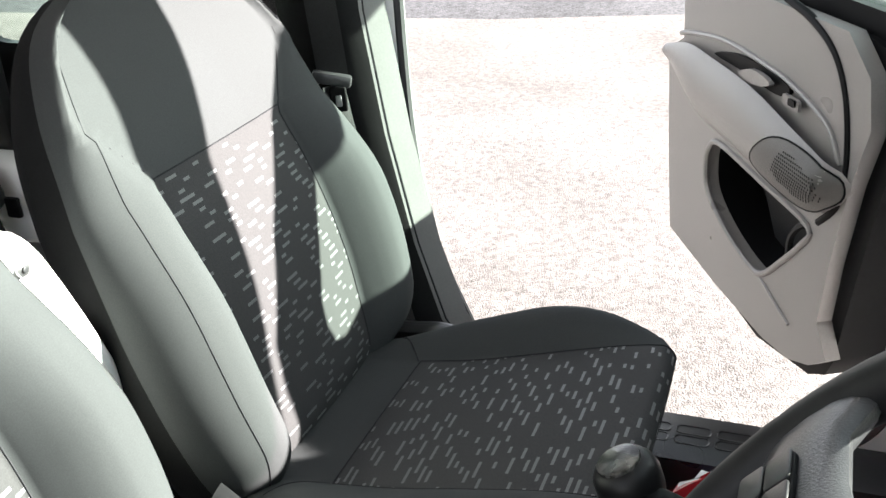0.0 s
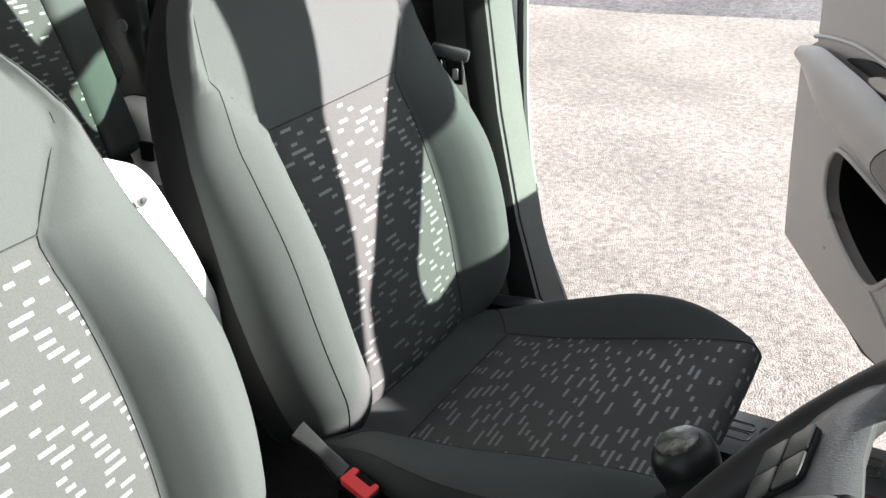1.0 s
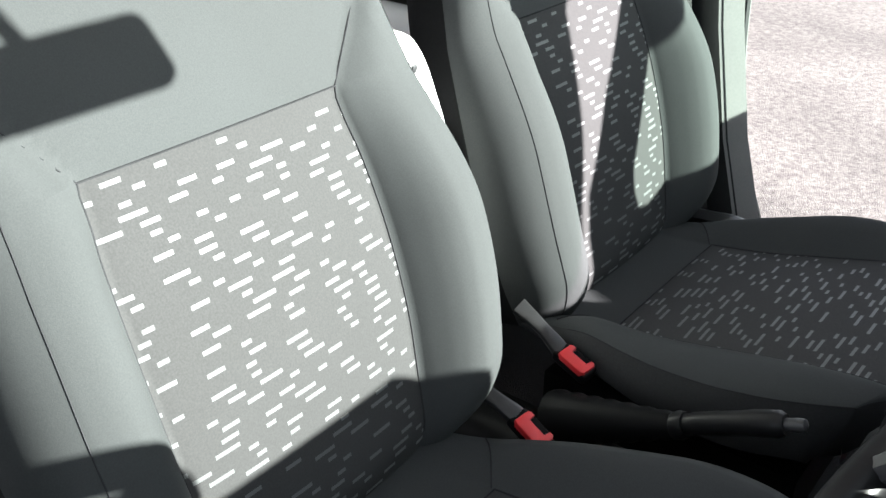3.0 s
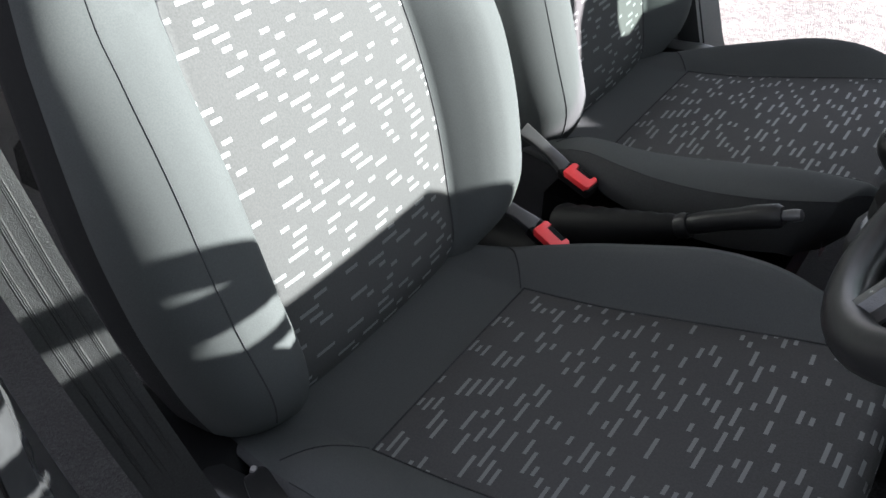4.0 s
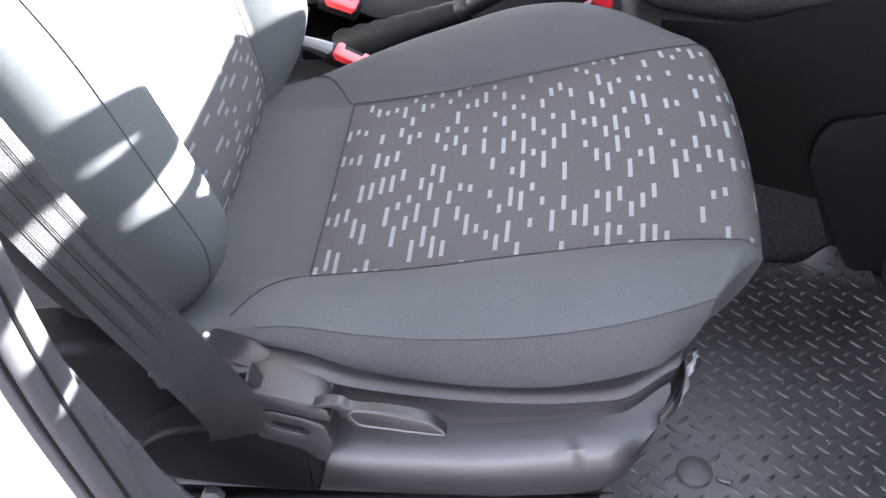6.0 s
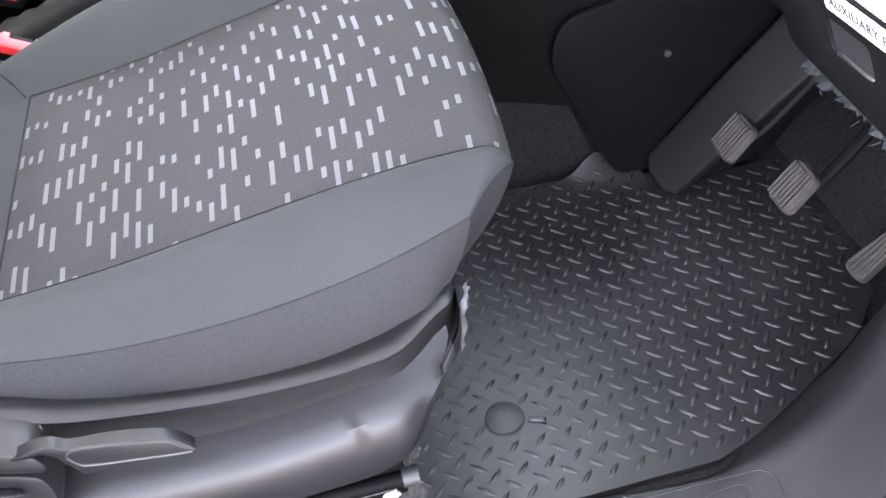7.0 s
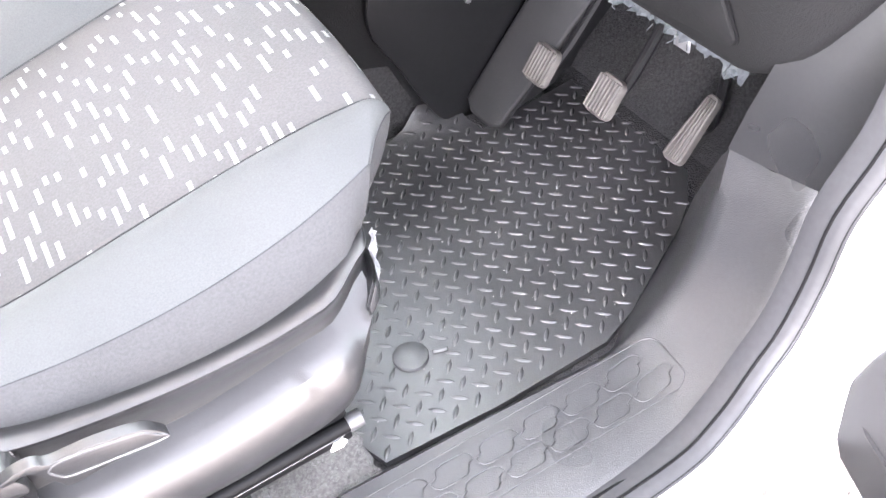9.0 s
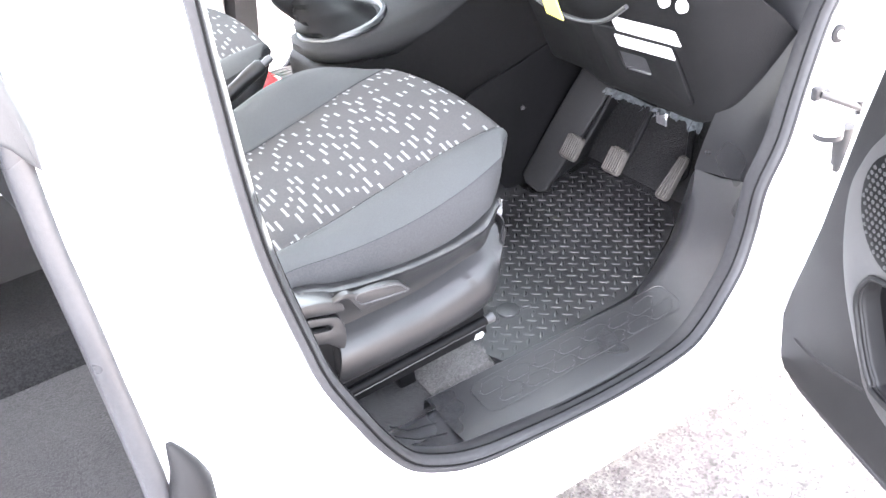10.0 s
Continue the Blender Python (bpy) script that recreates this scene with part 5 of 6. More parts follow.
# ---- handbrake ----
hb = thing("handbrake", "black handbrake lever with ribbed gaiter and button", "handbrake")
part("grip", tube(smooth_line([(0.222, 0.004, 0.716), (0.25, 0.004, 0.733), (0.30, 0.004, 0.759), (0.334, 0.003, 0.775)], 4), [0.0125] * 3 + [0.0135] * 5 + [0.0150] * 4 + [0.011], 14), LEATHER, hb)
part("button", tube([(0.332, 0.003, 0.774), (0.346, 0.003, 0.780), (0.353, 0.003, 0.783), (0.355, 0.003, 0.784)], [0.007, 0.008, 0.007, 0.003], 10), TRIM_GREY, hb)
part("collar", tube([(0.214, 0.004, 0.711), (0.222, 0.004, 0.716), (0.229, 0.004, 0.720)], [0.0150, 0.0170, 0.0150], 14), LEATHER, hb, "ridge at the foot of the grip")
rib = []
for k in range(15):
    t = k / 14
    c = Vector((0.06, 0.005, 0.645)).lerp(Vector((0.216, 0.004, 0.712)), t)
    r = (0.034 - 0.019 * t) * (1 + 0.10 * (k % 2))
    d = Vector((0.9, 0, 0.43))
    u1 = Vector((0, 1, 0))
    u2 = d.cross(u1).normalized()
    rib.append([c + (u1 * math.cos(a) + u2 * math.sin(a)) * r for a in (2 * math.pi * q / 16 for q in range(16))])
part("gaiter", loft(rib), BLACK, hb, "wrinkled black gaiter")
part("base", rbox((0.34, 0.10, 0.16), 0.03, 3, pose(0.08, 0.0, 0.545)), BLACK, hb)

# ---- belt buckles ----
def buckle(corner, ex, ey, label, rear):
    """corner: rear far corner of the red face; ex runs forwards along it, ey across towards the far side."""
    b = thing("belt_buckle", label, "buckle")
    m = frame_of(Vector(corner), ex, ey)
    part("body", rbox((0.056, 0.027, 0.018), 0.005, 3, m @ Matrix.Translation((0.019, -0.0125, -0.012))), BLACK, b)
    cap = [(0.0, -0.024), (0.004, -0.026), (0.039, -0.026), (0.043, -0.023), (0.043, -0.003), (0.040, 0.0), (0.035, 0.0), (0.034, -0.009), (0.010, -0.009), (0.009, 0.0), (0.003, 0.0), (0.0, -0.003)]
    part("release_button", plate(cap, 0.009, 0.0018, 2, m @ Matrix.Translation((0, 0, -0.008))), RED, b, "worn red release button")
    part("slot", plate([(0.010, -0.010), (0.034, -0.010), (0.034, 0.001), (0.010, 0.001)], 0.008, 0.0008, 1, m @ Matrix.Translation((0, 0, -0.0105))), BLACK, b, "black tongue slot")
    a0 = m @ Vector((-0.004, -0.0125, -0.010))
    rings = []
    back = (Vector(rear) - a0)
    side = Vector(ey).normalized()
    for t, wd, th in ((0.0, 0.0125, 0.0075), (0.15, 0.012, 0.0070), (0.4, 0.010, 0.0055), (0.7, 0.0115, 0.005), (1.0, 0.014, 0.006)):
        c = a0 + back * t + Vector((0, 0, 0.004 * math.sin(t * math.pi)))
        upv = side.cross(back).normalized()
        rings.append([c + side * (wd * math.copysign(abs(math.cos(a)) ** 0.6, math.cos(a))) + upv * (th * math.copysign(abs(math.sin(a)) ** 0.6, math.sin(a))) for a in (2 * math.pi * q / 14 for q in range(14))])
    part("stalk", loft(rings), TRIM, b, "dark grey plastic stalk")


buckle((0.070, -0.072, 0.709), (0.042, -0.006, -0.017), (-0.001, 0.024, 0.004), "red-topped seat belt buckle beside the driver seat", (-0.005, -0.090, 0.722))
buckle((0.034, 0.079, 0.705), (0.042, -0.006, -0.012), (-0.001, 0.024, 0.004), "red-topped seat belt buckle beside the passenger seat", (-0.050, 0.080, 0.728))

# ---- driver seat side: belt anchor box, adjuster lever, rail ----
H_IN = smooth_line([(0.032, -0.556, 0.690), (0.042, -0.556, 0.693), (0.063, -0.566, 0.696), (0.080, -0.584, 0.698), (0.107, -0.595, 0.688), (0.144, -0.602, 0.677)], 4)
H_OUT = smooth_line([(0.022, -0.580, 0.686), (0.028, -0.586, 0.690), (0.046, -0.598, 0.694), (0.066, -0.606, 0.694), (0.102, -0.611, 0.687), (0.146, -0.614, 0.678)], 4)
hinge = loft([[p + Vector((0, 0.006, -0.014)), p, p.lerp(q, 0.15) + Vector((0, 0, 0.002)), p.lerp(q, 0.5) + Vector((0, 0, 0.003)), p.lerp(q, 0.85) + Vector((0, 0, 0.001)), q, q + Vector((0, -0.001, -0.006)), q + Vector((0, 0.004, -0.016))] for p, q in zip(H_IN, H_OUT)])
bmesh.ops.translate(hinge, vec=-driver.location, verts=hinge.verts)
part("hinge_cover", hinge, SHIELD, driver, "smooth grey plastic hinge cover")
pin = tube([(0.024, -0.566, 0.672), (0.026, -0.570, 0.688), (0.027, -0.572, 0.694)], [0.006, 0.005, 0.003], 10)
bmesh.ops.translate(pin, vec=-driver.location, verts=pin.verts)
part("hinge_bracket", pin, STEEL, driver, "worn steel hinge bracket")
shell = plate([(q.x, q.z) for q in smooth_line([(-0.150, 0, 0.690), (-0.092, 0, 0.700), (-0.056, 0, 0.696), (0.02, 0, 0.66), (0.03, 0, 0.57), (-0.062, 0, 0.567), (-0.10, 0, 0.615), (-0.150, 0, 0.64)], 4, True)], 0.05, 0.012, 3, frame_of((0, -0.55, 0), (1, 0, 0), (0, 0, 1)))
bmesh.ops.translate(shell, vec=-driver.location, verts=shell.verts)
part("recliner_shell", shell, BLACK, driver, "black rounded recliner housing")
anchor = thing("belt_anchor_cover", "black plastic belt anchor cover with slots", "anchor cover")
am = frame_of((0, -0.605, 0), (1, 0, 0), (0, 0, 1))
FACE = smooth_line([(-0.036, 0, 0.600), (-0.030, 0, 0.616), (-0.005, 0, 0.634), (0.029, 0, 0.642), (0.060, 0, 0.648), (0.090, 0, 0.653), (0.118, 0, 0.647), (0.129, 0, 0.628), (0.134, 0, 0.600), (0.126, 0, 0.563), (0.112, 0, 0.556), (0.0, 0, 0.564), (-0.022, 0, 0.578)], 3, True)
part("housing", plate([(q.x, q.z) for q in FACE], 0.032, 0.006, 3, am), BLACK, anchor)
CAP = smooth_line([(0.072, 0, 0.676), (0.074, 0, 0.692), (0.084, 0, 0.698), (0.098, 0, 0.697), (0.120, 0, 0.691), (0.139, 0, 0.684), (0.147, 0, 0.674), (0.146, 0, 0.664), (0.132, 0, 0.667), (0.108, 0, 0.674), (0.088, 0, 0.678)], 2, True)
part("top_cap", plate([(q.x, q.z) for q in CAP], 0.036, 0.0025, 2, am), TRIM, anchor, "rounded dark grey top cap")
part("lug", plate([(0.074, 0.688), (0.078, 0.706), (0.083, 0.716), (0.087, 0.706), (0.092, 0.694)], 0.014, 0.002, 1, frame_of((0, -0.622, 0), (1, 0, 0), (0, 0, 1))), TRIM, anchor)
lip = [(q.x, q.z) for q in smooth_line([(0.080, 0, 0.640), (0.083, 0, 0.662), (0.092, 0, 0.672), (0.110, 0, 0.669), (0.134, 0, 0.660), (0.142, 0, 0.650), (0.144, 0, 0.625), (0.136, 0, 0.606), (0.118, 0, 0.622), (0.096, 0, 0.632)], 3, True)]
part("slot_frame", plate(lip, 0.034, 0.002, 2, am, holes=([(0.091, 0.6575), (0.096, 0.6600), (0.121, 0.6525), (0.1265, 0.6475), (0.124, 0.6435), (0.118, 0.6445), (0.094, 0.6515)][::-1],)), TRIM, anchor, "moulded slot frame")
lever = thing("seat_lever", "dark grey plastic seat height lever", "lever")
lm = frame_of((0, -0.632, 0), (1, 0, 0), (0, 0, 1))
LV = [(0.13, 0.684), (0.137, 0.687), (0.147, 0.69), (0.158, 0.689), (0.167, 0.683), (0.19, 0.682), (0.215, 0.678), (0.232, 0.672), (0.241, 0.663), (0.245, 0.656), (0.24, 0.653), (0.204, 0.656), (0.173, 0.654), (0.167, 0.66), (0.161, 0.67), (0.156, 0.679), (0.148, 0.684), (0.139, 0.682)]
part("arm", plate([(q.x, q.z) for q in smooth_line([(x, 0, z) for x, z in LV], 3, True)], 0.010, 0.0008, 2, lm), TRIM, lever)
part("arm_rim", tube(smooth_line([(x, -0.6420, z) for x, z in [(0.164, 0.677), (0.17, 0.682), (0.189, 0.68), (0.209, 0.676), (0.228, 0.671), (0.237, 0.663), (0.242, 0.656), (0.204, 0.66), (0.175, 0.664), (0.168, 0.669)]], 4, True), 0.0013, 6, True), TRIM_GREY, lever)
rail = thing("seat_rail", "black steel seat rail with a thin paler edge", "seat rail")
part("channel", rbox((0.42, 0.026, 0.050), 0.004, 2, pose(0.180, -0.580, 0.495, 0, -2.5, 0)), BLACK, rail)
part("rail_tube", tube([(-0.03, -0.600, 0.486), (0.088, -0.599, 0.494), (0.238, -0.598, 0.502), (0.392, -0.597, 0.509)], 0.0075, 10), BLACK, rail)
part("tube_end", tube([(0.386, -0.597, 0.509), (0.400, -0.597, 0.5095)], 0.0088, 14), TRIM_GREY, rail)
# thin paler line along the rail tube
part("pale_edge", tube([(-0.02, -0.6070, 0.483), (0.088, -0.6062, 0.4905), (0.238, -0.6052, 0.4985), (0.38, -0.6042, 0.5055)], 0.0006, 5), TRIM_GREY, rail)
part("rail_bolt", disc(0.012, 0.008, frame_of((0.007, -0.603, 0.500), (1, 0, 0), (0, 0, 1)), 6, 0.001), STEEL, rail)
part("clip", plate([(-0.009, -0.004), (0.004, -0.005), (0.009, 0.000), (0.006, 0.005), (-0.004, 0.004)], 0.003, 0.0008, 1, frame_of((0.374, -0.5932, 0.4835), (1, 0, 0.06), (-0.06, 0, 1))), WHITE_PLASTIC, rail, "small broken white plastic clip")
part("front_foot", rbox((0.03, 0.03, 0.07), 0.004, 2, pose(0.27, -0.52, 0.435)), BLACK, rail)
part("rear_foot", rbox((0.05, 0.05, 0.05), 0.006, 2, pose(-0.01, -0.575, 0.42)), STEEL, rail)
wrap = bmesh.new()
WR = random.Random(11)
grid_faces(wrap, [[Vector((0.461 - 0.0010 * k + WR.uniform(-0.0025, 0.0025), -0.556 - (0.0016 + 0.0004 * k) * (j - 2) + WR.uniform(-0.0008, 0.0008), 0.676 - 0.0062 * k + WR.uniform(-0.001, 0.001))) for j in range(5)] for k in range(11)])
bmesh.ops.solidify(wrap, geom=list(wrap.faces), thickness=0.0012)
tagged(part("plastic_wrap", wrap, FILM, smooth=False), "torn strip of whitish plastic wrap on the seat base", "plastic wrap")

# ---- driver belt ----
def webbing(points, width, normal_to, start=None):
    """A flat strap along the points that faces normal_to; start: the way its first end faces."""
    pts = smooth_line(points, 5)
    bm = bmesh.new()
    rows = []
    for i, p in enumerate(pts):
        t = (pts[min(i + 1, len(pts) - 1)] - pts[max(i - 1, 0)]).normalized()
        face = Vector(normal_to) if start is None else Vector(start).lerp(Vector(normal_to), ease(i / 10))
        s_ = t.cross(face).normalized()
        n_ = s_.cross(t).normalized()
        rows.append([p + s_ * (width * k) + n_ * (0.0008 * (1 if abs(k) in (0.25, 0.0) else 0)) for k in (-0.5, -0.25, -0.12, 0, 0.12, 0.25, 0.5)])
    grid_faces(bm, rows)
    bmesh.ops.solidify(bm, geom=list(bm.faces), thickness=0.0014)
    return bm


belt = thing("driver_seat_belt", "black seat belt webbing running up the door pillar", "seat belt")
BELT_LINE = [(0.066, -0.645, 0.646), (0.070, -0.656, 0.690), (0.057, -0.668, 0.745), (0.030, -0.680, 0.820), (0.004, -0.690, 0.890), (-0.018, -0.698, 0.955), (-0.037, -0.705, 1.02), (-0.064, -0.712, 1.12), (-0.10, -0.705, 1.32)]
BELT_FACE = Vector((0.87, -0.46, 0.23))
part("webbing", webbing(BELT_LINE, 0.048, BELT_FACE, (0.35, -0.93, 0.1)), BELT, belt)
across = BELT_FACE.cross(Vector((-0.30, -0.12, 0.94))).normalized()
for k in (-0.0135, 0.0, 0.0135):
    part("woven_stripe", webbing([Vector(p) + BELT_FACE.normalized() * 0.0003 + across * k for p in BELT_LINE[2:]], 0.0060, BELT_FACE), BELT_DARK, belt, "darker woven stripe")
part("guide_ring", tube([(-0.102 + 0.012 * math.cos(a), -0.705 + 0.03 * math.sin(a), 1.33) for a in (k * 0.524 for k in range(12))], 0.007, 8, True), BLACK, belt)

# ---- far door pillar trim and passenger belt ----
pt = thing("passenger_pillar_trim", "dark plastic trim on the passenger door pillar", "pillar trim")
PT = [((-0.27, 0.715, 1.60), (-0.22, 0.692, 1.60), (-0.155, 0.698, 1.60), (-0.105, 0.752, 1.60)), ((-0.265, 0.715, 1.15), (-0.21, 0.688, 1.15), (-0.137, 0.694, 1.15), (-0.090, 0.752, 1.15)),
      ((-0.24, 0.715, 0.95), (-0.18, 0.688, 0.95), (-0.110, 0.694, 0.95), (-0.062, 0.752, 0.95)), ((-0.20, 0.715, 0.76), (-0.14, 0.688, 0.76), (-0.072, 0.695, 0.76), (-0.024, 0.752, 0.76)),
      ((-0.17, 0.715, 0.62), (-0.10, 0.688, 0.62), (-0.032, 0.695, 0.62), (0.020, 0.752, 0.62)), ((-0.12, 0.715, 0.50), (-0.03, 0.685, 0.50), (0.05, 0.690, 0.50), (0.09, 0.752, 0.50)), ((-0.08, 0.70, 0.40), (0.05, 0.68, 0.42), (0.13, 0.68, 0.43), (0.16, 0.752, 0.44))]
# shaded face and sunlit edge of the trim get separate tones
pb, pc = bmesh.new(), bmesh.new()
grid_faces(pb, [smooth_line(r, 3)[:8] for r in PT])
grid_faces(pc, [smooth_line(r, 3)[7:] for r in PT])
part("trim_panel", pb, PILLAR_DARK, pt)
part("trim_edge", pc, PILLAR_SUNLIT, pt, "edge strip of the pillar, coloured as sunlit")
part("trim_joint", tube([Vector(r[2]).lerp(Vector(r[3]), 0.45) + Vector((0.002, -0.002, 0)) for r in PT[:-1]], 0.0018, 5), SEAM, pt)
ps = thing("passenger_sill_trim", "black plastic passenger door sill with embossed pads", "sill trim")
pp = bmesh.new()
grid_faces(pp, [[(x, 0.62, 0.40), (x, 0.635, 0.468), (x, 0.66, 0.474), (x, 0.74, 0.464), (x, 0.785, 0.452), (x, 0.79, 0.43)] for x in np.linspace(0.05, 0.80, 14)])
part("sill_plate", pp, TRIM, ps)
for k in range(7):
    for y in (0.688, 0.722):
        loop = [(q, r, 0.4735 - 0.125 * (r - 0.66)) for q, r in rounded(0.20 + k * 0.066, y - 0.014, 0.255 + k * 0.066, y + 0.014, 0.008, 3)]
        part("embossed_pad", tube(loop, 0.0022, 5, True), TRIM, ps)
pbelt = thing("passenger_seat_belt", "black passenger seat belt hanging with its tongue", "seat belt")
part("webbing", webbing([(-0.185, 0.668, 1.55), (-0.168, 0.662, 1.30), (-0.150, 0.660, 1.10), (-0.147, 0.660, 1.055)], 0.048, (0.35, -1, 0)), BELT, pbelt)
part("webbing_lower", webbing([(-0.147, 0.658, 1.05), (-0.125, 0.656, 0.93), (-0.08, 0.65, 0.76), (-0.045, 0.645, 0.62)], 0.046, (1, -0.35, 0)), BELT, pbelt)
part("tongue_loop", rbox((0.062, 0.016, 0.020), 0.005, 2, pose(-0.147, 0.655, 1.058, 0, 12, 20)), TRIM_GREY, pbelt, "grey plastic tongue loop")
part("tongue_blade", rbox((0.026, 0.004, 0.04), 0.002, 1, pose(-0.135, 0.648, 1.028, 0, 0, 20)), BLACK, pbelt)
part("blade_slot", rbox((0.010, 0.005, 0.018), 0.001, 1, pose(-0.134, 0.6475, 1.026, 0, 0, 20)), STEEL, pbelt)

# ---- passenger door ----
pdoor = thing("passenger_door", "open passenger door with grey moulded inner panel", "car door")
PD = frame_of((0.608, 1.088, 0), (-0.498, 0.867, 0), (0, 0, 1))
# local x along the door from the hinge, y up, z away from the cabin side
sgn_in = 1 if (PD.to_3x3() @ Vector((0, 0, 1))).dot(Vector((-0.867, -0.498, 0))) > 0 else -1


def on_door(x, z, off=0.0):
    return PD @ Vector((x, z, sgn_in * off))


def door_plate(outline, off, depth, r, mat, parent, name, label="", holes=()):
    m = PD @ Matrix.Translation((0, 0, sgn_in * off)) if sgn_in > 0 else PD @ Matrix.Translation((0, 0, -off - depth))
    return part(name, plate(outline, depth, r if sgn_in > 0 else 0, 3, m, holes), mat, parent, label)


POCKET = [(q.x, q.z) for q in smooth_line([(0.434, 0, 0.713), (0.487, 0, 0.690), (0.503, 0, 0.645), (0.482, 0, 0.581), (0.376, 0, 0.529), (0.25, 0, 0.502), (0.189, 0, 0.514), (0.12, 0, 0.575), (0.056, 0, 0.639), (0.036, 0, 0.687), (0.23, 0, 0.702)], 4, True)]
shell = [(-0.33, 0.48), (-0.26, 0.40), (0.02, 0.335), (0.25, 0.305), (0.48, 0.335), (0.755, 0.39), (0.765, 0.60), (0.782, 0.87), (0.77, 1.05), (-0.40, 1.05), (-0.40, 0.80)]
door_plate(shell, -0.135, 0.03, 0, PAINT, pdoor, "outer_skin")
door_plate([(-0.055, 0.45), (-0.03, 0.40), (0.03, 0.365), (0.25, 0.325), (0.474, 0.352), (0.74, 0.405), (0.752, 0.60), (0.770, 0.845), (0.70, 0.87), (0.70, 1.03), (-0.03, 1.05), (-0.18, 1.03), (-0.15, 0.90), (-0.12, 0.781), (-0.071, 0.549)], -0.105, 0.100, 0, BLACK, pdoor, "black_edge", holes=(POCKET[::-1],))
panel = [(-0.075, 0.462), (-0.02, 0.420), (0.060, 0.387), (0.17, 0.373), (0.41, 0.378), (0.700, 0.400), (0.735, 0.615), (0.757, 0.850), (0.668, 0.895), (0.680, 1.02), (0.30, 1.06), (-0.02, 1.06), (-0.10, 1.0), (-0.119, 0.92), (-0.081, 0.809), (-0.046, 0.642), (-0.030, 0.52)]
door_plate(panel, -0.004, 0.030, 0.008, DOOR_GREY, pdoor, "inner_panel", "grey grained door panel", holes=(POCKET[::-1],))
# black back plate stands in for the darkness inside the map pocket
door_plate([(-0.02, 0.47), (0.54, 0.47), (0.54, 0.73), (-0.02, 0.73)], -0.107, 0.004, 0, BLACK, pdoor, "pocket_back", "map pocket back, coloured black as deep shade")
part("pocket_lip", tube([on_door(x, z, 0.026) for x, z in POCKET], 0.007, 8, True), DOOR_GREY, pdoor)
# bin front behind the pocket lip
binf = bmesh.new()
grid_faces(binf, [[on_door(x, 0.70 - 0.19 * t, -0.02 - 0.055 * t) for t in (0, 0.3, 0.6, 1)] for x in np.linspace(0.04, 0.34, 8)])
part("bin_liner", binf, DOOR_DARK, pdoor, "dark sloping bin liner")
# armrest sweeping down towards the hinge
ARM_TOP = soft_table([(-0.085, 0.815), (-0.060, 0.833), (0.0, 0.846), (0.082, 0.860), (0.264, 0.891), (0.436, 0.901), (0.573, 0.903), (0.69, 0.880), (0.757, 0.862)])
ARM_LOW = soft_table([(-0.085, 0.800), (-0.062, 0.768), (-0.015, 0.735), (0.039, 0.718), (0.139, 0.718), (0.251, 0.729), (0.383, 0.738), (0.51, 0.748), (0.62, 0.785), (0.69, 0.812), (0.757, 0.828)])


def arm_off(x, z):
    """How far the armrest stands off the door card."""
    zt, zb = ARM_TOP(x), ARM_LOW(x)
    q = max(0.0, min(1.0, (zt - z) / max(zt - zb, 1e-4)))
    full = ease((x + 0.09) / 0.06) * (0.35 + 0.65 * ease((0.80 - x) / 0.30))
    return 0.025 + 0.050 * full * math.sin(math.pi * (0.10 + 0.88 * q)) ** 0.6


ar = bmesh.new()
grid_faces(ar, [[on_door(x, ARM_TOP(x) + (ARM_LOW(x) - ARM_TOP(x)) * q, arm_off(x, ARM_TOP(x) + (ARM_LOW(x) - ARM_TOP(x)) * q) if q < 1 else 0.020) for q in (0, 0.05, 0.12, 0.22, 0.35, 0.5, 0.65, 0.78, 0.88, 0.95, 1.0)] for x in np.linspace(-0.085, 0.757, 44)])
bmesh.ops.recalc_face_normals(ar, faces=ar.faces)
part("armrest", ar, DOOR_GREY, pdoor, "sweeping grey armrest")
ridge = smooth_line([(0.69, 0, 0.902), (0.624, 0, 0.916), (0.50, 0, 0.934), (0.399, 0, 0.940), (0.267, 0, 0.936), (0.163, 0, 0.928), (0.066, 0, 0.909), (-0.002, 0, 0.884), (-0.043, 0, 0.835)], 5)
part("card_ridge", tube([on_door(p.x, p.z, 0.027) for p in ridge], [0.003] + [0.006] * (len(ridge) - 2) + [0.004], 8), DOOR_GREY, pdoor, "raised ridge above the armrest")
up_arc = smooth_line([(0.23, 0, 1.080), (0.189, 0, 1.072), (0.094, 0, 1.053), (0.014, 0, 1.016), (-0.034, 0, 0.956), (-0.057, 0, 0.882), (-0.062, 0, 0.820), (-0.048, 0, 0.761), (0.006, 0, 0.708)], 5)
part("panel_joint", tube([on_door(p.x, p.z, 0.024) for p in up_arc], 0.008, 8), BLACK, pdoor, "black gap round the door card")
# flat black plate instead of a hollow: the recess's shade as colour
door_plate([(q.x, q.z) for q in smooth_line([(0.480, 0, 0.904), (0.369, 0, 0.929), (0.25, 0, 0.932), (0.153, 0, 0.924), (0.145, 0, 0.906), (0.20, 0, 0.894), (0.346, 0, 0.901)], 3, True)], 0.022, 0.012, 0.002, BLACK, pdoor, "handle_recess_shade", "flat black plate for the shaded handle recess")
door_plate([(q.x, q.z) for q in smooth_line([(0.322, 0, 0.906), (0.27, 0, 0.925), (0.215, 0, 0.926), (0.185, 0, 0.916), (0.235, 0, 0.901), (0.29, 0, 0.899)], 3, True)], 0.042, 0.010, 0.004, DOOR_GREY, pdoor, "inner_handle", "grey release handle")
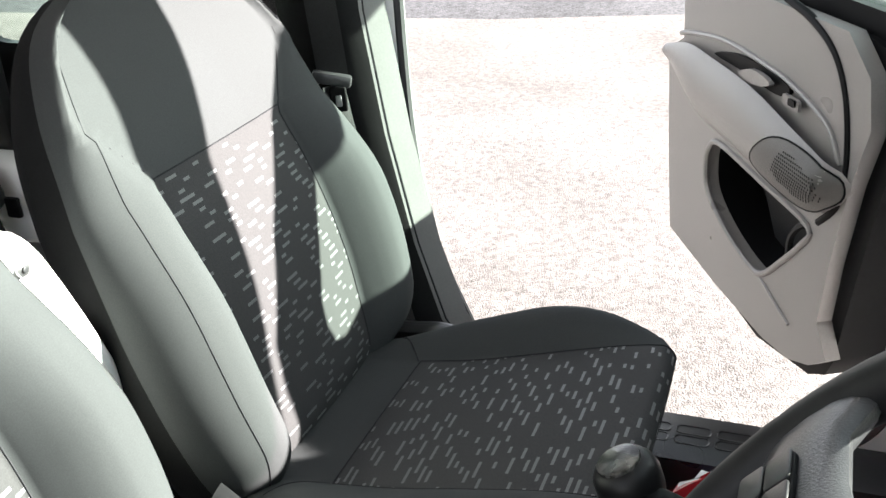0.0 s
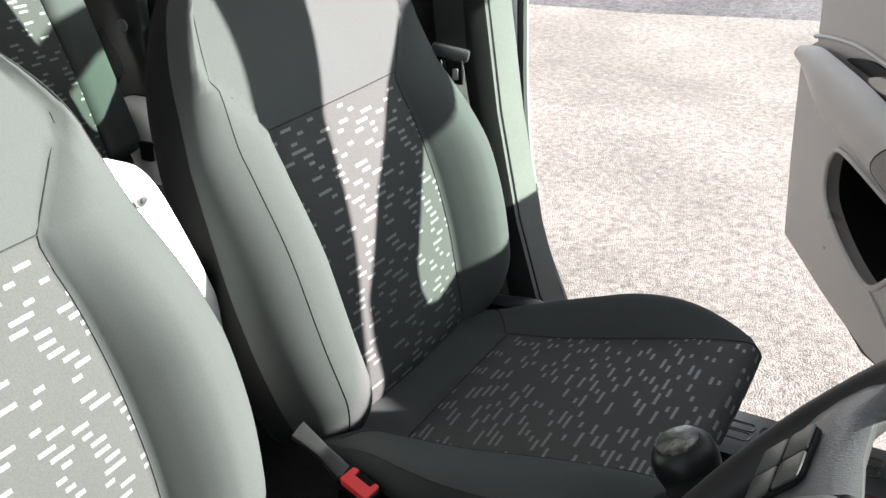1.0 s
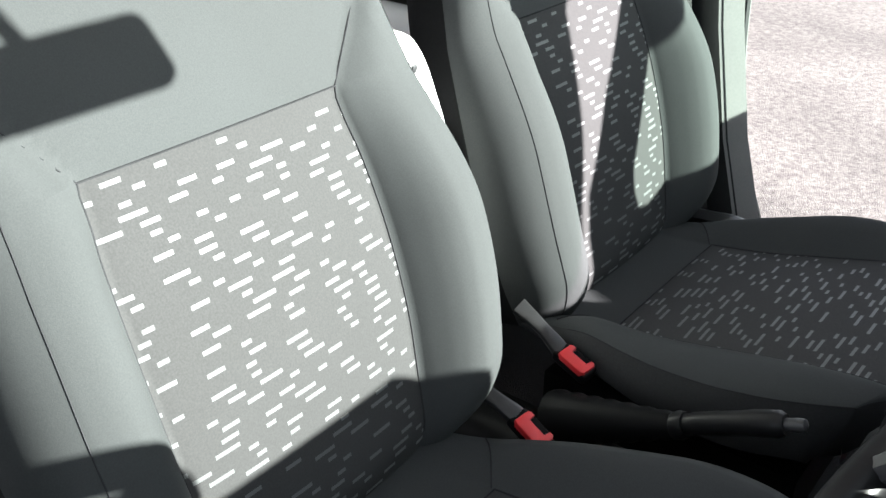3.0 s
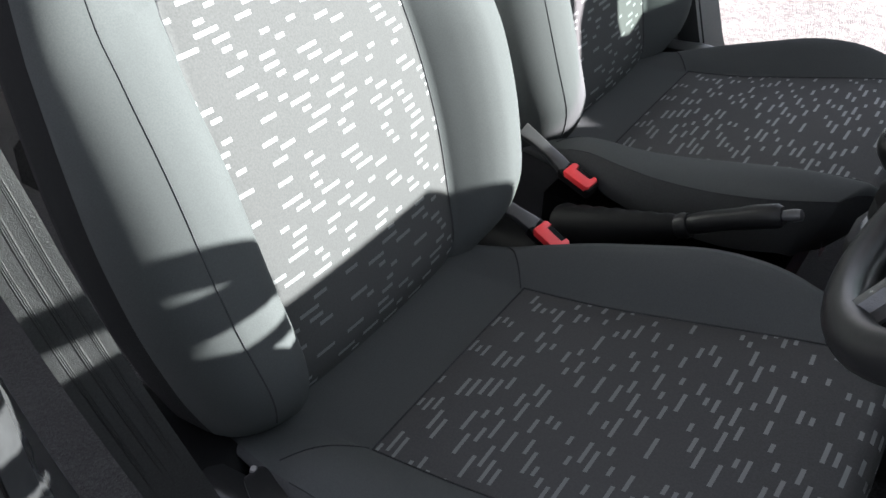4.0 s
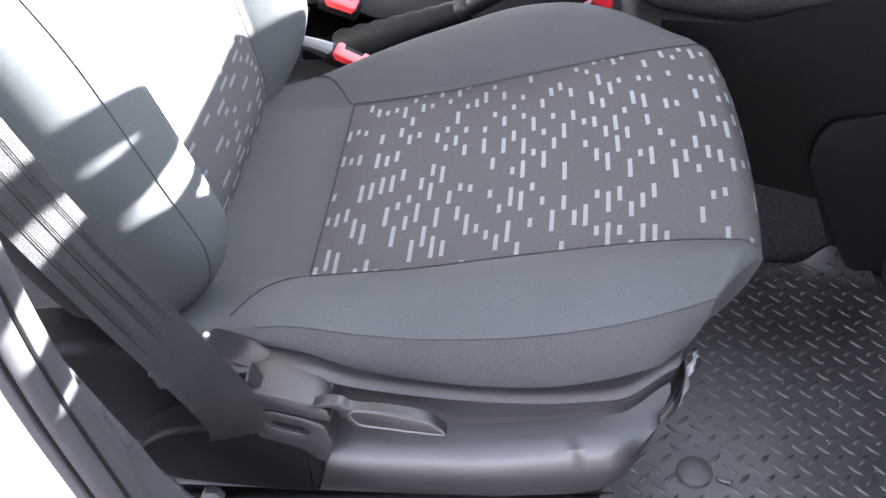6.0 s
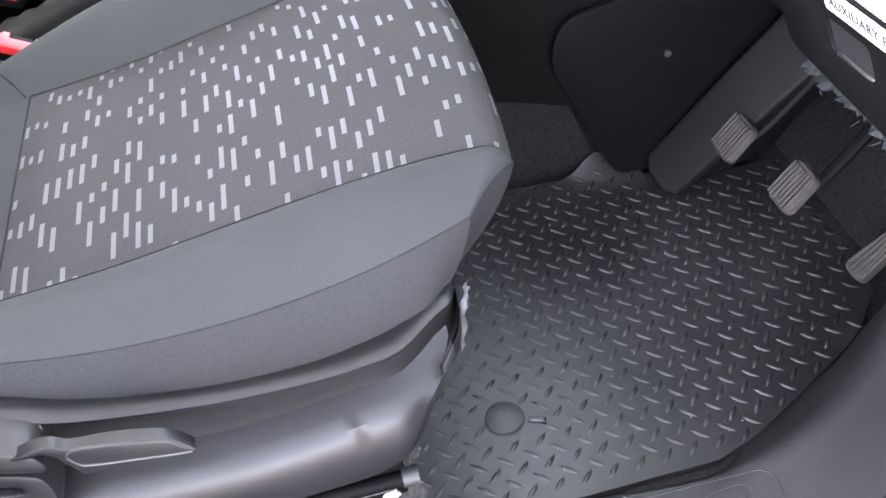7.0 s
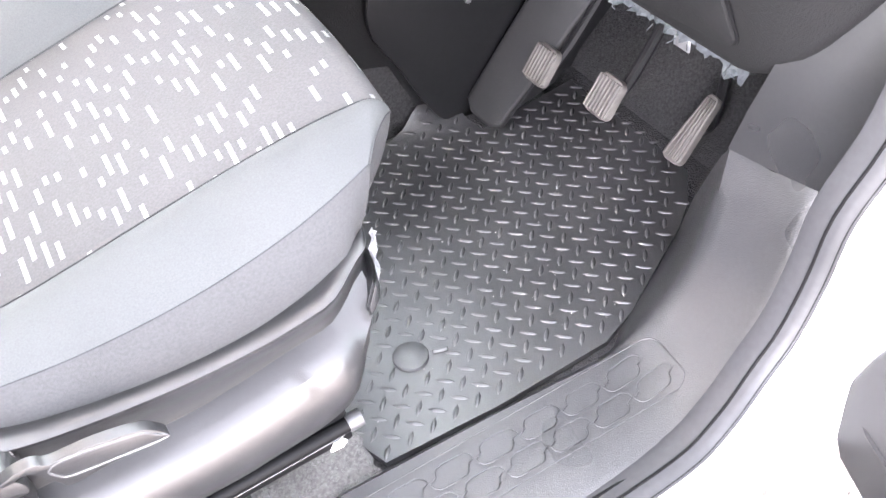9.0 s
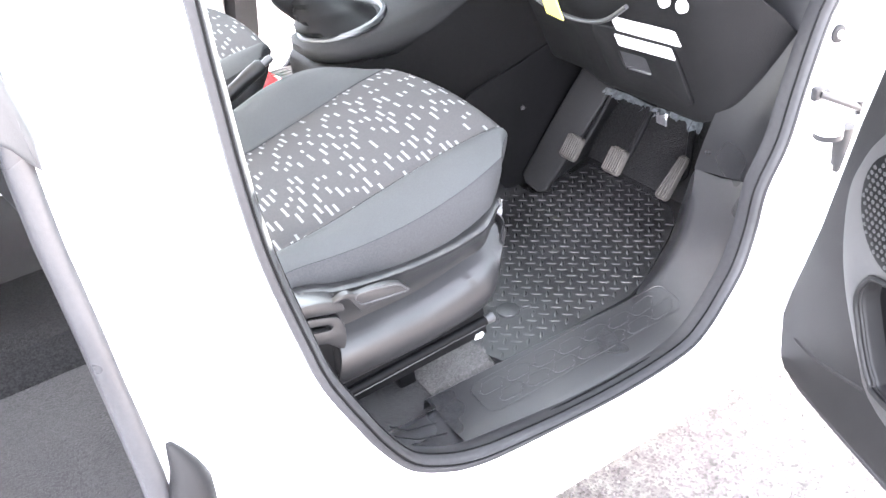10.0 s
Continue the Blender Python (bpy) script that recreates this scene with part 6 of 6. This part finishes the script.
door_plate(rounded(0.088, 0.889, 0.150, 0.911, 0.006, 3), 0.036, 0.006, 0.002, DOOR_GREY, pdoor, "switch_plate")
door_plate(rounded(0.098, 0.896, 0.122, 0.909, 0.003, 3), 0.041, 0.005, 0.001, BLACK, pdoor, "window_switch")
SPK = [(q.x, q.z) for q in smooth_line([(0.215, 0, 0.748), (0.163, 0, 0.812), (0.101, 0, 0.842), (0.002, 0, 0.840), (-0.066, 0, 0.822), (-0.074, 0, 0.788), (-0.040, 0, 0.755), (0.010, 0, 0.733), (0.115, 0, 0.733)], 4, True)]
sc = (0.075, 0.788)
gb = bmesh.new()
grid_faces(gb, [[on_door(sc[0] + (x - sc[0]) * r, sc[1] + (z - sc[1]) * r, arm_off(sc[0] + (x - sc[0]) * r, sc[1] + (z - sc[1]) * r) + 0.0022) for x, z in SPK] for r in (0.02, 0.25, 0.5, 0.75, 0.9, 1.0)], closed_v=True)
bmesh.ops.recalc_face_normals(gb, faces=gb.faces)
grille = part("speaker_grille", gb, DOOR_SPEAKER, pdoor, "darker grey perforated speaker cover")
part("grille_joint", tube([on_door(x, z, arm_off(x, z) + 0.0012) for x, z in SPK], 0.0022, 6, True), BLACK, grille)
MESH = [(0.108, 0.782), (0.084, 0.824), (0.052, 0.832), (-0.050, 0.812), (-0.052, 0.775), (-0.015, 0.754), (0.085, 0.763)]
hv, hf = [], []
for i in range(-14, 15):
    for j in range(-9, 10):
        x, z = 0.03 + 0.0072 * i + (0.0036 if j % 2 else 0), 0.793 + 0.0064 * j
        if inside(x, z, MESH, 0.002):
            b0 = len(hv)
            hv += [tuple(on_door(x + 0.0024 * math.cos(a), z + 0.0024 * math.sin(a), arm_off(x, z) + 0.0029)) for a in (k * math.pi / 3 for k in range(6))]
            hf.append(tuple(range(b0, b0 + 6)))
hm = bpy.data.meshes.new("perforations")
hm.from_pydata(hv, [], hf)
hm.materials.append(BLACK)
holes_ob = new("perforations", hm)
holes_ob.parent = grille
tagged(holes_ob, "rows of small round perforations", kind="stuff")
part("corner_trim", rbox((0.03, 0.05, 0.012), 0.004, 2, PD @ pose(0.742, 0.415, 0)), TRIM, pdoor)
part("cup_holder", tube(smooth_line([on_door(0.045, 0.685, 0.012), on_door(0.085, 0.665, 0.014), on_door(0.115, 0.629, 0.014), on_door(0.122, 0.583, 0.012), on_door(0.112, 0.560, 0.008)], 4), 0.007, 6), DOOR_DARK, pdoor)
part("panel_crease", tube(smooth_line([on_door(0.205, 0.500, 0.025), on_door(0.13, 0.478, 0.027), on_door(0.069, 0.460, 0.026)], 4), 0.004, 6), DOOR_GREY, pdoor)
# window surround with its solid corner towards the hinge
wf = [(0.82, 0.98), (0.80, 1.35), (0.70, 1.60), (0.55, 1.68), (0.25, 1.68), (0.05, 1.60), (-0.145, 1.445), (-0.295, 1.315), (-0.385, 1.20), (-0.400, 1.14), (-0.405, 1.050), (-0.47, 1.040), (-0.47, 0.98)]
wg = [(0.75, 1.092), (0.72, 1.33), (0.63, 1.53), (0.52, 1.60), (0.28, 1.60), (0.10, 1.52), (-0.10, 1.37), (-0.195, 1.285), (-0.24, 1.232), (-0.274, 1.187), (-0.284, 1.145), (-0.276, 1.105), (-0.25, 1.092)]
door_plate(wf, -0.06, 0.04, 0, BLACK, pdoor, "window_frame", "black window frame", holes=(wg[::-1],))
door_plate(wg, -0.042, 0.004, 0, GLASS, pdoor, "window_pane", "green-tinted side window")

# ---- driver door ----
ddoor = thing("driver_door", "open driver door with grey panel, speaker and pocket", "car door")
DD = frame_of((0.868, -0.785, 0), (-0.32, -0.947, 0), (0, 0, 1))
d_in = 1 if (DD.to_3x3() @ Vector((0, 0, 1))).dot(Vector((-0.947, 0.32, 0))) > 0 else -1


def dd_m(off, depth):
    return DD @ Matrix.Translation((0, 0, off)) if d_in > 0 else DD @ Matrix.Translation((0, 0, -off - depth)) 


def dd(x, z, off=0.0):
    return DD @ Vector((x, z, d_in * off))


dshell = [(-0.07, 0.40), (-0.065, 0.30), (-0.045, 0.235), (0.0, 0.212), (0.9, 0.212), (0.97, 0.36), (0.98, 0.95), (0.93, 1.04), (0.12, 1.06), (0.05, 0.75), (-0.01, 0.56)]
part("outer_skin", plate(dshell, 0.05, 0, 1, dd_m(-0.085, 0.05)), PAINT, ddoor)
part("lower_seal", tube([dd(x, z, -0.030) for x, z in ((-0.042, 0.245), (-0.03, 0.230), (0.0, 0.224), (0.083, 0.221), (0.9, 0.222))], 0.009, 8), SEAL, ddoor, "grey rubber seal along the lower edge")
dpock = [(q.x, q.z) for q in smooth_line([(0.205, 0, 0.590), (0.172, 0, 0.567), (0.158, 0, 0.530), (0.170, 0, 0.493), (0.188, 0, 0.452), (0.212, 0, 0.417), (0.25, 0, 0.404), (0.50, 0, 0.41), (0.56, 0, 0.48), (0.50, 0, 0.57), (0.32, 0, 0.598)], 4, True)]
dpanel = [(-0.040, 0.37), (-0.045, 0.32), (-0.040, 0.285), (-0.020, 0.258), (0.095, 0.250), (0.27, 0.256), (0.85, 0.262), (0.94, 0.42), (0.94, 0.95), (0.85, 1.02), (0.22, 1.02), (0.16, 0.94), (0.102, 0.781), (0.039, 0.584), (-0.019, 0.432)]
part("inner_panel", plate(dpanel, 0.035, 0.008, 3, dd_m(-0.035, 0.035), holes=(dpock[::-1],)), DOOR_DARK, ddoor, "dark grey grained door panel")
part("pocket_back", plate([(0.14, 0.38), (0.60, 0.38), (0.60, 0.62), (0.14, 0.62)], 0.004, 0, 1, dd_m(-0.0345, 0.004)), BLACK, ddoor)
sweep = [(q.x, q.z) for q in smooth_line([(0.157, 0, 0.783), (0.126, 0, 0.732), (0.111, 0, 0.692), (0.107, 0, 0.641), (0.113, 0, 0.578), (0.128, 0, 0.527), (0.147, 0, 0.486), (0.176, 0, 0.436), (0.213, 0, 0.385), (0.32, 0, 0.362), (0.60, 0, 0.375), (0.66, 0, 0.48), (0.60, 0, 0.62), (0.48, 0, 0.78), (0.34, 0, 0.85), (0.22, 0, 0.84)], 3, True)]
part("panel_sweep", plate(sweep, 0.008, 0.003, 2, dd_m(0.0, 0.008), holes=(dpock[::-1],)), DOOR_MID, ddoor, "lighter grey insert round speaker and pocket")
part("pocket_lip", tube([dd(x, z, 0.009) for x, z in dpock], 0.005, 8, True), DOOR_DARK, ddoor)
spk = [(0.226 + 0.081 * math.cos(a), 0.700 + 0.090 * math.sin(a)) for a in (2 * math.pi * k / 32 for k in range(32))]
dgr = part("speaker_grille", plate(spk, 0.008, 0.002, 2, dd_m(0.006, 0.008)), BLACK, ddoor, "black perforated speaker grille")
for i in range(-7, 8):
    for j in range(-8, 9):
        x, z = 0.226 + 0.0105 * i + (0.005 if j % 2 else 0), 0.700 + 0.0100 * j
        if ((x - 0.226) / 0.074) ** 2 + ((z - 0.700) / 0.083) ** 2 < 1:
            part("grille_dot", disc(0.0030, 0.0015, (DD @ Matrix.Translation((x, z, d_in * 0.0145)) if d_in > 0 else DD @ Matrix.Translation((x, z, -0.016))), 6, 0), DOOR_MID, dgr)
part("panel_crease", tube(smooth_line([dd(x, z, -0.001) for x, z in ((-0.001, 0.344), (0.062, 0.345), (0.153, 0.369), (0.205, 0.385))], 4), [0.001] + [0.004] * 11 + [0.002], 6), DOOR_DARK, ddoor)
dwf = [(0.95, 1.02), (0.93, 1.34), (0.82, 1.62), (0.55, 1.66), (0.42, 1.62), (0.18, 1.36), (-0.04, 1.06)]
part("window_frame", tube([dd(x, z, -0.05) for x, z in dwf], 0.022, 8), BLACK, ddoor)
part("window_pane", plate(dwf, 0.004, 0, 1, DD @ Matrix.Translation((0, 0, -0.05 * d_in))), GLASS, ddoor, "side window", smooth=False)

# hinge side fittings on the front jamb
jamb = thing("front_jamb_hinge", "white painted door hinge with grey barrel on the front jamb", "hinge")
part("hinge_leaf", rbox((0.060, 0.012, 0.075), 0.005, 2, pose(0.959, -0.758, 0.668)), PAINT, jamb)
part("hinge_barrel", tube([(0.959, -0.768, 0.636), (0.959, -0.768, 0.698)], 0.017, 14), ZINC, jamb)
part("hinge_collar", tube([(0.927, -0.766, 0.698), (0.927, -0.766, 0.720)], 0.022, 16), WHITE_PLASTIC, jamb)
part("collar_ring", tube([(0.927, -0.766, 0.690), (0.927, -0.766, 0.699)], 0.0225, 16), ZINC, jamb)
part("hinge_pin", tube([(0.953, -0.766, 0.620), (0.959, -0.768, 0.638)], [0.005, 0.010], 10), ZINC, jamb)
check = thing("door_check_strap", "grey steel door check strap at the jamb", "check strap")
part("strap", tube([(0.901, -0.764, 0.768), (0.942, -0.775, 0.745), (0.983, -0.775, 0.722)], 0.006, 8), ZINC, check)
part("strap_head", rbox((0.020, 0.012, 0.022), 0.004, 2, pose(0.901, -0.760, 0.768)), ZINC, check)
part("strap_nut", disc(0.009, 0.008, frame_of((0.917, -0.758, 0.762), (1, 0, 0), (0, 0, 1)), 6, 0.001), ZINC, check)
part("strap_end", tube([(0.983, -0.775, 0.734), (0.983, -0.775, 0.712)], 0.007, 8), ZINC, check)
plug = thing("jamb_plug", "grey rubber plug in the white jamb", "plug")
part("plug_body", disc(0.014, 0.005, frame_of((0.936, -0.757, 0.850), (1, 0, 0), (0, 0, 1)), 18, 0.002), DOOR_DARK, plug)
part("plug_centre", disc(0.007, 0.008, frame_of((0.936, -0.757, 0.850), (1, 0, 0), (0, 0, 1)), 12, 0.002), STEEL, plug)
blank = thing("jamb_blank", "small white oval blank in the jamb", "plug")
part("blank_cap", disc(0.011, 0.004, frame_of((0.975, -0.757, 0.776), (1, 0, 0), (0, 0, 1)), 16, 0.002), WHITE_PLASTIC, blank)

# sliding door catch and edge guard on the middle pillar
catch = thing("door_catch", "grey moulded catch on the white pillar", "catch")
cb = []
for t, (dx, dz, r) in enumerate(((-0.004, 0.032, 0.004), (0.0, 0.016, 0.010), (0.004, -0.004, 0.016), (0.004, -0.03, 0.024), (0.0, -0.06, 0.027), (0, -0.085, 0.022), (0, -0.10, 0.012))):
    cb.append([(-0.135 + dx + r * math.cos(a), -0.806 + 0.9 * r * math.sin(a), 0.690 + dz) for a in (2 * math.pi * q / 14 for q in range(14))])
part("catch_body", loft(cb), DOOR_DARK, catch)
part("catch_bolt", disc(0.008, 0.004, frame_of((-0.130, -0.812, 0.638), (1, 0, 0), (0, 0, 1)), 8, 0.001), STEEL, catch)
guard = thing("pillar_guard", "dark plastic guard on the rear doorway edge", "trim")
part("guard_body", plate([(-0.178, 1.22), (-0.170, 1.145), (-0.166, 1.12), (-0.162, 1.09), (-0.164, 1.055), (-0.172, 1.066), (-0.182, 1.082), (-0.194, 1.095), (-0.196, 1.22)], 0.014, 0.005, 3, frame_of((0, -0.803, 0), (1, 0, 0), (0, 0, 1))), DOOR_MID, guard)

# ---- between and behind the seats ----
wp = thing("white_seat_panel", "white plastic panel between the front seats with screw", "panel")
wo = [(q.x, q.z) for q in smooth_line([(-0.13, 0, 1.00), (-0.115, 0, 1.075), (-0.065, 0, 1.10), (-0.022, 0, 1.098), (0.006, 0, 1.072), (0.03, 0, 1.025), (0.067, 0, 0.933), (0.100, 0, 0.835), (0.110, 0, 0.785), (0.095, 0, 0.755), (-0.02, 0, 0.75), (-0.13, 0, 0.76)], 3, True)]
wmx = frame_of((-0.190, 0, 0), (0, 1, 0), (0, 0, 1))
part("shell", plate(wo, 0.040, 0.012, 4, wmx), WHITE_PLASTIC, wp)
part("screw", disc(0.0085, 0.006, frame_of((-0.151, -0.021, 1.058), (0, 1, 0), (0, 0, 1)), 14, 0.002), STEEL, wp)
part("screw_head", disc(0.004, 0.008, frame_of((-0.151, -0.021, 1.058), (0, 1, 0), (0, 0, 1)), 6, 0.0005), TRIM_GREY, wp)
part("bracket", rbox((0.08, 0.04, 0.012), 0.004, 2, pose(-0.145, 0.0, 0.752)), BLACK, wp)
part("leg", rbox((0.02, 0.05, 0.31), 0.006, 2, pose(-0.113, 0.0, 0.60)), BLACK, wp)

rear = thing("rear_bench", "dark grey fabric rear seat with dashed panel", "car seat")
rbw = bmesh.new()
uvl = rbw.loops.layers.uv.new("UVMap")
rl = radians(20)
rp = lambda y, s, n: Vector((-0.80 - s * math.sin(rl) + n * math.cos(rl), y, 0.74 + s * math.cos(rl) + n * math.sin(rl)))
NR, NC = 14, 16
vv = [[rbw.verts.new(rp(-0.10 + 0.62 * j / NC, 0.40 * i / NR, 0.01 * math.sin(math.pi * i / NR))) for j in range(NC + 1)] for i in range(NR + 1)]
for i in range(NR):
    for j in range(NC):
        f = rbw.faces.new((vv[i][j], vv[i][j + 1], vv[i + 1][j + 1], vv[i + 1][j]))
        for lo_, (a, b) in zip(f.loops, ((i, j), (i, j + 1), (i + 1, j + 1), (i + 1, j))):
            lo_[uvl].uv = (3 + 0.62 * b / NC, 2 + 0.40 * a / NR)
part("backrest_panel", rbw, DASHES, rear)
for y0, y1, s0, s1, nm in ((-0.10, 0.52, 0.40, 0.58, "upper_pad"), (0.52, 0.62, 0.06, 0.55, "side_bolster"), (-0.20, -0.10, 0.0, 0.55, "side_bolster")):
    m = Matrix.Translation(rp((y0 + y1) / 2, (s0 + s1) / 2, -0.028)) @ Matrix.Rotation(-rl, 4, "Y")
    part(nm, rbox((0.08, y1 - y0, s1 - s0), 0.028, 4, m), FABRIC, rear)
part("back_core", rbox((0.08, 0.80, 0.56), 0.02, 2, Matrix.Translation(rp(0.20, 0.28, -0.055)) @ Matrix.Rotation(-rl, 4, "Y")), FABRIC, rear)
part("cushion", rbox((0.50, 0.80, 0.16), 0.04, 4, pose(-0.60, 0.20, 0.68, 0, -4, 0)), FABRIC, rear)
part("base", rbox((0.42, 0.72, 0.22), 0.02, 2, pose(-0.66, 0.20, 0.50)), BLACK, rear)
latch = part("seat_latch", rbox((0.03, 0.012, 0.04), 0.004, 2, pose(-0.80, 0.60, 0.80)), BLACK, rear, "black latch at the seat edge")
cpil = thing("rear_pillar_trim", "dark metal rear pillar panel with bolt", "pillar trim")
part("pillar_panel", rbox((0.30, 0.03, 1.0), 0.01, 2, pose(-1.02, 0.715, 1.05)), TRIM, cpil)
part("pillar_bolt", disc(0.013, 0.006, frame_of((-0.920, 0.700, 1.014), (1, 0, 0), (0, 0, 1)), 12, 0.002), STEEL, cpil)
arch = thing("rear_wheel_arch", "white painted inner wheel arch beside the rear seat", "wheel arch")
part("arch_body", rbox((0.40, 0.10, 0.42), 0.04, 4, pose(-0.76, 0.69, 0.66)), PAINT, arch)

# ---- things in the passenger footwell ----
pack = bmesh.new()
PK = random.Random(8)
rows_p = []
for i in range(9):
    row = []
    for j in range(14):
        a = 2 * math.pi * j / 14
        r = (0.085, 0.088, 0.080, 0.082, 0.070, 0.062, 0.048, 0.030, 0.006)[i] * (1 + PK.uniform(-0.14, 0.14))
        row.append(Vector((0.485 + 1.1 * r * math.cos(a), 0.455 + 1.3 * r * math.sin(a), 0.398 + 0.024 * i + PK.uniform(-0.006, 0.006))))
    rows_p.append(row)
grid_faces(pack, rows_p, closed_v=True)
bmesh.ops.recalc_face_normals(pack, faces=pack.faces)
red = thing("carrier_bag", "crumpled red, white and blue plastic bag on the floor", "plastic bag")
part("bag_film", pack, PACKAGING, red, smooth=False)
bag = bmesh.new()
grid_faces(bag, [[Vector((0.40 + 0.02 * i + 0.008 * math.sin(j * 2.1 + i), 0.36 + 0.022 * j, 0.44 + 0.016 * math.sin(i * 1.9 + j * 1.3) + 0.01 * (i % 2))) for j in range(8)] for i in range(7)])
bmesh.ops.solidify(bag, geom=list(bag.faces), thickness=0.001)
tagged(part("crumpled_bag", bag, CLEAR), "crumpled clear plastic bag in the passenger footwell", "plastic bag")

# mirror and visors over the screen
mirror = thing("rear_view_mirror", "black rear view mirror above the windscreen", "mirror")
part("mirror_body", rbox((0.03, 0.24, 0.07), 0.012, 3, pose(0.56, -0.08, 1.475)), BLACK, mirror)
part("mirror_stem", tube([(0.57, -0.06, 1.50), (0.63, -0.03, 1.60)], 0.008, 8), BLACK, mirror)
